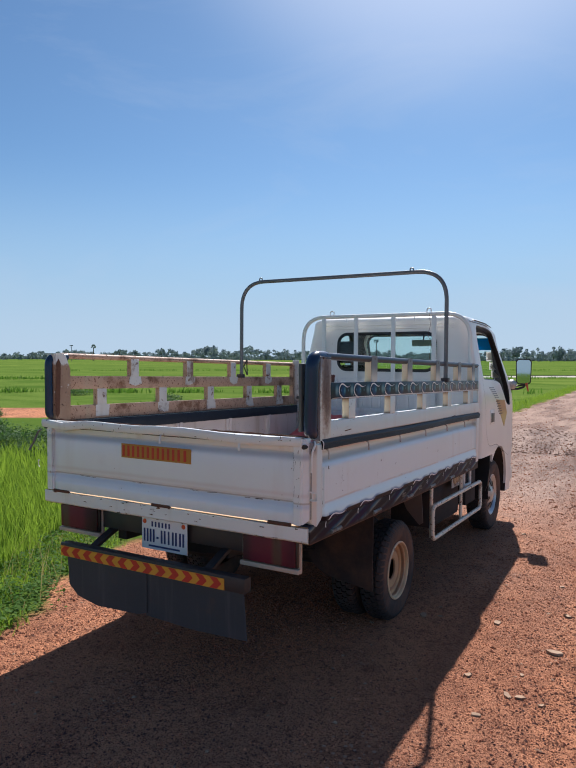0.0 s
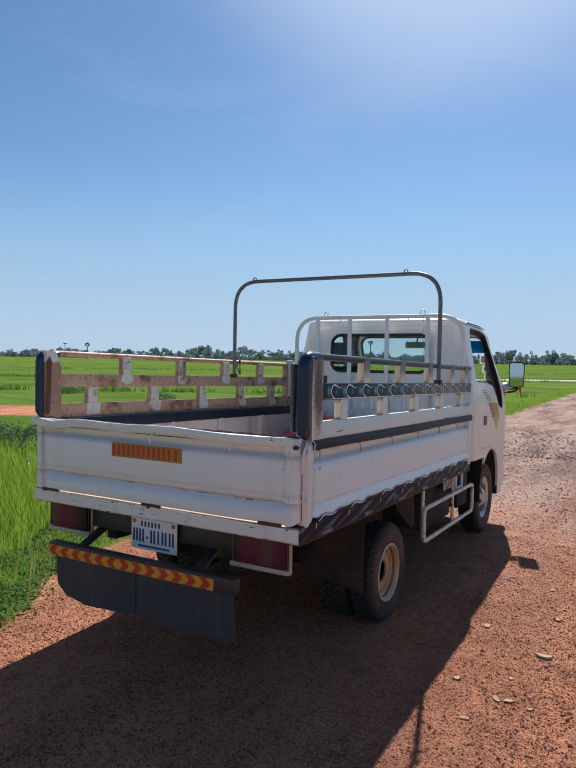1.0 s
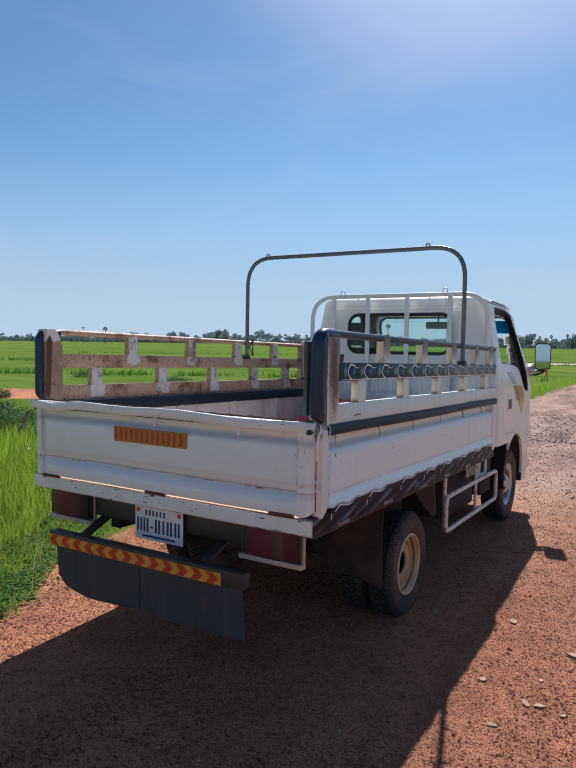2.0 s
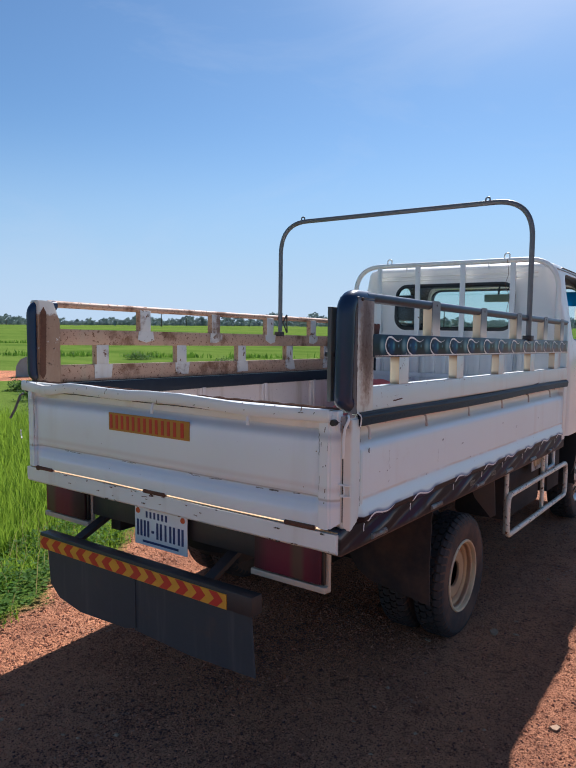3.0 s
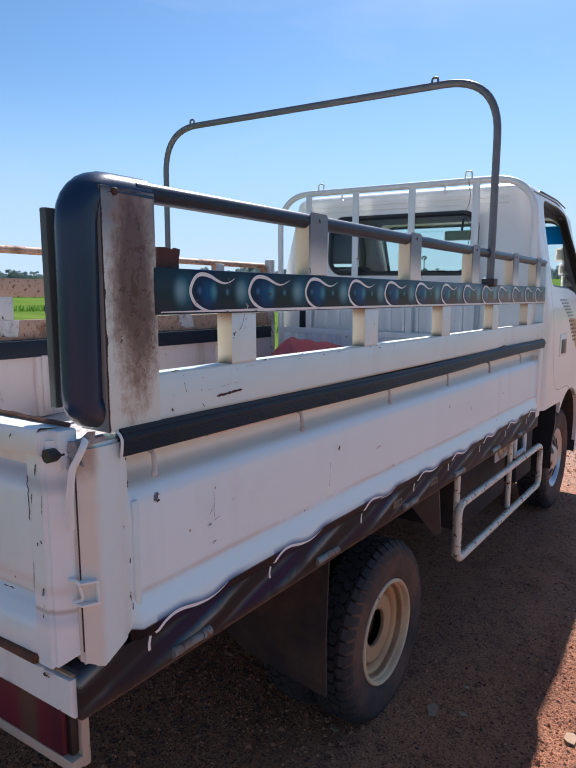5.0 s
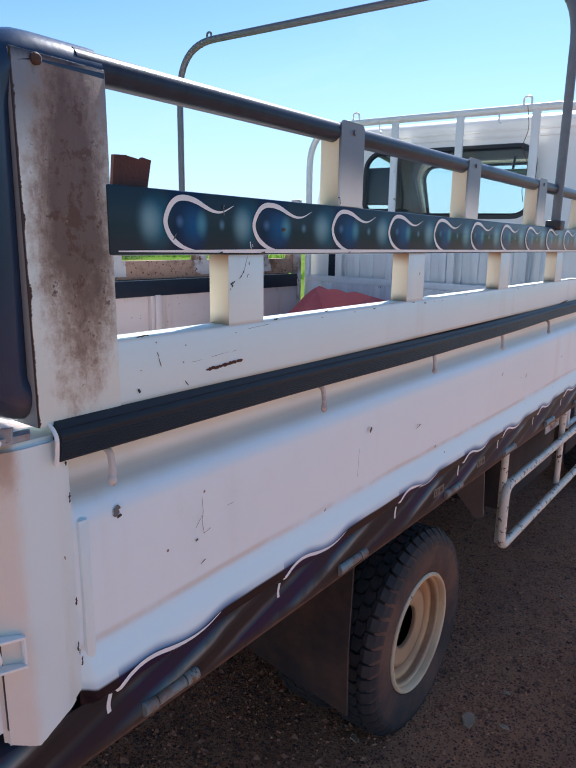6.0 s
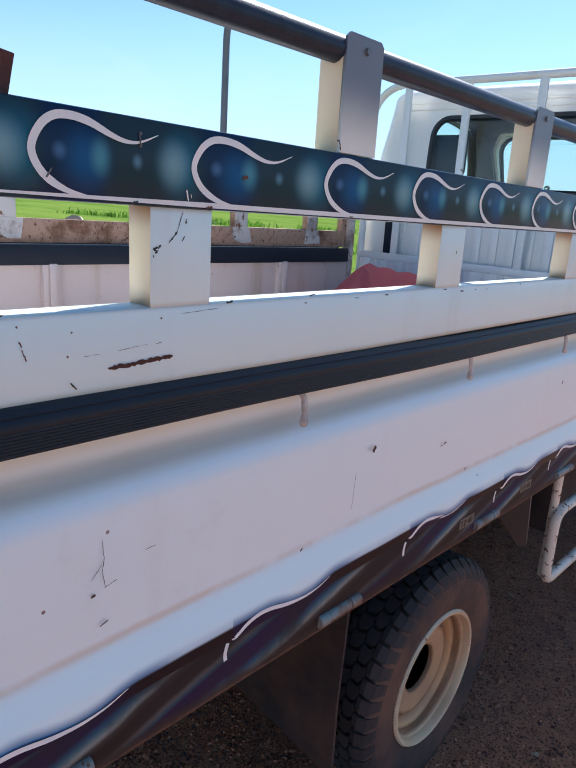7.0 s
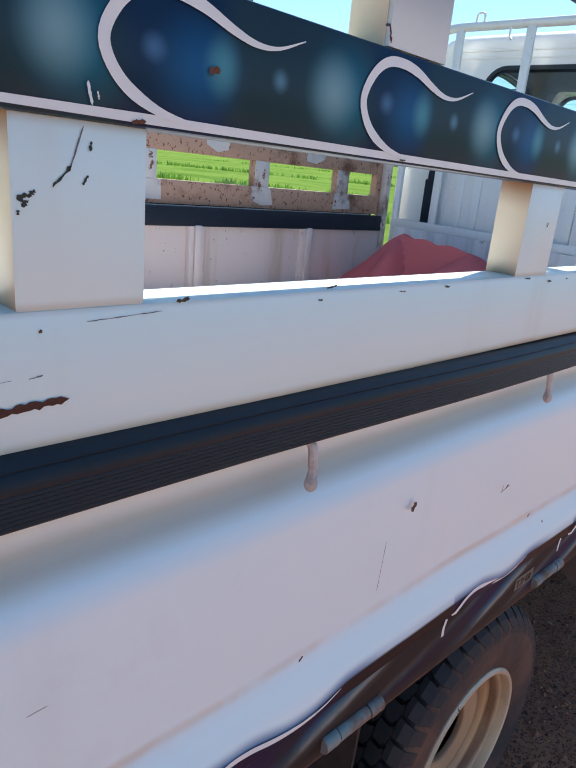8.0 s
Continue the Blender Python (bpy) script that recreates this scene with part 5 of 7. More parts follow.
def front_wheel():
    w = new("front_wheel")
    half = 0.088
    tyre = part("tyre", tread_tyre(0.318, 0.178, half), TYRE_WALL, w, "dusty black tyre", tilt=False)
    part("tread", tread_blocks(0.320, half, 48), TYRE, w, tilt=False, smooth=0)
    bm = bmesh.new()
    lathe(bm, [(0.186, 0.062), (0.188, 0.070), (0.180, 0.074), (0.168, 0.066), (0.155, 0.050), (0.140, 0.048), (0.060, 0.072), (0.045, 0.080), (0.0, 0.082)], 48)
    rim = part("wheel_cover", bm, ALLOY, w, "silver wheel cover with slots", tilt=False)
    for k in range(7):
        bm = bmesh.new()
        slab(bm, [(0.0, -0.010, 0.075), (0.0, 0.010, 0.075), (0.0, 0.030, 0.128), (0.0, 0.020, 0.142), (0.0, -0.020, 0.142), (0.0, -0.030, 0.128)], (0.006, 0, 0))
        bmesh.ops.transform(bm, matrix=pose(0, 0, 0, 360 * k / 7) @ Matrix(((1, 0, -0.30, 0.0915), (0, 1, 0, 0), (0, 0, 1, 0), (0, 0, 0, 1))), verts=bm.verts)
        part("slot", bm, TRIM, w, tilt=False)
    return w


fw = front_wheel()
fw.parent = truck
fw.matrix_basis = pose(0.715, 3.68, 0.318)
copy_thing(fw, pose(-0.715, 3.68, 0.318, 0, 0, 180))

# mud flaps
for sx in (1, -1):
    bm = bmesh.new()
    slab(bm, [(sx * 0.36, 0.86, 0.80), (sx * 0.79, 0.86, 0.80), (sx * 0.785, 0.852, 0.46), (sx * 0.792, 0.845, 0.30), (sx * 0.70, 0.845, 0.315), (sx * 0.50, 0.85, 0.345), (sx * 0.43, 0.853, 0.385), (sx * 0.38, 0.858, 0.45)], (0, 0.006, 0))
    part("mud_flap", bm, MUD_FLAP, truck, "dusty black rubber mud flap")
    bm = bmesh.new()
    slab(bm, [(sx * 0.62, 1.62, 0.80), (sx * 0.80, 1.60, 0.80), (sx * 0.795, 1.66, 0.68), (sx * 0.79, 1.70, 0.52), (sx * 0.76, 1.715, 0.50), (sx * 0.68, 1.69, 0.60)], (0, 0.006, 0))
    part("front_mud_flap", bm, plain("dusty_fender_plastic", (0.15, 0.125, 0.115), 0.6, 0.0, 0.25, 8.0, 0.15, 0.3), truck, "dusty grey fender strip")


# ---- headboard and hoop ----
hb = new("headboard")
hb.parent = truck
tagged(hb, "white tubular headboard frame with bars behind the cab")
bm = bmesh.new()
tube(bm, fillet([(-0.775, 2.905, 0.86), (-0.775, 2.905, 2.012), (0.775, 2.905, 2.012), (0.775, 2.905, 0.86)], 0.22, 10), 0.018, 12)
part("frame_tube", bm, WHITE_WORN, hb)
for x in (-0.56, -0.24, 0.11, 0.47):
    part("bar", boxed(x - 0.019, x + 0.019, 2.892, 2.906, 1.16, 2.005), WHITE_WORN, hb)
part("cross_rail", boxed(-0.77, 0.77, 2.888, 2.915, 1.165, 1.20), WHITE_WORN, hb)
n_ribs = 15
bm = bmesh.new()
wave = []
for k in range(n_ribs * 4 + 1):
    wave.append((0.0 if (k % 4) in (0, 3) else 0.018, -0.77 + 1.54 * k / (n_ribs * 4)))
loopz = [0.86, 1.165]
outer = [[bm.verts.new((x, 2.885 - o, z)) for o, x in wave] for z in loopz]
inner_v = [[bm.verts.new((x, 2.893 - o, z)) for o, x in wave] for z in loopz]
for k in range(len(wave) - 1):
    bm.faces.new((outer[0][k], outer[0][k + 1], outer[1][k + 1], outer[1][k]))
    bm.faces.new((inner_v[0][k + 1], inner_v[0][k], inner_v[1][k], inner_v[1][k + 1]))
    bm.faces.new((outer[1][k], outer[1][k + 1], inner_v[1][k + 1], inner_v[1][k]))
part("ribbed_panel", bm, WHITE_WORN, hb, "ribbed white front wall of the bed", smooth=20)
for x in (-0.478, 0.424):
    bm = bmesh.new()
    tube(bm, fillet([(x - 0.018, 2.905, 2.015), (x - 0.018, 2.905, 2.062), (x + 0.018, 2.905, 2.062), (x + 0.018, 2.905, 2.015)], 0.016, 4), 0.005, 8)
    part("rope_loop", bm, WHITE_WORN, hb)
for x in (-0.33, 0.30):
    bm = bmesh.new()
    tube(bm, fillet([(x, 2.895, 2.0), (x, 2.895, 1.965), (x + 0.012, 2.89, 1.955)], 0.008, 3), 0.0045, 6)
    part("rope_hook", bm, WHITE_WORN, hb)

bm = boxed(-0.648, -0.586, 2.924, 2.950, 1.13, 1.395, bevel=0.008)
tube(bm, fillet([(-0.617, 2.937, 1.39), (-0.617, 2.937, 1.43), (-0.617, 2.97, 1.45)], 0.02, 4), 0.02, 10)
part("air_duct", bm, RUBBER, truck, "black rubber air duct behind the cab")
hoop = new("canopy_hoop")
hoop.parent = truck
tagged(hoop, "dark grey bent steel tube hoop over the load bed")
bm = bmesh.new()
tube(bm, fillet([(-0.812, 1.93, 1.47), (-0.812, 1.935, 2.216), (0.862, 1.935, 2.216), (0.862, 1.93, 1.47)], 0.21, 12), 0.0145, 12)
part("hoop_tube", bm, STEEL, hoop)
for x in (-0.631, 0.612):
    bm = bmesh.new()
    tube(bm, fillet([(x - 0.012, 1.935, 2.225), (x - 0.012, 1.935, 2.246), (x + 0.012, 1.935, 2.246), (x + 0.012, 1.935, 2.225)], 0.01, 3), 0.0045, 8)
    part("rope_loop", bm, STEEL, hoop)
for x, y in ((-0.815, 1.93), (0.862, 1.93)):
    part("socket", boxed(x - 0.024, x + 0.024, y - 0.03, y + 0.02, 1.455, 1.485, bevel=0.003), BLACK, hoop)


# ---- painted flames, chips and scratches ----
rails = [o for o in truck.children if o.name.startswith("side_rail")]
boards = [o for o in truck.children if o.name.startswith("side_board")]


HINGE = painted("sprayed_hinge_paint", (0.21, 0.25, 0.24), 0.12, 0.16, 0.8, 0.5, 50.0)


def board_x(y, u):
    """The outer face of the drop side at this length and height."""
    prof = side_profile()
    for (o0, u0), (o1, u1) in zip(prof, prof[1:]):
        if u1 <= u <= u0:
            return o0 + (o1 - o0) * (u0 - u) / (u0 - u1) + 0.0025 * math.sin(y * 4.1 + 1.0) + 0.0015 * math.sin(y * 11.0)
    return 0.8735


for y, size in zip(FLAMES[:-1], (1.0, 1.0, 1.0, 0.9, 0.85, 0.9, 0.9, 0.9)):
    bm = bmesh.new()
    pts = smooth_line([(0.8626, y, 0.812), (0.8626, y - 0.001, 0.824), (0.8626, y + 0.003, 0.838)], 4)
    ribbon(bm, pts, [0.0062] * len(pts), Vector((0.0004, 0, 0)))
    line = smooth_line([(0, y + a * size, u) for a, u in ((0.003, 0.848), (0.012, 0.854), (0.026, 0.8615), (0.048, 0.8665), (0.072, 0.8655), (0.105, 0.8590), (0.140, 0.8555), (0.170, 0.8585), (0.198, 0.8660))], 5)
    pts = [Vector((board_x(p.y, p.z), p.y, p.z)) for p in line]
    ribbon(bm, pts, [0.0062 * (1.0 if k < 0.6 else 1.0 - 0.85 * (k - 0.6) / 0.4) for k in (j / (len(pts) - 1) for j in range(len(pts)))], Vector((0.0013, 0, 0)))
    part("flame_line", bm, PINSTRIPE, boards[0], "thin white flame line", smooth=0)
for y in (0.200, 0.695, 1.200, 1.64, 2.08, 2.48):
    bm = bmesh.new()
    tube(bm, [(0.862, y, 0.781), (0.862, y + 0.052, 0.781)], 0.0096, 12)
    tube(bm, [(0.862, y + 0.054, 0.781), (0.862, y + 0.078, 0.781)], 0.0106, 12)
    tube(bm, [(0.862, y - 0.024, 0.781), (0.862, y - 0.002, 0.781)], 0.0105, 10)
    part("hinge_barrel", bm, HINGE, rails[0], "worn hinge barrel sprayed over in pale grey-green")


marks = [(0.151, 1.080, 0.016, 0.010, 70), (0.155, 1.072, 0.008, 0.004, 20), (0.780, 1.043, 0.012, 0.008, 50), (1.000, 1.002, 0.026, 0.0012, 12), (1.004, 1.004, 0.008, 0.003, 40), (0.992, 1.004, 0.010, 0.001, 70),
         (0.3005, 1.042, 0.020, 0.0005, 94), (0.3005, 1.023, 0.020, 0.0006, 80), (0.2925, 1.016, 0.019, 0.0005, 48), (0.3010, 1.004, 0.020, 0.0005, 100), (0.309, 0.997, 0.016, 0.0005, 15), (0.288, 0.990, 0.006, 0.003, 20), (0.735, 0.985, 0.060, 0.0006, 86), (1.55, 1.04, 0.010, 0.005, 60), (1.78, 1.0, 0.014, 0.004, 75),
         (0.30, 0.952, 0.012, 0.002, 20), (1.10, 0.93, 0.008, 0.004, 40), (0.62, 0.925, 0.007, 0.003, 40), (2.20, 1.01, 0.012, 0.004, 30), (0.36, 1.022, 0.014, 0.0004, 4)]
for i, (y, z, a, b, turn) in enumerate(marks):
    bm = bmesh.new()
    scuff(bm, 0.8612, y, z, a, b, turn, 10 + i)
    part("paint_chip", bm, TRIM if i % 3 else GREY_PLASTIC, boards[0], smooth=0)
DEEP_RUST = plain("dark_rust", (0.075, 0.028, 0.018), 0.9, 0.0, 0.4, 40.0, 0.4)
marks = [(0.345, 1.236, 0.078, 0.0052, 3, DEEP_RUST, 0.55), (0.383, 1.358, 0.015, 0.0024, 48, TRIM, 0.9), (0.391, 1.372, 0.024, 0.0006, 70, GREY_PLASTIC, 0.6), (0.396, 1.357, 0.006, 0.0015, 60, TRIM, 0.8), (0.399, 1.374, 0.005, 0.0016, 80, TRIM, 0.8), (0.3625, 1.347, 0.007, 0.003, 20, TRIM, 0.9), (0.367, 1.349, 0.005, 0.003, 60, TRIM, 0.9), (0.3635, 1.344, 0.005, 0.003, 40, TRIM, 0.9), (0.3595, 1.3395, 0.0025, 0.002, 70, TRIM, 0.8), (0.42, 1.283, 0.05, 0.0004, 3, GREY_PLASTIC, 0.9),
         (0.335, 1.252, 0.034, 0.0004, 5, GREY_PLASTIC, 0.9), (0.29, 1.249, 0.018, 0.0004, 3, GREY_PLASTIC, 0.9), (0.365, 1.2535, 0.008, 0.0006, 8, GREY_PLASTIC, 0.9), (0.225, 1.256, 0.012, 0.0014, -70, RUST, 0.8), (0.222, 1.266, 0.006, 0.0020, -70, RUST, 0.8), (0.19, 1.225, 0.006, 0.004, -50, TRIM, 0.5), (0.27, 1.222, 0.010, 0.0014, -50, TRIM, 0.5),
         (2.12, 1.214, 0.10, 0.005, 3, RUST, 0.5), (0.95, 1.345, 0.006, 0.002, 70, TRIM, 0.5), (0.60, 1.292, 0.012, 0.002, 5, TRIM, 0.7), (0.46, 1.290, 0.010, 0.003, 5, TRIM, 0.7), (0.20, 1.291, 0.020, 0.002, 3, TRIM, 0.7)]
for y, z, a, b, turn, m in ((0.473, 1.4218, 0.008, 0.0045, 12, RUST), (0.396, 1.3990, 0.011, 0.0016, -78, PINSTRIPE), (0.4005, 1.3985, 0.004, 0.0010, -80, PINSTRIPE), (0.341, 1.4440, 0.011, 0.0016, -84, GREY_PLASTIC), (0.3415, 1.4492, 0.004, 0.0026, 0, GREY_PLASTIC),
                            (0.342, 1.4390, 0.004, 0.0028, 80, GREY_PLASTIC), (0.252, 1.408, 0.010, 0.0020, 55, GREY_PLASTIC), (0.336, 1.3895, 0.006, 0.0016, 4, TRIM), (0.424, 1.3890, 0.009, 0.0022, 8, RUST), (0.66, 1.3892, 0.008, 0.0014, 3, TRIM)):
    bm = bmesh.new()
    scuff(bm, 0.8709, y, z, a, b, turn, int(y * 1000), 0.6)
    part("paint_chip", bm, m, right_rail, smooth=0)
marks += [(0.631, 1.472, 0.013, 0.0024, -72, DEEP_RUST, 0.7), (0.627, 1.4765, 0.006, 0.0020, 10, TRIM, 0.7)]
rnd = random.Random(33)
for _ in range(5):
    size = rnd.uniform(0.0012, 0.0026)
    marks.append((0.17 + 0.25 * rnd.random() ** 2, rnd.uniform(1.215, 1.285), size, size * 0.8, rnd.uniform(0, 180), RUST, 0.5))
for k in range(14):
    marks.append((rnd.uniform(0.3, 2.7), rnd.uniform(1.28, 1.288), rnd.uniform(0.004, 0.014), rnd.uniform(0.0012, 0.003), rnd.uniform(-4, 4), TRIM, 0.8))
for i, (y, z, a, b, turn, m, jag) in enumerate(marks):
    bm = bmesh.new()
    scuff(bm, 0.8655 if 1.2905 < z < 1.385 else 0.8668, y, z, a, b, turn, 40 + i, jag)
    part("paint_chip", bm, m, right_guard, smooth=0)


def tail_scuff(x, z, length, width, turn, seed, m, y=-0.0445):
    bm = bmesh.new()
    scuff(bm, 0.0, x, z, length, width, turn, seed, 0.8)
    bmesh.ops.transform(bm, matrix=Matrix(((0, 1, 0, 0), (1, 0, 0, y), (0, 0, 1, 0), (0, 0, 0, 1))), verts=bm.verts)
    part("paint_chip", bm, m, tail, smooth=0)


rnd = random.Random(77)
for i in range(26):
    x = rnd.uniform(-0.77, 0.81)
    tail_scuff(x, rnd.choice((1.197, 1.222, 1.21)) + 0.004 * rnd.random(), rnd.uniform(0.004, 0.016), rnd.uniform(0.002, 0.004), rnd.uniform(0, 90), 200 + i, RUST if i % 3 else TRIM, -0.060)
for i in range(10):
    tail_scuff(rnd.choice((-0.76, 0.80, 0.795, -0.755)) + 0.02 * rnd.random(), rnd.uniform(0.86, 1.18), rnd.uniform(0.004, 0.02), rnd.uniform(0.001, 0.004), rnd.uniform(60, 90), 240 + i, TRIM if i % 2 else RUST, -0.0442)
for i in range(12):
    tail_scuff(rnd.uniform(-0.76, 0.82), rnd.uniform(0.785, 0.822), rnd.uniform(0.006, 0.035), rnd.uniform(0.002, 0.006), rnd.uniform(-10, 10), 260 + i, RUST, -0.0412)
for i in range(26):
    low = i % 2
    tail_scuff(rnd.uniform(-0.77, 0.83), (0.772 if low else 0.829) + rnd.uniform(-0.003, 0.004), rnd.uniform(0.006, 0.03), rnd.uniform(0.003, 0.008), rnd.uniform(-8, 8), 600 + i, TRIM if i % 3 == 0 else RUST, -0.0412 if not low else -0.0385)
# stencilled lettering on the rail
def lettering(text, size, matrix):
    """The built-in font as a mesh."""
    cu = bpy.data.curves.new("lettering", "FONT")
    cu.body, cu.size, cu.extrude, cu.resolution_u = text, size, 0.0004, 2
    ob = new("temp", cu)
    me = bpy.data.meshes.new_from_object(ob.evaluated_get(bpy.context.evaluated_depsgraph_get()))
    bpy.data.objects.remove(ob)
    bpy.data.curves.remove(cu)
    out = bmesh.new()
    out.from_mesh(me)
    bpy.data.meshes.remove(me)
    bmesh.ops.transform(out, matrix=matrix, verts=out.verts)
    return out


STENCIL = plain("stencil_cream_patch", (0.12, 0.108, 0.085), 0.6, 0.0, 0.3, 40.0)
for y in (1.108, 1.395):
    patch = part("stencil_patch", boxed(0.8624, 0.8630, y, y + 0.060, 0.793, 0.815, bevel=0), STENCIL, rails[0], "pale stencilled patch", smooth=0)
    part("stencil_text", lettering("T.P 60", 0.019, pose(0.8634, y + 0.004, 0.797, 90, 0, 90)), TRIM, rails[0], smooth=0)
# bent latch scraps jammed on top of the corner post
bm = bmesh.new()
slab(bm, [(0.846, -0.014, 1.1975), (0.866, -0.010, 1.1985), (0.869, 0.040, 1.1990), (0.850, 0.052, 1.1980)], (0, 0, 0.007))
for x, y, z, a, w in ((0.858, -0.012, 1.190, 20, 0.010), (0.867, -0.004, 1.182, -25, 0.008), (0.863, 0.012, 1.206, 60, 0.009), (0.849, -0.016, 1.168, 10, 0.006)):
    scrap = bmesh.new()
    slab(scrap, [(-w, 0, -0.012), (w * 0.6, 0.002, -0.015), (w, -0.003, 0.004), (w * 0.2, 0.001, 0.016), (-w * 0.8, -0.002, 0.010)], (0.001, 0.003, 0))
    bmesh.ops.transform(scrap, matrix=pose(x, y, z, a * 0.4, a * 0.6, a), verts=scrap.verts)
    me = bpy.data.meshes.new("scrap")
    scrap.to_mesh(me)
    scrap.free()
    bm.from_mesh(me)
    bpy.data.meshes.remove(me)
part("latch_scrap", bm, painted("battered_latch_paint", (0.34, 0.36, 0.38), 0.14, 0.16, 0.8, 0.5, 60.0), truck, "bent and rusty latch scraps")
# bent clip round the rear edge of the corner post
bm = bmesh.new()
for z in (0.985, 0.950):
    slab(bm, [(0.8555, -0.024, z + 0.004), (0.872, -0.020, z + 0.002), (0.8775, 0.010, z - 0.002), (0.8665, 0.012, z - 0.004)], (0, 0.0005, 0.0028))
box(bm, 0.8690, 0.8755, 0.009, 0.0115, 0.946, 0.986, bevel=0.0005)
part("post_clip", bm, WHITE_WORN, boards[0], "chipped white sheet-metal clip")
# dark strip standing in for the shaded gap beside the tailgate, white cap of the rubber strip
part("gap_shade_strip", boxed(0.8537, 0.8577, -0.008, 0.0055, 0.868, 1.19, bevel=0.001), TRIM, truck)
bm = bmesh.new()
tube(bm, smooth_line([(0.850, 0.064, 1.209), (0.868, 0.064, 1.209), (0.879, 0.064, 1.199), (0.879, 0.064, 1.184), (0.876, 0.064, 1.166)], 4), 0.0024, 6)
part("strip_cap", bm, WHITE_WORN, truck)
rnd = random.Random(91)
for y, x, z, a, b, turn in ((0.0, 0.812, 1.165, 0.012, 0.004, 80), (0.0, 0.798, 1.115, 0.016, 0.002, 85), (0.0, 0.806, 1.045, 0.006, 0.004, 80)):
    tail_scuff(x, z, a, b, turn, rnd.randrange(999), TRIM, -0.0437)
for i in range(16):
    # dirt lying in the lower groove
    tail_scuff(rnd.choice((0.70, 0.62, -0.1, 0.3, -0.5)) + rnd.uniform(-0.09, 0.09), 0.938 + rnd.uniform(-0.004, 0.003), rnd.uniform(0.012, 0.05), rnd.uniform(0.002, 0.004), rnd.uniform(-3, 3), 300 + i, GREY_PLASTIC, -0.024)
for z, x, a, b in ((1.11, 0.822, 0.03, 0.0014), (0.99, 0.792, 0.05, 0.001), (0.93, 0.81, 0.006, 0.004), (1.05, 0.815, 0.005, 0.004)):
    tail_scuff(x, z, a, b, 86, rnd.randrange(999), TRIM, -0.0437)
for i in range(6):
    bm = bmesh.new()
    scuff(bm, 0.8677, 0.016 + 0.06 * rnd.random() ** 2, rnd.uniform(0.83, 1.18), rnd.uniform(0.002, 0.007), rnd.uniform(0.0012, 0.0025), rnd.uniform(40, 130), 440 + i, 0.8)
    part("paint_chip", bm, RUST if i % 2 else TRIM, boards[0], smooth=0)
for i in range(7):
    scx = rnd.uniform(0.90, 1.18)
    bm = bmesh.new()
    scuff(bm, 0.8665, 0.084 + rnd.uniform(-0.003, 0.002), scx, rnd.uniform(0.004, 0.014), rnd.uniform(0.002, 0.004), 85, 400 + i, 0.8)
    part("paint_chip", bm, TRIM, boards[0], smooth=0)
# wire hanging from the headboard, rope at the hoop's foot
bm = bmesh.new()
tube(bm, smooth_line([(0.43, 2.888, 2.02), (0.445, 2.880, 1.92), (0.425, 2.882, 1.84), (0.455, 2.880, 1.76), (0.44, 2.882, 1.66), (0.45, 2.88, 1.60)], 5), 0.0016, 5)
part("wire", bm, RUST, hb)
bm = bmesh.new()
tube(bm, smooth_line([(-0.80, 1.95, 1.55), (-0.785, 1.97, 1.60), (-0.80, 1.99, 1.56), (-0.79, 1.98, 1.48), (-0.80, 1.96, 1.53), (-0.82, 1.94, 1.58)], 5), 0.005, 6)
part("rope", bm, BLACK, hoop)


# ---- the cab ----
CAB_R, CAB_F = 2.955, 4.36


def cab_w(z):
    return 0.852 - 0.012 * smooth01((0.9 - z) / 0.5) - 0.135 * smooth01((z - 1.20) / 0.90)


def cab_rear(z):
    return CAB_R + 0.03 * smooth01((z - 1.6) / 0.45)


def cab_front(z):
    return CAB_F - 0.03 * smooth01((0.9 - z) / 0.5) - 0.25 * smooth01((z - 1.18) / 1.0) - 0.03 * max(0.0, z - 1.2)


SHARES = (("back", 0.16), ("rear corner", 0.035), ("side", 0.225), ("front corner", 0.05), ("front", 0.03))


def cab_point(s, z, inset=0.0):
    """A point of the cab's skin: s runs 0..1 round the plan from the middle of the back to the right."""
    w, yr, yf = cab_w(z) - inset, cab_rear(z) + inset, cab_front(z) - inset
    rr, rf = max(0.02, 0.085 - inset * 0.3), max(0.02, 0.15 - inset * 0.3)
    half = s if s <= 0.5 else 1 - s
    sign = 1 if s <= 0.5 else -1
    acc = 0.0
    for kind, share in SHARES:
        if half <= acc + share + 1e-9:
            break
        acc += share
    k = min(1.0, (half - acc) / share)
    if kind == "back":
        x, y = (w - rr) * k, yr
    elif kind == "rear corner":
        x, y = w - rr + rr * math.sin(k * math.pi / 2), yr + rr - rr * math.cos(k * math.pi / 2)
    elif kind == "side":
        x, y = w, yr + rr + (yf - yr - rr - rf) * k
    elif kind == "front corner":
        x, y = w - rf + rf * math.cos(k * math.pi / 2), yf - rf + rf * math.sin(k * math.pi / 2)
    else:
        x, y = (w - rf) * (1 - k), yf
    return Vector((sign * x, y, z))


def round_rect(u0, u1, v0, v1, r, n=6):
    out = []
    for cu, cv, a0 in ((u1 - r, v1 - r, 0), (u0 + r, v1 - r, 90), (u0 + r, v0 + r, 180), (u1 - r, v0 + r, 270)):
        for i in range(n + 1):
            a = radians(a0 + 90 * i / n)
            out.append((cu + r * math.cos(a), cv + r * math.sin(a)))
    return out


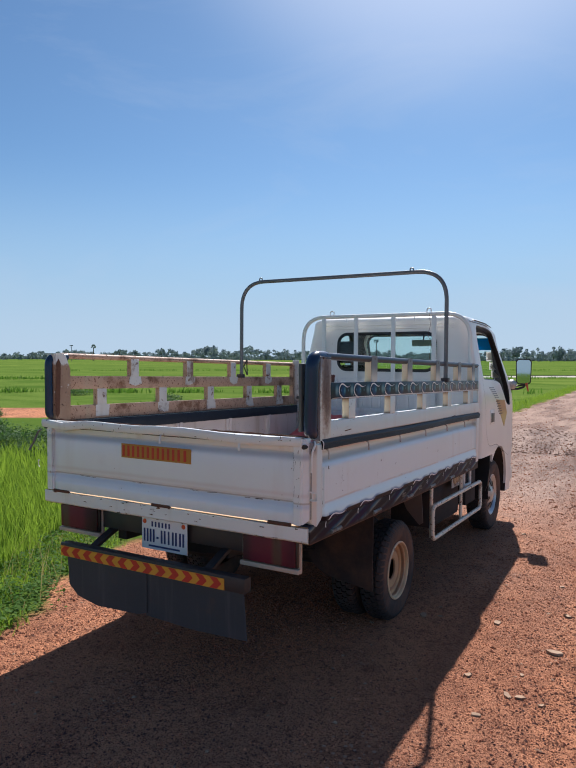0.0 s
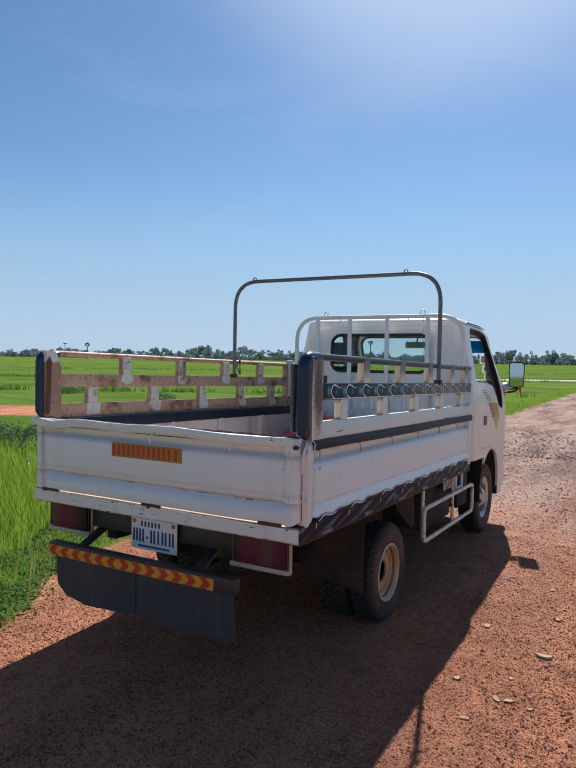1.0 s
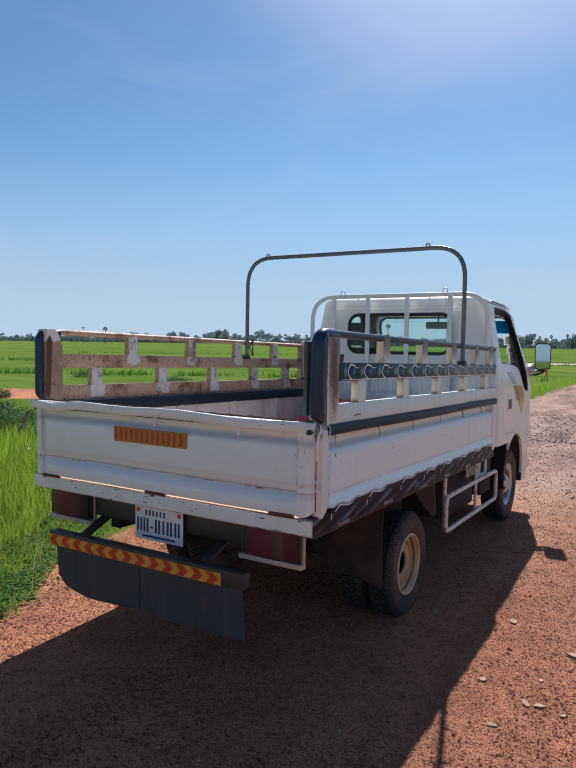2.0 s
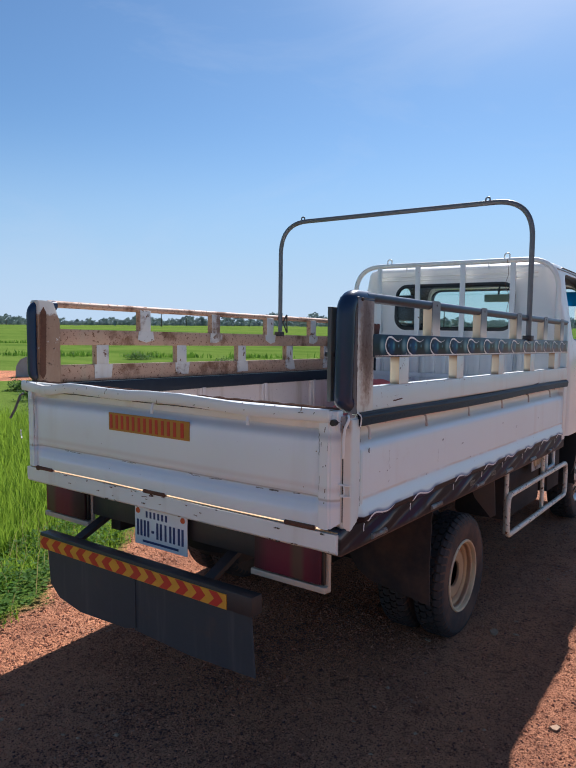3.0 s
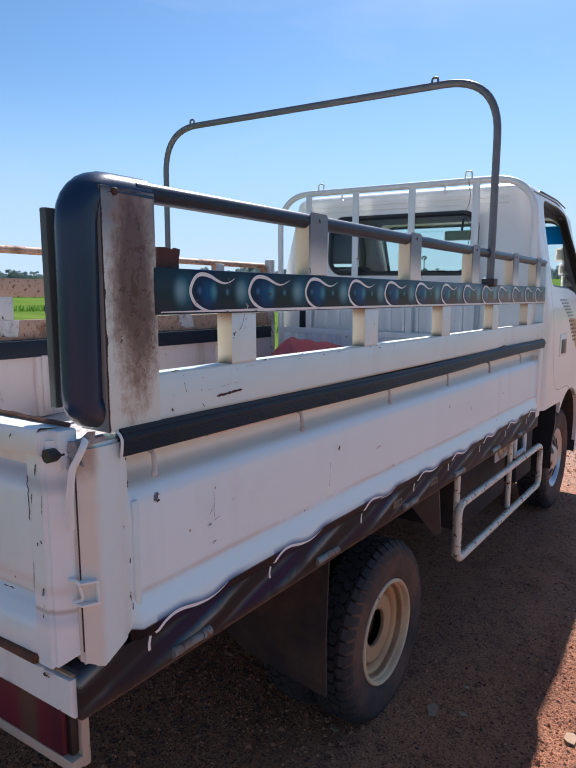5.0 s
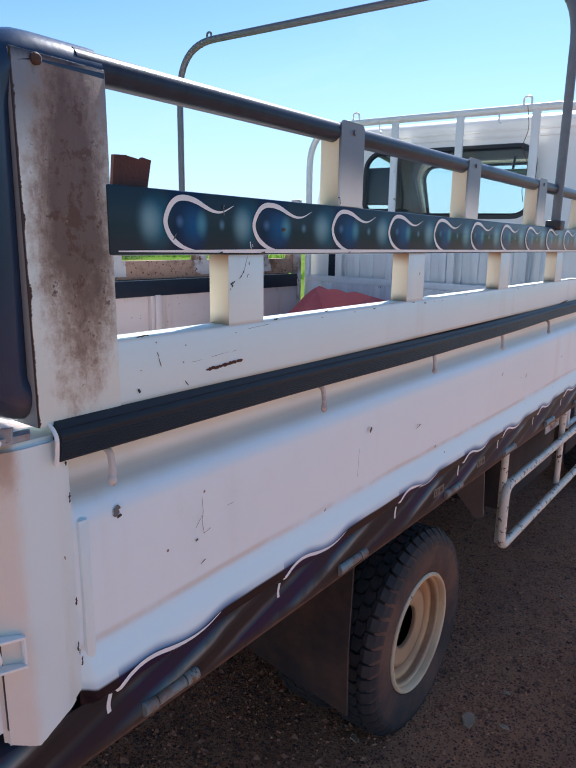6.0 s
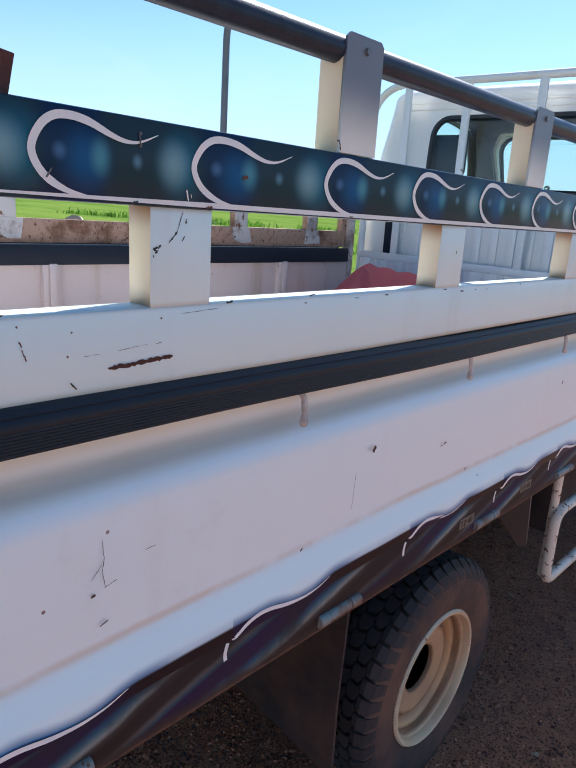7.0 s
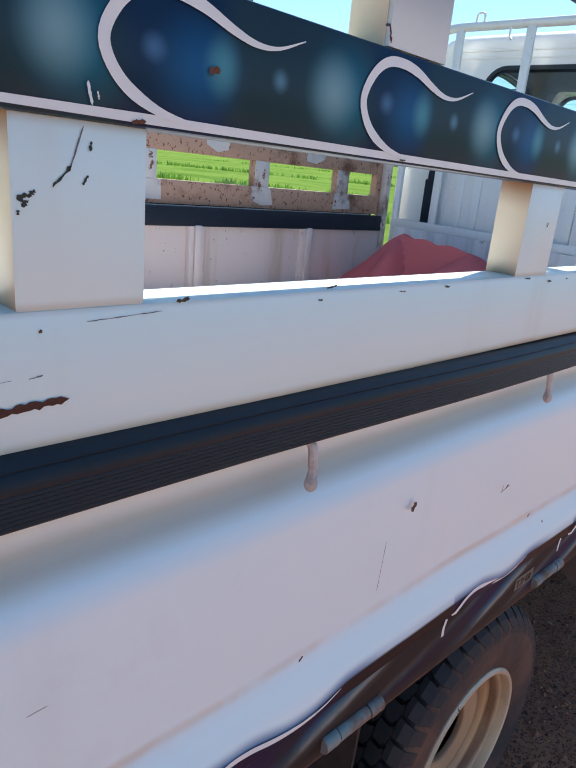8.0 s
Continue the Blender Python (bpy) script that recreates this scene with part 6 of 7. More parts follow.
def rounded(poly, r, n=5):
    pts = [Vector((a, b, 0)) for a, b in poly]
    out = []
    for a, b, c in zip(pts[-1:] + pts[:-1], pts, pts[1:] + pts[:1]):
        u, v = (a - b).normalized(), (c - b).normalized()
        reach = min(r, (a - b).length * 0.45, (c - b).length * 0.45)
        for i in range(n + 1):
            k = i / n
            p = (b + u * reach) * (1 - k) ** 2 + b * 2 * k * (1 - k) + (b + v * reach) * k * k
            out.append((p.x, p.y))
    return out


def dense(loop, step=0.03):
    """More points along a closed outline, so that it follows the curved skin."""
    out = []
    for (a, b), (c, d) in zip(loop, loop[1:] + loop[:1]):
        n = max(1, int(math.hypot(c - a, d - b) / step))
        out += [(a + (c - a) * i / n, b + (d - b) * i / n) for i in range(n)]
    return out


def grown(loop, by):
    """The outline pushed outwards from its middle."""
    mu = sum(p[0] for p in loop) / len(loop)
    mv = sum(p[1] for p in loop) / len(loop)
    return [(u + by * (u - mu) / math.hypot(u - mu, v - mv), v + by * (v - mv) / math.hypot(u - mu, v - mv)) for u, v in loop]


REAR_WIN = round_rect(-0.445, 0.462, 1.535, 1.862, 0.085)
WINDSCREEN = round_rect(-0.66, 0.66, 1.26, 1.915, 0.10)
DOOR_WIN = rounded([(3.155, 1.472), (3.55, 1.462), (3.76, 1.435), (3.86, 1.33), (3.95, 1.24), (4.10, 1.215), (4.095, 1.36), (3.955, 1.70), (3.81, 1.905), (3.60, 1.935), (3.235, 1.938)], 0.05)
DOOR = rounded([(3.115, 1.45), (3.135, 1.15), (3.165, 1.02), (3.245, 0.905), (3.33, 0.893), (3.55, 0.895), (4.06, 0.74), (4.15, 0.76), (4.205, 1.19), (4.195, 1.36), (4.05, 1.72), (3.90, 1.945), (3.60, 1.975), (3.16, 1.978)], 0.05)
ARCH_Y, ARCH_Z, ARCH_R = 3.66, 0.52, 0.345


def blank_cab(outside=0.0, inside=0.022):
    """The closed skin of the cab with an inner skin, before anything is cut out of it."""
    cols = []
    for a, b, n in ((0.0, 0.16, 16), (0.16, 0.195, 7), (0.195, 0.42, 26), (0.42, 0.47, 9), (0.47, 0.5, 12)):
        cols += [a + (b - a) * i / n for i in range(n)]
    cols.append(0.5)
    cols += [1 - c for c in reversed(cols[1:-1])]
    roof = ((1.965, 0.004), (1.985, 0.016), (2.000, 0.040), (2.012, 0.085), (2.022, 0.17), (2.030, 0.30), (2.034, 0.45))
    bm = bmesh.new()
    skins = []
    for thick in (outside, inside):
        rings = []
        for j in range(32):
            z = 0.40 + 1.55 * j / 31
            ring = [cab_point(s, z, thick) for s in cols]
            for p in ring:
                p.z -= 0.075 * smooth01((p.y - 3.35) / 0.75) ** 2 * smooth01((z - 1.3) / 0.65)
            rings.append(ring)
        for z, inset in roof:
            ring = [cab_point(s, 1.95, inset + thick) for s in cols]
            for p in ring:
                p.z = z - thick - 0.075 * smooth01((p.y - 3.35) / 0.75) ** 2
            rings.append(ring)
        rows = [[bm.verts.new(p) for p in ring] for ring in rings]
        n = len(cols)
        for a, b in zip(rows, rows[1:]):
            for i in range(n):
                q = (a[i], a[(i + 1) % n], b[(i + 1) % n], b[i])
                bm.faces.new(q if thick == outside else q[::-1])
        bm.faces.new(rows[-1] if thick == outside else rows[-1][::-1])
        skins.append(rows)
    n = len(cols)
    for i in range(n):
        bm.faces.new((skins[0][0][(i + 1) % n], skins[0][0][i], skins[1][0][i], skins[1][0][(i + 1) % n]))
    bmesh.ops.recalc_face_normals(bm, faces=bm.faces)
    return bm


def temp(bm):
    me = bpy.data.meshes.new("temp")
    bmesh.ops.recalc_face_normals(bm, faces=bm.faces)
    bm.to_mesh(me)
    bm.free()
    return new("temp", me)


def carved(bm, cuts):
    """Cuts (or keeps) prisms one after the other and returns the result."""
    ob = temp(bm)
    tools = []
    for how, tool_bm in cuts:
        tool = temp(tool_bm)
        tools.append(tool)
        m = ob.modifiers.new("cut", "BOOLEAN")
        m.operation, m.object, m.solver = how, tool, "EXACT"
    me = bpy.data.meshes.new_from_object(ob.evaluated_get(bpy.context.evaluated_depsgraph_get()))
    out = bmesh.new()
    out.from_mesh(me)
    for o in (ob, *tools):
        old = o.data
        bpy.data.objects.remove(o)
        bpy.data.meshes.remove(old)
    bpy.data.meshes.remove(me)
    return out


def side_prism(loop, sx):
    x0, x1 = (0.30, 1.2) if sx > 0 else (-1.2, -0.30)
    return slab(bmesh.new(), [(x0, a, b) for a, b in loop], (x1 - x0, 0, 0))


def end_prism(loop, y0, y1):
    return slab(bmesh.new(), [(a, y0, b) for a, b in loop], (0, y1 - y0, 0))


def arch_prism():
    loop = [(ARCH_Y + ARCH_R * math.cos(radians(a)), ARCH_Z + ARCH_R * math.sin(radians(a))) for a in range(0, 181, 6)] + [(ARCH_Y - ARCH_R, 0.2), (ARCH_Y + ARCH_R, 0.2)]
    return slab(bmesh.new(), [(-1.2, a, b) for a, b in loop], (2.4, 0, 0))


def below_prism():
    return boxed(-1.2, 1.2, 2.5, 3.40, 0.2, 0.815, bevel=0)


cab = part("cab_body", carved(blank_cab(), [("DIFFERENCE", end_prism(REAR_WIN, 2.8, 3.2)), ("DIFFERENCE", end_prism(WINDSCREEN, 3.75, 4.6)), ("DIFFERENCE", arch_prism()), ("DIFFERENCE", below_prism()),
                                            ("DIFFERENCE", side_prism(grown(DOOR, 0.004), 1)), ("DIFFERENCE", side_prism(grown(DOOR, 0.004), -1))]), WHITE, truck, "white rounded cab shell", smooth=30)
for sx in (1, -1):
    door = part("door", carved(blank_cab(), [("INTERSECT", side_prism(DOOR, sx)), ("DIFFERENCE", side_prism(DOOR_WIN, sx)), ("DIFFERENCE", arch_prism())]), WHITE, truck, "white cab door with a faded yellow decal" if sx > 0 else "white cab door", smooth=30)
    if sx > 0:
        right_door = door
    else:
        pane = part("window_pane", carved(blank_cab(), [("INTERSECT", side_prism(grown(DOOR_WIN, -0.004), sx))]), GLASS, door)
        pane.visible_shadow = False
    bm = bmesh.new()
    tube(bm, [(sx * (cab_w(z) - 0.010), y, z) for y, z in dense(DOOR_WIN)], 0.010, 6, closed=True)
    part("window_seal", bm, TRIM, door)
    bm = bmesh.new()
    rings = [[bm.verts.new((sx * (cab_w(z) - d), y, z)) for y, z in loop] for d, loop in ((0.004, dense(DOOR_WIN)), (0.045, dense(DOOR_WIN)))]
    for d in (0.045, 0.004):
        rings.append([bm.verts.new((sx * (cab_w(z) - d), y, z)) for y, z in [(a + (ma - a) * 0.02, b + (mb - b) * 0.02) for (a, b), (ma, mb) in ((p, (3.70, 1.62)) for p in dense(DOOR_WIN))]])
    for ra, rb in zip(rings, rings[1:] + rings[:1]):
        for i in range(len(ra)):
            bm.faces.new((ra[i], ra[(i + 1) % len(ra)], rb[(i + 1) % len(ra)], rb[i]))
    part("window_channel", bm, TRIM, door, "black window channel")
    bm = bmesh.new()
    seam = dense(grown(DOOR, 0.002))
    last_i = max(i for i, (y, z) in enumerate(seam) if y > 3.85 and z > 1.25)
    first_i = min(i for i, (y, z) in enumerate(seam) if y > 3.85 and z > 1.25)
    tube(bm, [(sx * (cab_w(z) - 0.0045), y, z) for y, z in seam[last_i + 1:] + seam[:first_i]], 0.004, 6)
    part("door_gap", bm, TRIM, door)
    bm = bmesh.new()
    box(bm, *sorted((sx * 0.842, sx * 0.8575)), 3.285, 3.455, 1.082, 1.208, bevel=0.006)
    handle = part("door_handle", bm, WHITE, door)
    part("handle_recess", boxed(*sorted((sx * 0.852, sx * 0.8585)), 3.31, 3.43, 1.098, 1.178, bevel=0.001), TRIM, door, "black recessed handle")
for loop, nm, y0, y1, yy in ((REAR_WIN, "rear_window", 2.8, 3.2, lambda z: cab_rear(z) + 0.008), (WINDSCREEN, "windscreen", 3.75, 4.6, lambda z: cab_front(z) - 0.008)):
    pane = part(nm, carved(blank_cab(), [("INTERSECT", end_prism(grown(loop, -0.003), y0, y1))]), GLASS, truck, "clear cab window in a black rubber seal")
    pane.visible_shadow = False
    bm = bmesh.new()
    tube(bm, [(a, yy(b), b) for a, b in dense(loop)], 0.016, 6, closed=True)
    part("seal", bm, TRIM, pane)

# roof gutters, wheel arches, bumper
for sx in (1, -1):
    bm = bmesh.new()
    tube(bm, [(sx * (cab_w(1.95) - 0.001), y, 1.958 - 0.075 * smooth01((y - 3.35) / 0.75) ** 2) for y in [3.05 + 0.05 * i for i in range(13)]], 0.0035, 6)
    part("roof_gutter", bm, GREY_PLASTIC, cab)
    bm = bmesh.new()
    last = None
    for a in range(-20, 201, 8):
        p = (ARCH_Y + (ARCH_R + 0.004) * math.cos(radians(a)), ARCH_Z + (ARCH_R + 0.004) * math.sin(radians(a)))
        pair = [bm.verts.new((sx * 0.838, *p)), bm.verts.new((sx * 0.45, *p))]
        if last:
            bm.faces.new((last[0], pair[0], pair[1], last[1]))
        last = pair
    part("wheel_arch", bm, DARK, truck)
    bm = bmesh.new()
    slab(bm, [(sx * 0.64, 3.335, 0.86), (sx * 0.845, 3.325, 0.86), (sx * 0.85, 3.31, 0.70), (sx * 0.84, 3.28, 0.56), (sx * 0.82, 3.275, 0.50), (sx * 0.66, 3.28, 0.50)], (0, 0.012, 0))
    part("arch_flap", bm, TRIM, truck, "black rubber flap behind the front wheel")
part("front_bumper", boxed(-0.83, 0.83, 4.24, 4.40, 0.44, 0.62, bevel=0.05), WHITE, truck)
part("cab_floor", boxed(-0.827, 0.827, 2.99, 4.20, 0.84, 0.88), DARK, truck)

# inside the cab
LINING = plain("grey_cab_lining", (0.085, 0.085, 0.095), 0.7, 0.0, 0.25, 8.0)
part("cab_lining", carved(blank_cab(0.025, 0.047), [("DIFFERENCE", end_prism(grown(REAR_WIN, 0.012), 2.8, 3.2)), ("DIFFERENCE", end_prism(grown(WINDSCREEN, 0.012), 3.75, 4.6)), ("DIFFERENCE", side_prism(grown(DOOR_WIN, 0.012), 1)), ("DIFFERENCE", side_prism(grown(DOOR_WIN, 0.012), -1)),
                                                   ("DIFFERENCE", boxed(-1.2, 1.2, 2.5, 4.8, 0.2, 0.93, bevel=0))]), LINING, truck, "dark grey cab lining", smooth=30)
for x, w, top in ((0.40, 0.24, 1.50), (-0.03, 0.17, 1.46), (-0.43, 0.22, 1.58)):
    s = new("cab_seat")
    s.parent = truck
    part("seat_cushion", boxed(x - w, x + w, 3.10, 3.60, 1.0, 1.16, bevel=0.04), SEAT, s)
    part("seat_back", boxed(x - w, x + w, 3.03, 3.15, 1.14, top, bevel=0.05), SEAT, s)
    if x < -0.2:
        part("headrest", boxed(x - 0.11, x + 0.11, 3.05, 3.13, 1.60, 1.80, bevel=0.035), SEAT, s, "dark blue-black headrest")
part("dashboard", boxed(-0.78, 0.78, 3.92, 4.20, 1.0, 1.27, bevel=0.05), GREY_PLASTIC, truck)
bm = bmesh.new()
tube(bm, [Vector((-0.40, 3.80, 1.28)) + pose(0, 0, 0, 50) @ Vector((0.19 * math.cos(a), 0.19 * math.sin(a), 0)) for a in (2 * math.pi * k / 28 for k in range(28))], 0.013, 8, closed=True)
part("steering_wheel", bm, TRIM, truck)
# the green light on the mirror is put into its colour
im = part("inside_mirror", boxed(-0.065, 0.175, 3.86, 3.885, 1.785, 1.85, bevel=0.012), plain("green_lit_mirror", (0.42, 0.50, 0.33), 0.4), truck, "pale inside mirror")
bm = bmesh.new()
tube(bm, [(0.055, 3.875, 1.85), (0.055, 3.90, 1.93)], 0.008, 6)
part("mirror_stem", bm, TRIM, im)

# pressed ribs on the back of the cab
for k in range(14):
    x = -0.56 + 0.086 * k
    part("pressed_rib", boxed(x - 0.022, x + 0.022, 2.946, 2.962, 1.02, 1.46, bevel=0.007), WHITE, cab)
for z in (1.905, 1.935):
    part("pressed_crease", boxed(-0.62, 0.62, cab_rear(z) - 0.004, cab_rear(z) + 0.01, z - 0.006, z + 0.006, bevel=0.004), WHITE, cab)
# permits on the windscreen, blue sun strip
for z0, z1, x0, x1 in ((1.485, 1.556, 0.645, 0.755), (1.562, 1.634, 0.63, 0.74), (1.645, 1.738, 0.61, 0.715)):
    yy = cab_front((z0 + z1) / 2) - 0.075
    note = part("permit", boxed(x0, x1, yy, yy + 0.002, z0, z1, bevel=0), PAPER, truck, "paper permit stuck inside the windscreen", smooth=0)
    part("permit_print", boxed(x0 + 0.012, x1 - 0.012, yy - 0.0015, yy - 0.0005, z0 + 0.012, z1 - 0.012, bevel=0), PRINT, note, smooth=0)
part("sun_strip", boxed(0.28, 0.705, 3.955, 3.960, 1.748, 1.862, bevel=0), BLUE_CLOTH, truck, "bright blue sun strip", smooth=0)
# decal on the right door
VINYL = Nodes("faded_yellow_vinyl", 0.4)
VINYL = VINYL.done(VINYL.mix(VINYL.step(VINYL.axis(2), 1.02, 1.12), (0.62, 0.47, 0.13), (0.50, 0.25, 0.08)))


def decal(loop):
    """A flat vinyl shape on the right door's skin."""
    bm = bmesh.new()
    front = [bm.verts.new((cab_w(z) + 0.0032, y, z)) for y, z in loop]
    back = [bm.verts.new((cab_w(z) + 0.0004, y, z)) for y, z in loop]
    bm.faces.new(front)
    for i in range(len(loop)):
        j = (i + 1) % len(loop)
        bm.faces.new((front[i], back[i], back[j], front[j]))
    return bm


FADED = plain("faded_grey_vinyl", (0.26, 0.26, 0.26), 0.5)
part("yellow_decal", decal([(3.53, 1.292), (3.862, 1.279), (3.955, 1.155), (3.841, 1.035), (3.70, 1.145)]), VINYL, right_door, "faded orange and yellow arrow decal", smooth=0)
for k in range(6):
    z = 1.395 - 0.018 * k
    a = 3.30 + (1.40 - z) * 1.9
    part("decal_stripe", decal([(a, z), (a + 0.17 - 0.006 * k, z), (a + 0.17 - 0.006 * k, z + 0.008), (a, z + 0.008)]), FADED, right_door, smooth=0)
BROWN = plain("brown_vinyl", (0.16, 0.09, 0.05), 0.5)
for k in range(6):
    z = 1.272 - 0.023 * k
    a = 3.50 + (1.28 - z) * 1.05
    part("decal_bar", decal([(a, z), (a + 0.13, z), (a + 0.13, z + 0.009), (a, z + 0.009)]), BROWN, right_door, smooth=0)

# door mirrors
for sx in (1, -1):
    mir = new("door_mirror")
    mir.parent = truck
    tagged(mir, "black framed door mirror on a tube arm")
    bm = bmesh.new()
    tube(bm, fillet([(sx * 0.80, 4.20, 1.375), (sx * 0.88, 4.30, 1.375), (sx * 0.945, 4.315, 1.40), (sx * 0.945, 4.315, 1.44)], 0.03, 4), 0.011, 8)
    tube(bm, fillet([(sx * 0.80, 4.20, 1.405), (sx * 0.87, 4.31, 1.405), (sx * 0.945, 4.318, 1.42)], 0.03, 4), 0.009, 8)
    part("mirror_arm", bm, TRIM, mir)
    swing = Matrix.Translation((sx * 0.937, 4.30, 1.548)) @ pose(0, 0, 0, -0.6, 0, sx * 9)
    bm = bmesh.new()
    slab(bm, [(a * (0.93 + 0.04 * b / 0.13), 0.0, b) for a, b in round_rect(-0.077, 0.077, -0.125, 0.125, 0.032)], (0, 0.05, 0))
    bmesh.ops.bevel(bm, geom=[e for e in bm.edges if all(v.co.y > 0.04 for v in e.verts)], offset=0.02, segments=3, affect="EDGES")
    bmesh.ops.transform(bm, matrix=swing, verts=bm.verts)
    hull = part("mirror_housing", bm, TRIM, mir)
    bm = bmesh.new()
    slab(bm, [(a * (0.93 + 0.04 * b / 0.13), -0.003, b) for a, b in round_rect(-0.068, 0.068, -0.115, 0.115, 0.028)], (0, 0.002, 0))
    bmesh.ops.transform(bm, matrix=swing, verts=bm.verts)
    part("mirror_face", bm, MIRROR, mir, "glass mirror reflecting the road")
    bm = bmesh.new()
    lathe(bm, [(0.0, -0.045), (0.03, -0.04), (0.045, -0.02), (0.05, 0.0), (0.0, 0.0)], 20, Matrix.Translation((sx * 0.835, 4.25, 1.42)) @ pose(0, 0, 0, 0, 0, 90))
    part("chrome_dome", bm, ALLOY, mir)
    bm = bmesh.new()
    tube(bm, [(sx * 0.965, 4.30, 1.435), (sx * 0.975, 4.29, 1.40), (sx * 0.985, 4.285, 1.355)], 0.014, 6, r2=0.006)
    part("orange_ribbon", bm, ORANGE, mir)


# ---- plants, stones, distance ----
def stuff(name, verts, faces, material, label, category, smooth=False):
    me = bpy.data.meshes.new(name)
    me.from_pydata([tuple(v) for v in verts], [], faces)
    me.materials.append(material)
    if smooth:
        me.shade_smooth()
    return tagged(new(name, me), label, category, kind="stuff")


def blades(spots, rng, h0, h1, w0, w1, lean):
    """Bent grass blades: two quads and a tip each."""
    verts, faces = [], []
    for x, y, z, scale in spots:
        h = rng.uniform(h0, h1) * scale
        wd = rng.uniform(w0, w1) * (0.6 + 0.4 * scale)
        a = rng.uniform(0, 2 * math.pi)
        b = rng.uniform(0, 2 * math.pi)
        bend = rng.uniform(0.1, lean) * h
        cx, cy = math.cos(a) * wd, math.sin(a) * wd
        dx, dy = math.cos(b) * bend, math.sin(b) * bend
        n = len(verts)
        verts += [(x - cx, y - cy, z - 0.02), (x + cx, y + cy, z - 0.02), (x - cx * 0.8 + dx * 0.35, y - cy * 0.8 + dy * 0.35, z + h * 0.6), (x + cx * 0.8 + dx * 0.35, y + cy * 0.8 + dy * 0.35, z + h * 0.6), (x + dx, y + dy, z + h)]
        faces += [(n, n + 1, n + 3, n + 2), (n + 2, n + 3, n + 4)]
    return verts, faces


rng = random.Random(5)
# tall rice beside the road
spots = []
while len(spots) < 52000:
    y = rng.uniform(-3.2, 9.5) if rng.random() < 0.75 else rng.uniform(-1.5, 4.0)
    e = road_edge(y)
    x = e - 0.75 - rng.random() ** 1.5 * 11.0
    if noise.noise(Vector((x * 0.8, y * 0.8, 0))) < -0.42:
        continue
    if x < -8.6 + 0.2 * y and y > 4.5:
        continue
    grow = smooth01((e - 0.55 - x) / 1.3)
    spots.append((x, y, height(x, y), 0.45 + 0.55 * grow))
stuff("rice_plants", *blades(spots, rng, 0.24, 0.46, 0.003, 0.007, 0.45), BLADE, "tall bright green rice beside the road", "rice")
# short verge grass
spots = []
while len(spots) < 30000:
    y = rng.uniform(-2.0, 8.0) if rng.random() < 0.8 else rng.uniform(8.0, 40.0)
    e = road_edge(y)
    x = e - 0.02 + abs(rng.gauss(0, 0.5)) * -1.0 + rng.gauss(0, 0.06)
    if noise.noise(Vector((x * 1.7, y * 1.7, 3.0))) < -0.15 and x > e - 0.3:
        continue
    far = 1.0 + max(0.0, y - 6) * 0.05
    spots.append((x, y, height(x, y), rng.uniform(0.5, 1.0) * min(far, 1.8)))
stuff("verge_grass", *blades(spots, rng, 0.03, 0.13, 0.002, 0.005, 0.9), BLADE, "short green grass creeping over the road's edge", "grass")
# broad-leaved weeds
verts, faces = [], []


def leaf(x, y, z, size, a, tilt):
    n = len(verts)
    d = Vector((math.cos(a) * math.cos(tilt), math.sin(a) * math.cos(tilt), math.sin(tilt)))
    s = Vector((-math.sin(a), math.cos(a), 0))
    p = Vector((x, y, z))
    verts.extend([p, p + d * size * 0.5 + s * size * 0.32, p + d * size, p + d * size * 0.5 - s * size * 0.32])
    faces.append((n, n + 1, n + 2, n + 3))


for _ in range(420):
    y = rng.uniform(-1.2, 3.2)
    x = road_edge(y) - rng.uniform(-0.02, 0.75)
    z = height(x, y)
    for _ in range(rng.randint(10, 26)):
        leaf(x + rng.gauss(0, 0.05), y + rng.gauss(0, 0.05), z + rng.uniform(0.01, 0.10), rng.uniform(0.015, 0.04), rng.uniform(0, 6.3), rng.uniform(-0.2, 0.7))
stuff("verge_weeds", list(verts), list(faces), WEED, "low broad-leaved weeds along the verge", "weeds")
verts.clear(), faces.clear()
bushes = [(-8.6, 5.9, 0.75), (-9.8, 6.5, 0.7), (-7.4, 5.4, 0.55), (-10.9, 7.0, 0.6), (-9.2, 7.2, 0.6), (-12.0, 7.6, 0.5), (-15.6, 10.2, 0.5), (-13.5, 16.0, 0.6), (-16.0, 19.0, 0.6), (-10.5, 13.6, 0.6), (-8.0, 14.5, 0.5), (-22.0, 19.5, 0.7), (-13.2, 8.0, 0.5)]
for bx, by, r in bushes:
    bz = height(bx, by)
    for _ in range(1500):
        v = Vector((rng.gauss(0, 1), rng.gauss(0, 1), abs(rng.gauss(0, 1)))).normalized() * r * rng.uniform(0.5, 1.0)
        lump = 0.75 + 0.45 * noise.noise(v * 3.0 + Vector((bx, by, 0)))
        leaf(bx + v.x * 1.5 * lump, by + v.y * 1.3 * lump, bz + v.z * 0.75 * lump, rng.uniform(0.035, 0.08), rng.uniform(0, 6.3), rng.uniform(-0.6, 0.9))
stuff("roadside_bushes", list(verts), list(faces), BUSH, "dark green leafy bushes beside the side track", "bushes")
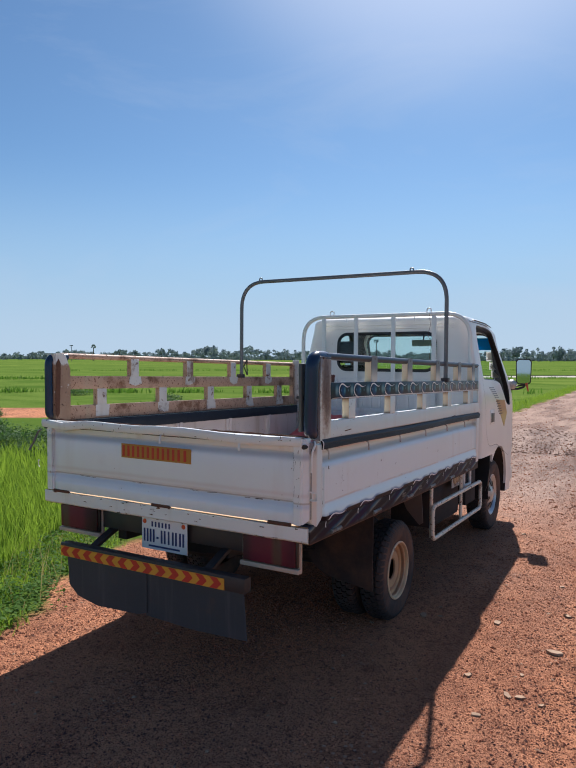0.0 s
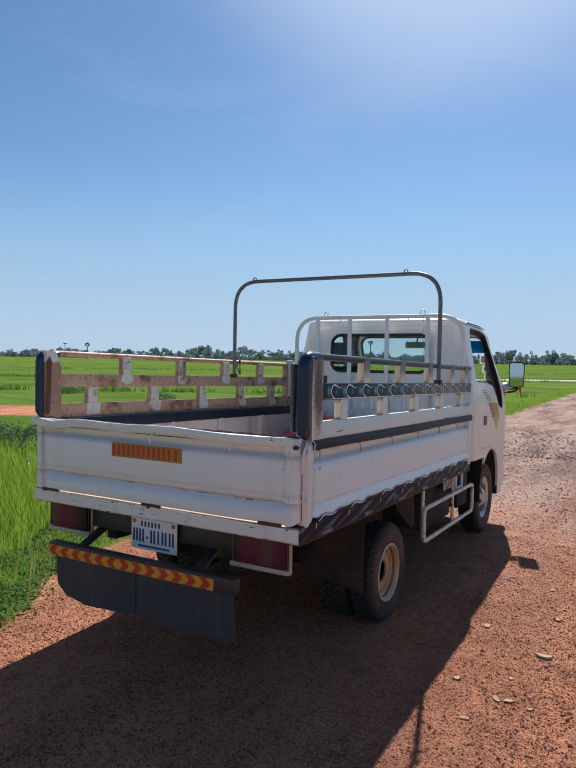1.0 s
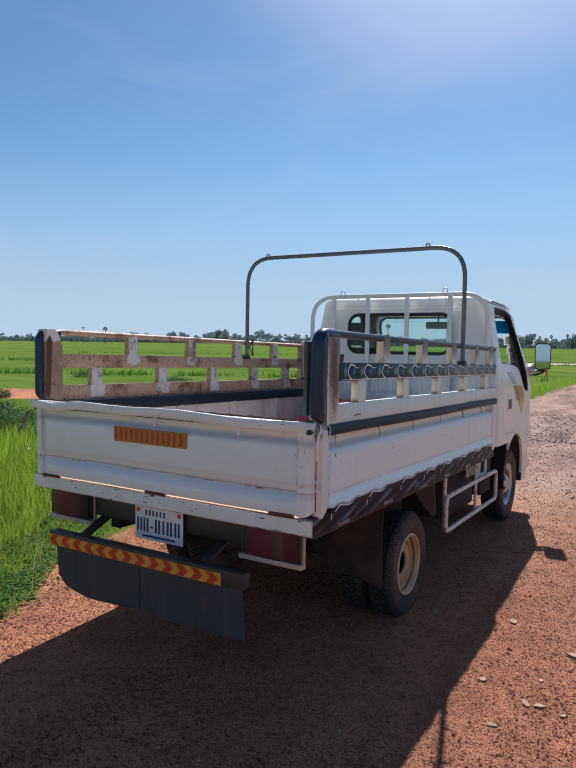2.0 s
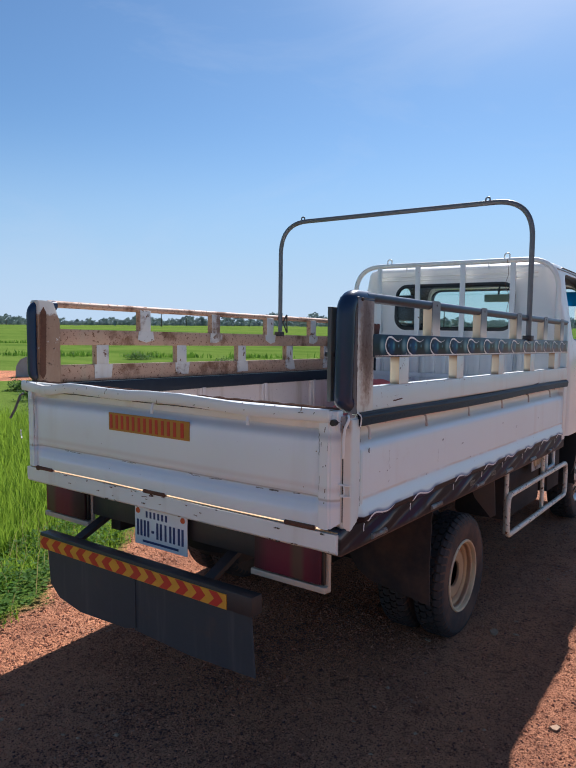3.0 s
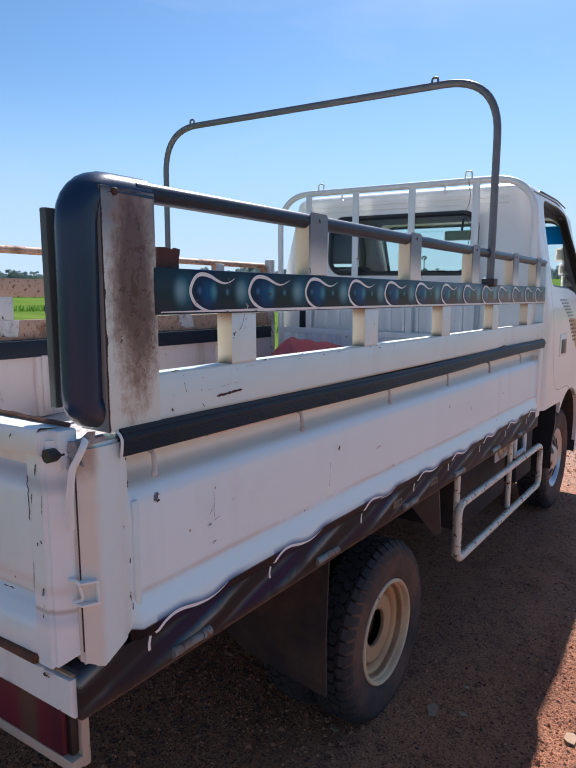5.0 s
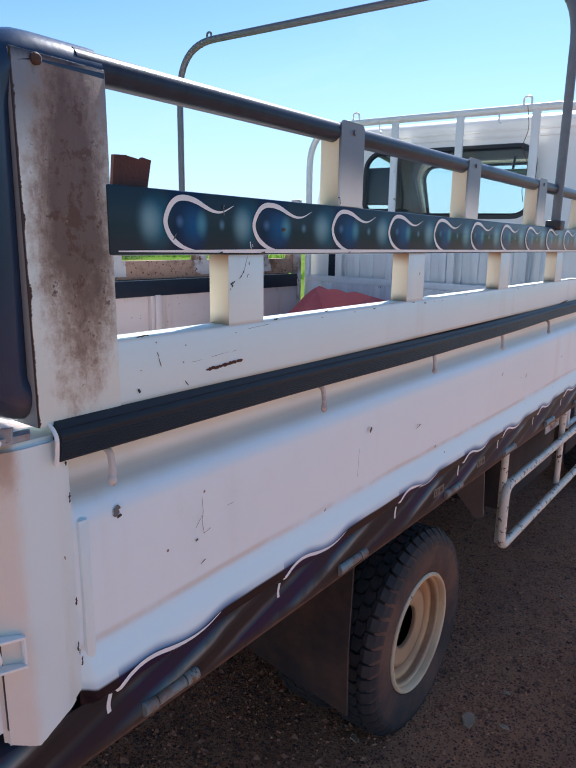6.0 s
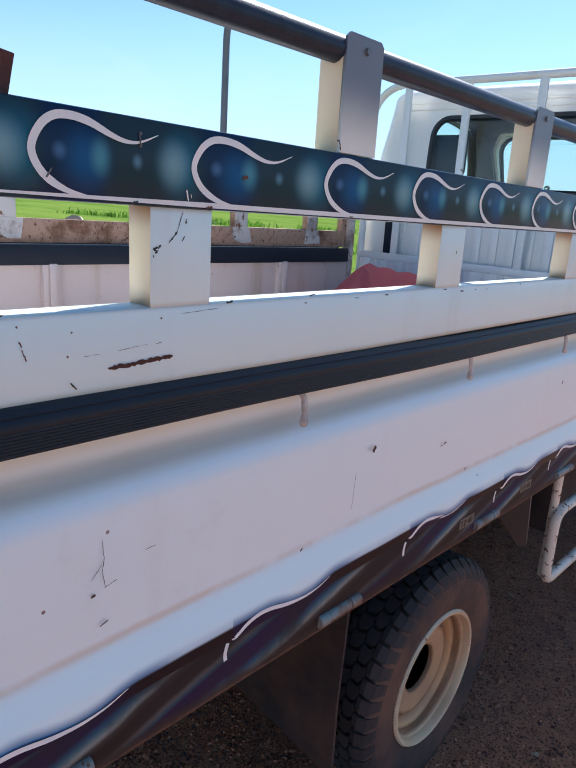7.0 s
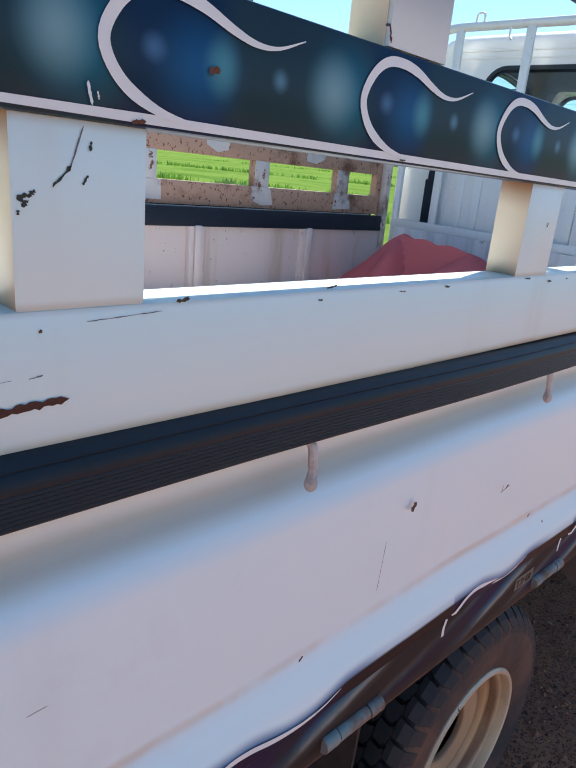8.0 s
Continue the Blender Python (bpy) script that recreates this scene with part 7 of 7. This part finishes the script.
# rough grass on the field banks
spots = []
banks = ((-30, 17.5, -4, 33), (-46, 30, -6, 62), (-60, 22, -24, 46), (-14, 12.5, -3.0, 22), (-70, 55, -8, 110))
for x0, y0, x1, y1 in banks:
    for _ in range(1500):
        k = rng.random()
        x, y = x0 + (x1 - x0) * k + rng.gauss(0, 0.35), y0 + (y1 - y0) * k + rng.gauss(0, 0.35)
        if noise.noise(Vector((x * 0.5, y * 0.5, 9.0))) > -0.1:
            spots.append((x, y, height(x, y), rng.uniform(0.6, 1.3)))
stuff("bank_grass", *blades(spots, rng, 0.12, 0.30, 0.02, 0.05, 0.6), WEED, "rough dark grass along the low field banks", "grass")
# dry stalks
spots = [(x, y, height(x, y), 1.0) for x, y in ((road_edge(yy) - rng.uniform(0.0, 0.6), yy) for yy in (rng.uniform(-1.0, 4.0) for _ in range(260)))]
stuff("dry_stalks", *blades(spots, rng, 0.10, 0.42, 0.001, 0.002, 0.8), DRY, "thin dry grass stalks", "grass")


def pebble(rng, x, y, z, r, flat):
    """A small broken stone: a jittered, flattened octahedron split once."""
    pts = []
    base = [(1, 0, 0), (0, 1, 0), (-1, 0, 0), (0, -1, 0), (0, 0, 1), (0, 0, -1)]
    a = rng.uniform(0, 6.3)
    ca, sa = math.cos(a), math.sin(a)
    sx, sy = r * rng.uniform(0.7, 1.3), r * rng.uniform(0.7, 1.3)
    for i, (u, v, w) in enumerate(base):
        j = rng.uniform(0.75, 1.2)
        u, v, w = u * j * sx + rng.gauss(0, 0.1) * r, v * j * sy + rng.gauss(0, 0.1) * r, w * r * flat * j
        pts.append((x + u * ca - v * sa, y + u * sa + v * ca, z + w))
    return pts, [(0, 1, 4), (1, 2, 4), (2, 3, 4), (3, 0, 4), (1, 0, 5), (2, 1, 5), (3, 2, 5), (0, 3, 5)]


def scatter(name, count, r0, r1, material, label, seed, area, flat=0.6, rut=False):
    rng = random.Random(seed)
    vs, fs = [], []
    x0, x1, y0, y1 = area
    while count:
        x, y = rng.uniform(x0, x1), y0 + (y1 - y0) * rng.random() ** 1.6
        if rut and rng.random() < 0.35:
            x = rng.choice((1.78, 2.35, 0.1)) + rng.gauss(0, 0.13) + 0.1 * math.sin(y)
        if x < road_edge(y) + 0.05:
            continue
        if noise.noise(Vector((x * 0.9, y * 0.5, seed))) < rng.uniform(-0.9, 0.3):
            continue
        r = r0 + (r1 - r0) * rng.random() ** 2.2
        p, f = pebble(rng, x, y, height(x, y) + r * flat * 0.35, r, flat)
        n = len(vs)
        vs += p
        fs += [tuple(n + i for i in q) for q in f]
        count -= 1
    return stuff(name, vs, fs, material, label, "stones")


DARK_STONE = plain("dark_gravel", (0.10, 0.050, 0.042), 0.9, 0.0, 0.4, 9.0, 0.4, 0.0, 0.1)
GREY_STONE = plain("grey_gravel", (0.27, 0.165, 0.122), 0.9, 0.0, 0.5, 9.0, 0.4, 0.0, 0.1)
RED_STONE = plain("red_gravel", (0.34, 0.145, 0.085), 0.9, 0.0, 0.35, 9.0, 0.4, 0.0, 0.1)
scatter("dark_gravel", 70000, 0.0016, 0.0068, DARK_STONE, "small dark gravel scattered over the red road", 3, (-1.8, 3.4, -1.0, 8.0), rut=True)
scatter("soil_crumbs", 70000, 0.0018, 0.0062, plain("laterite_crumb", (0.50, 0.215, 0.118), 0.95, 0.0, 0.45, 15.0, 0.4, 0.0, 0.05), "fine crumbs of red laterite soil", 12, (-1.7, 3.2, -0.9, 3.6), 0.75)
scatter("red_gravel", 26000, 0.002, 0.014, RED_STONE, "small red laterite gravel over the road", 4, (-2.0, 4.5, -1.0, 11.0))
scatter("pale_gravel", 900, 0.003, 0.015, STONE, "scattered pale stone chips on the road", 6, (-1.5, 5.0, -0.6, 14.0), 0.4)
scatter("grey_gravel", 1500, 0.008, 0.030, GREY_STONE, "heap of coarse grey gravel on the road", 9, (-1.6, 2.2, 8.9, 13.2))
scatter("coarse_gravel", 3200, 0.008, 0.026, RED_STONE, "patches of coarse dark gravel farther along the road", 8, (-2.0, 7.0, 4.5, 26.0))

for i, (x, y, r) in enumerate(((1.694, 1.161, 0.050), (1.360, 0.690, 0.030), (1.343, 1.425, 0.034), (1.574, 0.573, 0.034), (1.626, 0.594, 0.032), (1.721, 0.571, 0.025), (1.589, 0.825, 0.020), (1.686, 1.756, 0.030), (1.489, 0.342, 0.026), (1.580, 2.309, 0.026), (0.925, 1.318, 0.034), (0.700, 1.055, 0.020), (1.018, 1.354, 0.020), (1.087, 3.634, 0.030))):
    bm = bmesh.new()
    rnd = random.Random(500 + i)
    n = rnd.randint(5, 7)
    ring = [(a, rnd.uniform(0.6, 1.1)) for a in (2 * math.pi * (k + rnd.uniform(-0.25, 0.25)) / n for k in range(n))]
    slab(bm, [(r * q * math.cos(a), 0.62 * r * q * math.sin(a), -0.1 * r) for a, q in ring], (rnd.uniform(-0.1, 0.1) * r, rnd.uniform(-0.1, 0.1) * r, 0.24 * r))
    bmesh.ops.bevel(bm, geom=bm.edges[:], offset=r * 0.04, segments=1, affect="EDGES")
    for v in bm.verts:
        v.co.z += 0.16 * v.co.x * rnd.choice((1, -1)) * (1 if i % 2 else 0.4) + rnd.uniform(-0.02, 0.02) * r
    bmesh.ops.transform(bm, matrix=pose(x, y, height(x, y) + r * 0.12, 0, 0, i * 47), verts=bm.verts)
    tagged(part("stone", bm, STONE, None, "flat pale stone lying on the red road", tilt=False, smooth=25), category="stone", group="stones on the road")

# broken concrete ring beside the side track
bm = bmesh.new()
slab(bm, [(-0.55, 0, 0), (-0.55, 0, 0.55), (-0.40, 0, 0.86), (-0.1, 0, 1.0), (0.2, 0, 0.96), (0.42, 0, 0.7), (0.60, 0, 0.0)], (0, 0.14, 0))
bmesh.ops.bevel(bm, geom=bm.edges[:], offset=0.02, segments=2, affect="EDGES")
bmesh.ops.transform(bm, matrix=pose(-16.9, 10.4, height(-16.9, 10.4) - 0.05, -12, 0, 35) @ Matrix.Diagonal((0.72, 1.0, 0.70, 1.0)), verts=bm.verts)
tagged(part("concrete_slab", bm, CONCRETE, None, "weathered concrete slab standing in the grass", tilt=False), category="slab")

# red plastic sack in the load bed
bm = bmesh.new()
peaks = ((Vector((-0.43, 2.50, 0)), 0.305, 1.15), (Vector((-0.11, 2.50, 0)), 0.280, 0.80))
n = 44
grid = []
for j in range(n + 1):
    row = []
    for i in range(n + 1):
        p = Vector((-0.80 + 0.86 * i / n, 2.24 + 0.60 * j / n, 0))
        turn = lambda q: math.atan2(p.y - q.y, p.x - q.x)
        h = max(top - fall * (p - q).length * (1.0 + 0.22 * math.cos(4 * turn(q) + 9 * q.x)) for q, top, fall in peaks)
        along = min(1.0, max(0.0, (p.x + 0.43) / 0.32))
        ridge = 0.305 - 0.025 * along - (2.1 if p.y < 2.50 else 0.55) * abs(p.y - 2.50) - 1.3 * max(0.0, abs(p.x + 0.27) - 0.16)
        h = max(h, ridge) + 0.05 * abs(noise.noise(p * 6.5)) - 0.02 + 0.008 * abs(noise.noise(p * 23.0))
        row.append(bm.verts.new((p.x, min(p.y, 2.855), 0.876 + max(0.0, h))))
    grid.append(row)
for a, b in zip(grid, grid[1:]):
    for i in range(n):
        q = (a[i], a[i + 1], b[i + 1], b[i])
        if max(v.co.z for v in q) > 0.8765:
            bm.faces.new(q)
bmesh.ops.delete(bm, geom=[v for v in bm.verts if not v.link_faces], context="VERTS")
bmesh.ops.solidify(bm, geom=bm.faces[:], thickness=0.003)
tagged(part("plastic_sheet", bm, RED_SACK, None, "crumpled translucent red plastic sheet heaped on the truck's deck", smooth=24), category="plastic sheet")


# ---- far trees ----
EYE0 = Vector((2.19, -2.52, 0.0))


def bearing(deg, dist):
    a = radians(deg)
    return EYE0.x + math.sin(a) * dist, EYE0.y + math.cos(a) * dist


def clump(rng, vs, fs, c, r, squash):
    """A leafy clump: loose flakes about a lumpy core."""
    count = 44
    for _ in range(count):
        d = Vector((rng.gauss(0, 1), rng.gauss(0, 1), rng.gauss(0, 1))).normalized()
        p = c + Vector((d.x * r, d.y * r, d.z * r * squash)) * rng.uniform(0.35, 1.05)
        s = r * rng.uniform(0.16, 0.36)
        u = Vector((rng.gauss(0, 1), rng.gauss(0, 1), rng.gauss(0, 1))).normalized()
        v = u.orthogonal().normalized()
        n = len(vs)
        vs += [p + u * s, p + v * s, p - u * s * rng.uniform(0.6, 1.2), p - v * s]
        fs.append((n, n + 1, n + 2, n + 3))


vs, fs = [], []
rng = random.Random(21)
deg = -112.0
while deg < 45:
    deg += rng.uniform(0.10, 0.30)
    tall = 0.5 + 0.5 * noise.noise(Vector((deg * 0.16, 2.0, 0.0))) + 0.25 * noise.noise(Vector((deg * 0.7, 5.0, 0)))
    if tall < 0.22 and rng.random() < 0.7:
        continue
    dist = rng.uniform(430, 560)
    x, y = bearing(deg, dist)
    h = (2.6 + 7.0 * max(0.0, tall)) * rng.uniform(0.6, 1.15) * (1.0 + 0.55 * smooth01((deg + 42) / 6) * smooth01((-29 - deg) / 4) + 0.30 * smooth01((deg + 17) / 5) * smooth01((8 - deg) / 5))
    for _ in range(rng.randint(3, 6)):
        c = Vector((x + rng.gauss(0, h * 0.28), y + rng.gauss(0, h * 0.2), h * rng.uniform(0.35, 0.85)))
        clump(rng, vs, fs, c, h * rng.uniform(0.16, 0.27), 0.8)
    if rng.random() < 0.6:
        clump(rng, vs, fs, Vector((x, y, 1.0)), 2.0, 0.6)
# low scrub that closes the foot of the woods
deg = -112.0
while deg < 45:
    deg += 0.11
    x, y = bearing(deg, rng.uniform(520, 600))
    clump(rng, vs, fs, Vector((x, y, 1.0)), rng.uniform(1.8, 3.2), 0.7)
stuff("far_woods", vs, fs, HAZED_LEAF, "hazy line of trees beyond the fields", "woods")


def sugar_palm(deg, dist, h):
    x, y = bearing(deg, dist)
    p = tagged(new("sugar_palm"), "slender sugar palm with a round crown", "palm tree", "far palms")
    bm = bmesh.new()
    tube(bm, [(0, 0, 0), (0.1, 0, h * 0.5), (0.05, 0, h)], 0.28, 8, r2=0.18)
    part("trunk", bm, BARK, p, tilt=False)
    bm = bmesh.new()
    r = random.Random(int(deg * 10))
    for k in range(34):
        a, e = r.uniform(0, 6.3), r.uniform(-0.7, 1.3)
        d = Vector((math.cos(a) * math.cos(e), math.sin(a) * math.cos(e), math.sin(e)))
        s = d.orthogonal().normalized()
        t = d.cross(s)
        q = Vector((0.05, 0, h + 0.2)) + d * 0.5
        fan = [bm.verts.new(q)]
        for j in range(6):
            b = -1.1 + 2.2 * j / 5
            fan.append(bm.verts.new(q + (d * math.cos(b) + s * math.sin(b)) * 0.72 * r.uniform(0.7, 1.1) + t * 0.1))
        bm.faces.new(fan)
    part("crown", bm, HAZED_LEAF, p, tilt=False, smooth=0)
    p.location = (x, y, -0.3)
    return p


for col_x, dist, h in ((192, 330, 6.6), (245, 420, 5.4), (768, 300, 9.4), (581, 480, 7.0), (603, 500, 6.5), (1130, 470, 8.5), (1098, 480, 8.0), (1075, 500, 7.5), (330, 450, 5.0)):
    sugar_palm(-30.0 + math.degrees(math.atan((col_x - 588) / 1352.0)), dist, h)
for d, dist, h in ((-62.0, 350, 6.5), (-75.0, 400, 7.5), (-58.5, 420, 5.5), (-12.0, 480, 7.5)):
    sugar_palm(d, dist, h)
x, y = bearing(-30.0 + math.degrees(math.atan((147 - 588) / 1352.0)), 300)
mast = tagged(new("lamp_mast"), "thin far lamp mast beyond the fields", "mast")
bm = bmesh.new()
tube(bm, [(0, 0, 0), (0, 0, 7.0)], 0.12, 6)
part("pole", bm, STEEL, mast, tilt=False)
part("lamp_head", boxed(-0.7, 0.7, -0.3, 0.3, 6.6, 7.0, bevel=0.02), STEEL, mast, tilt=False)
mast.location = (x, y, -0.3)
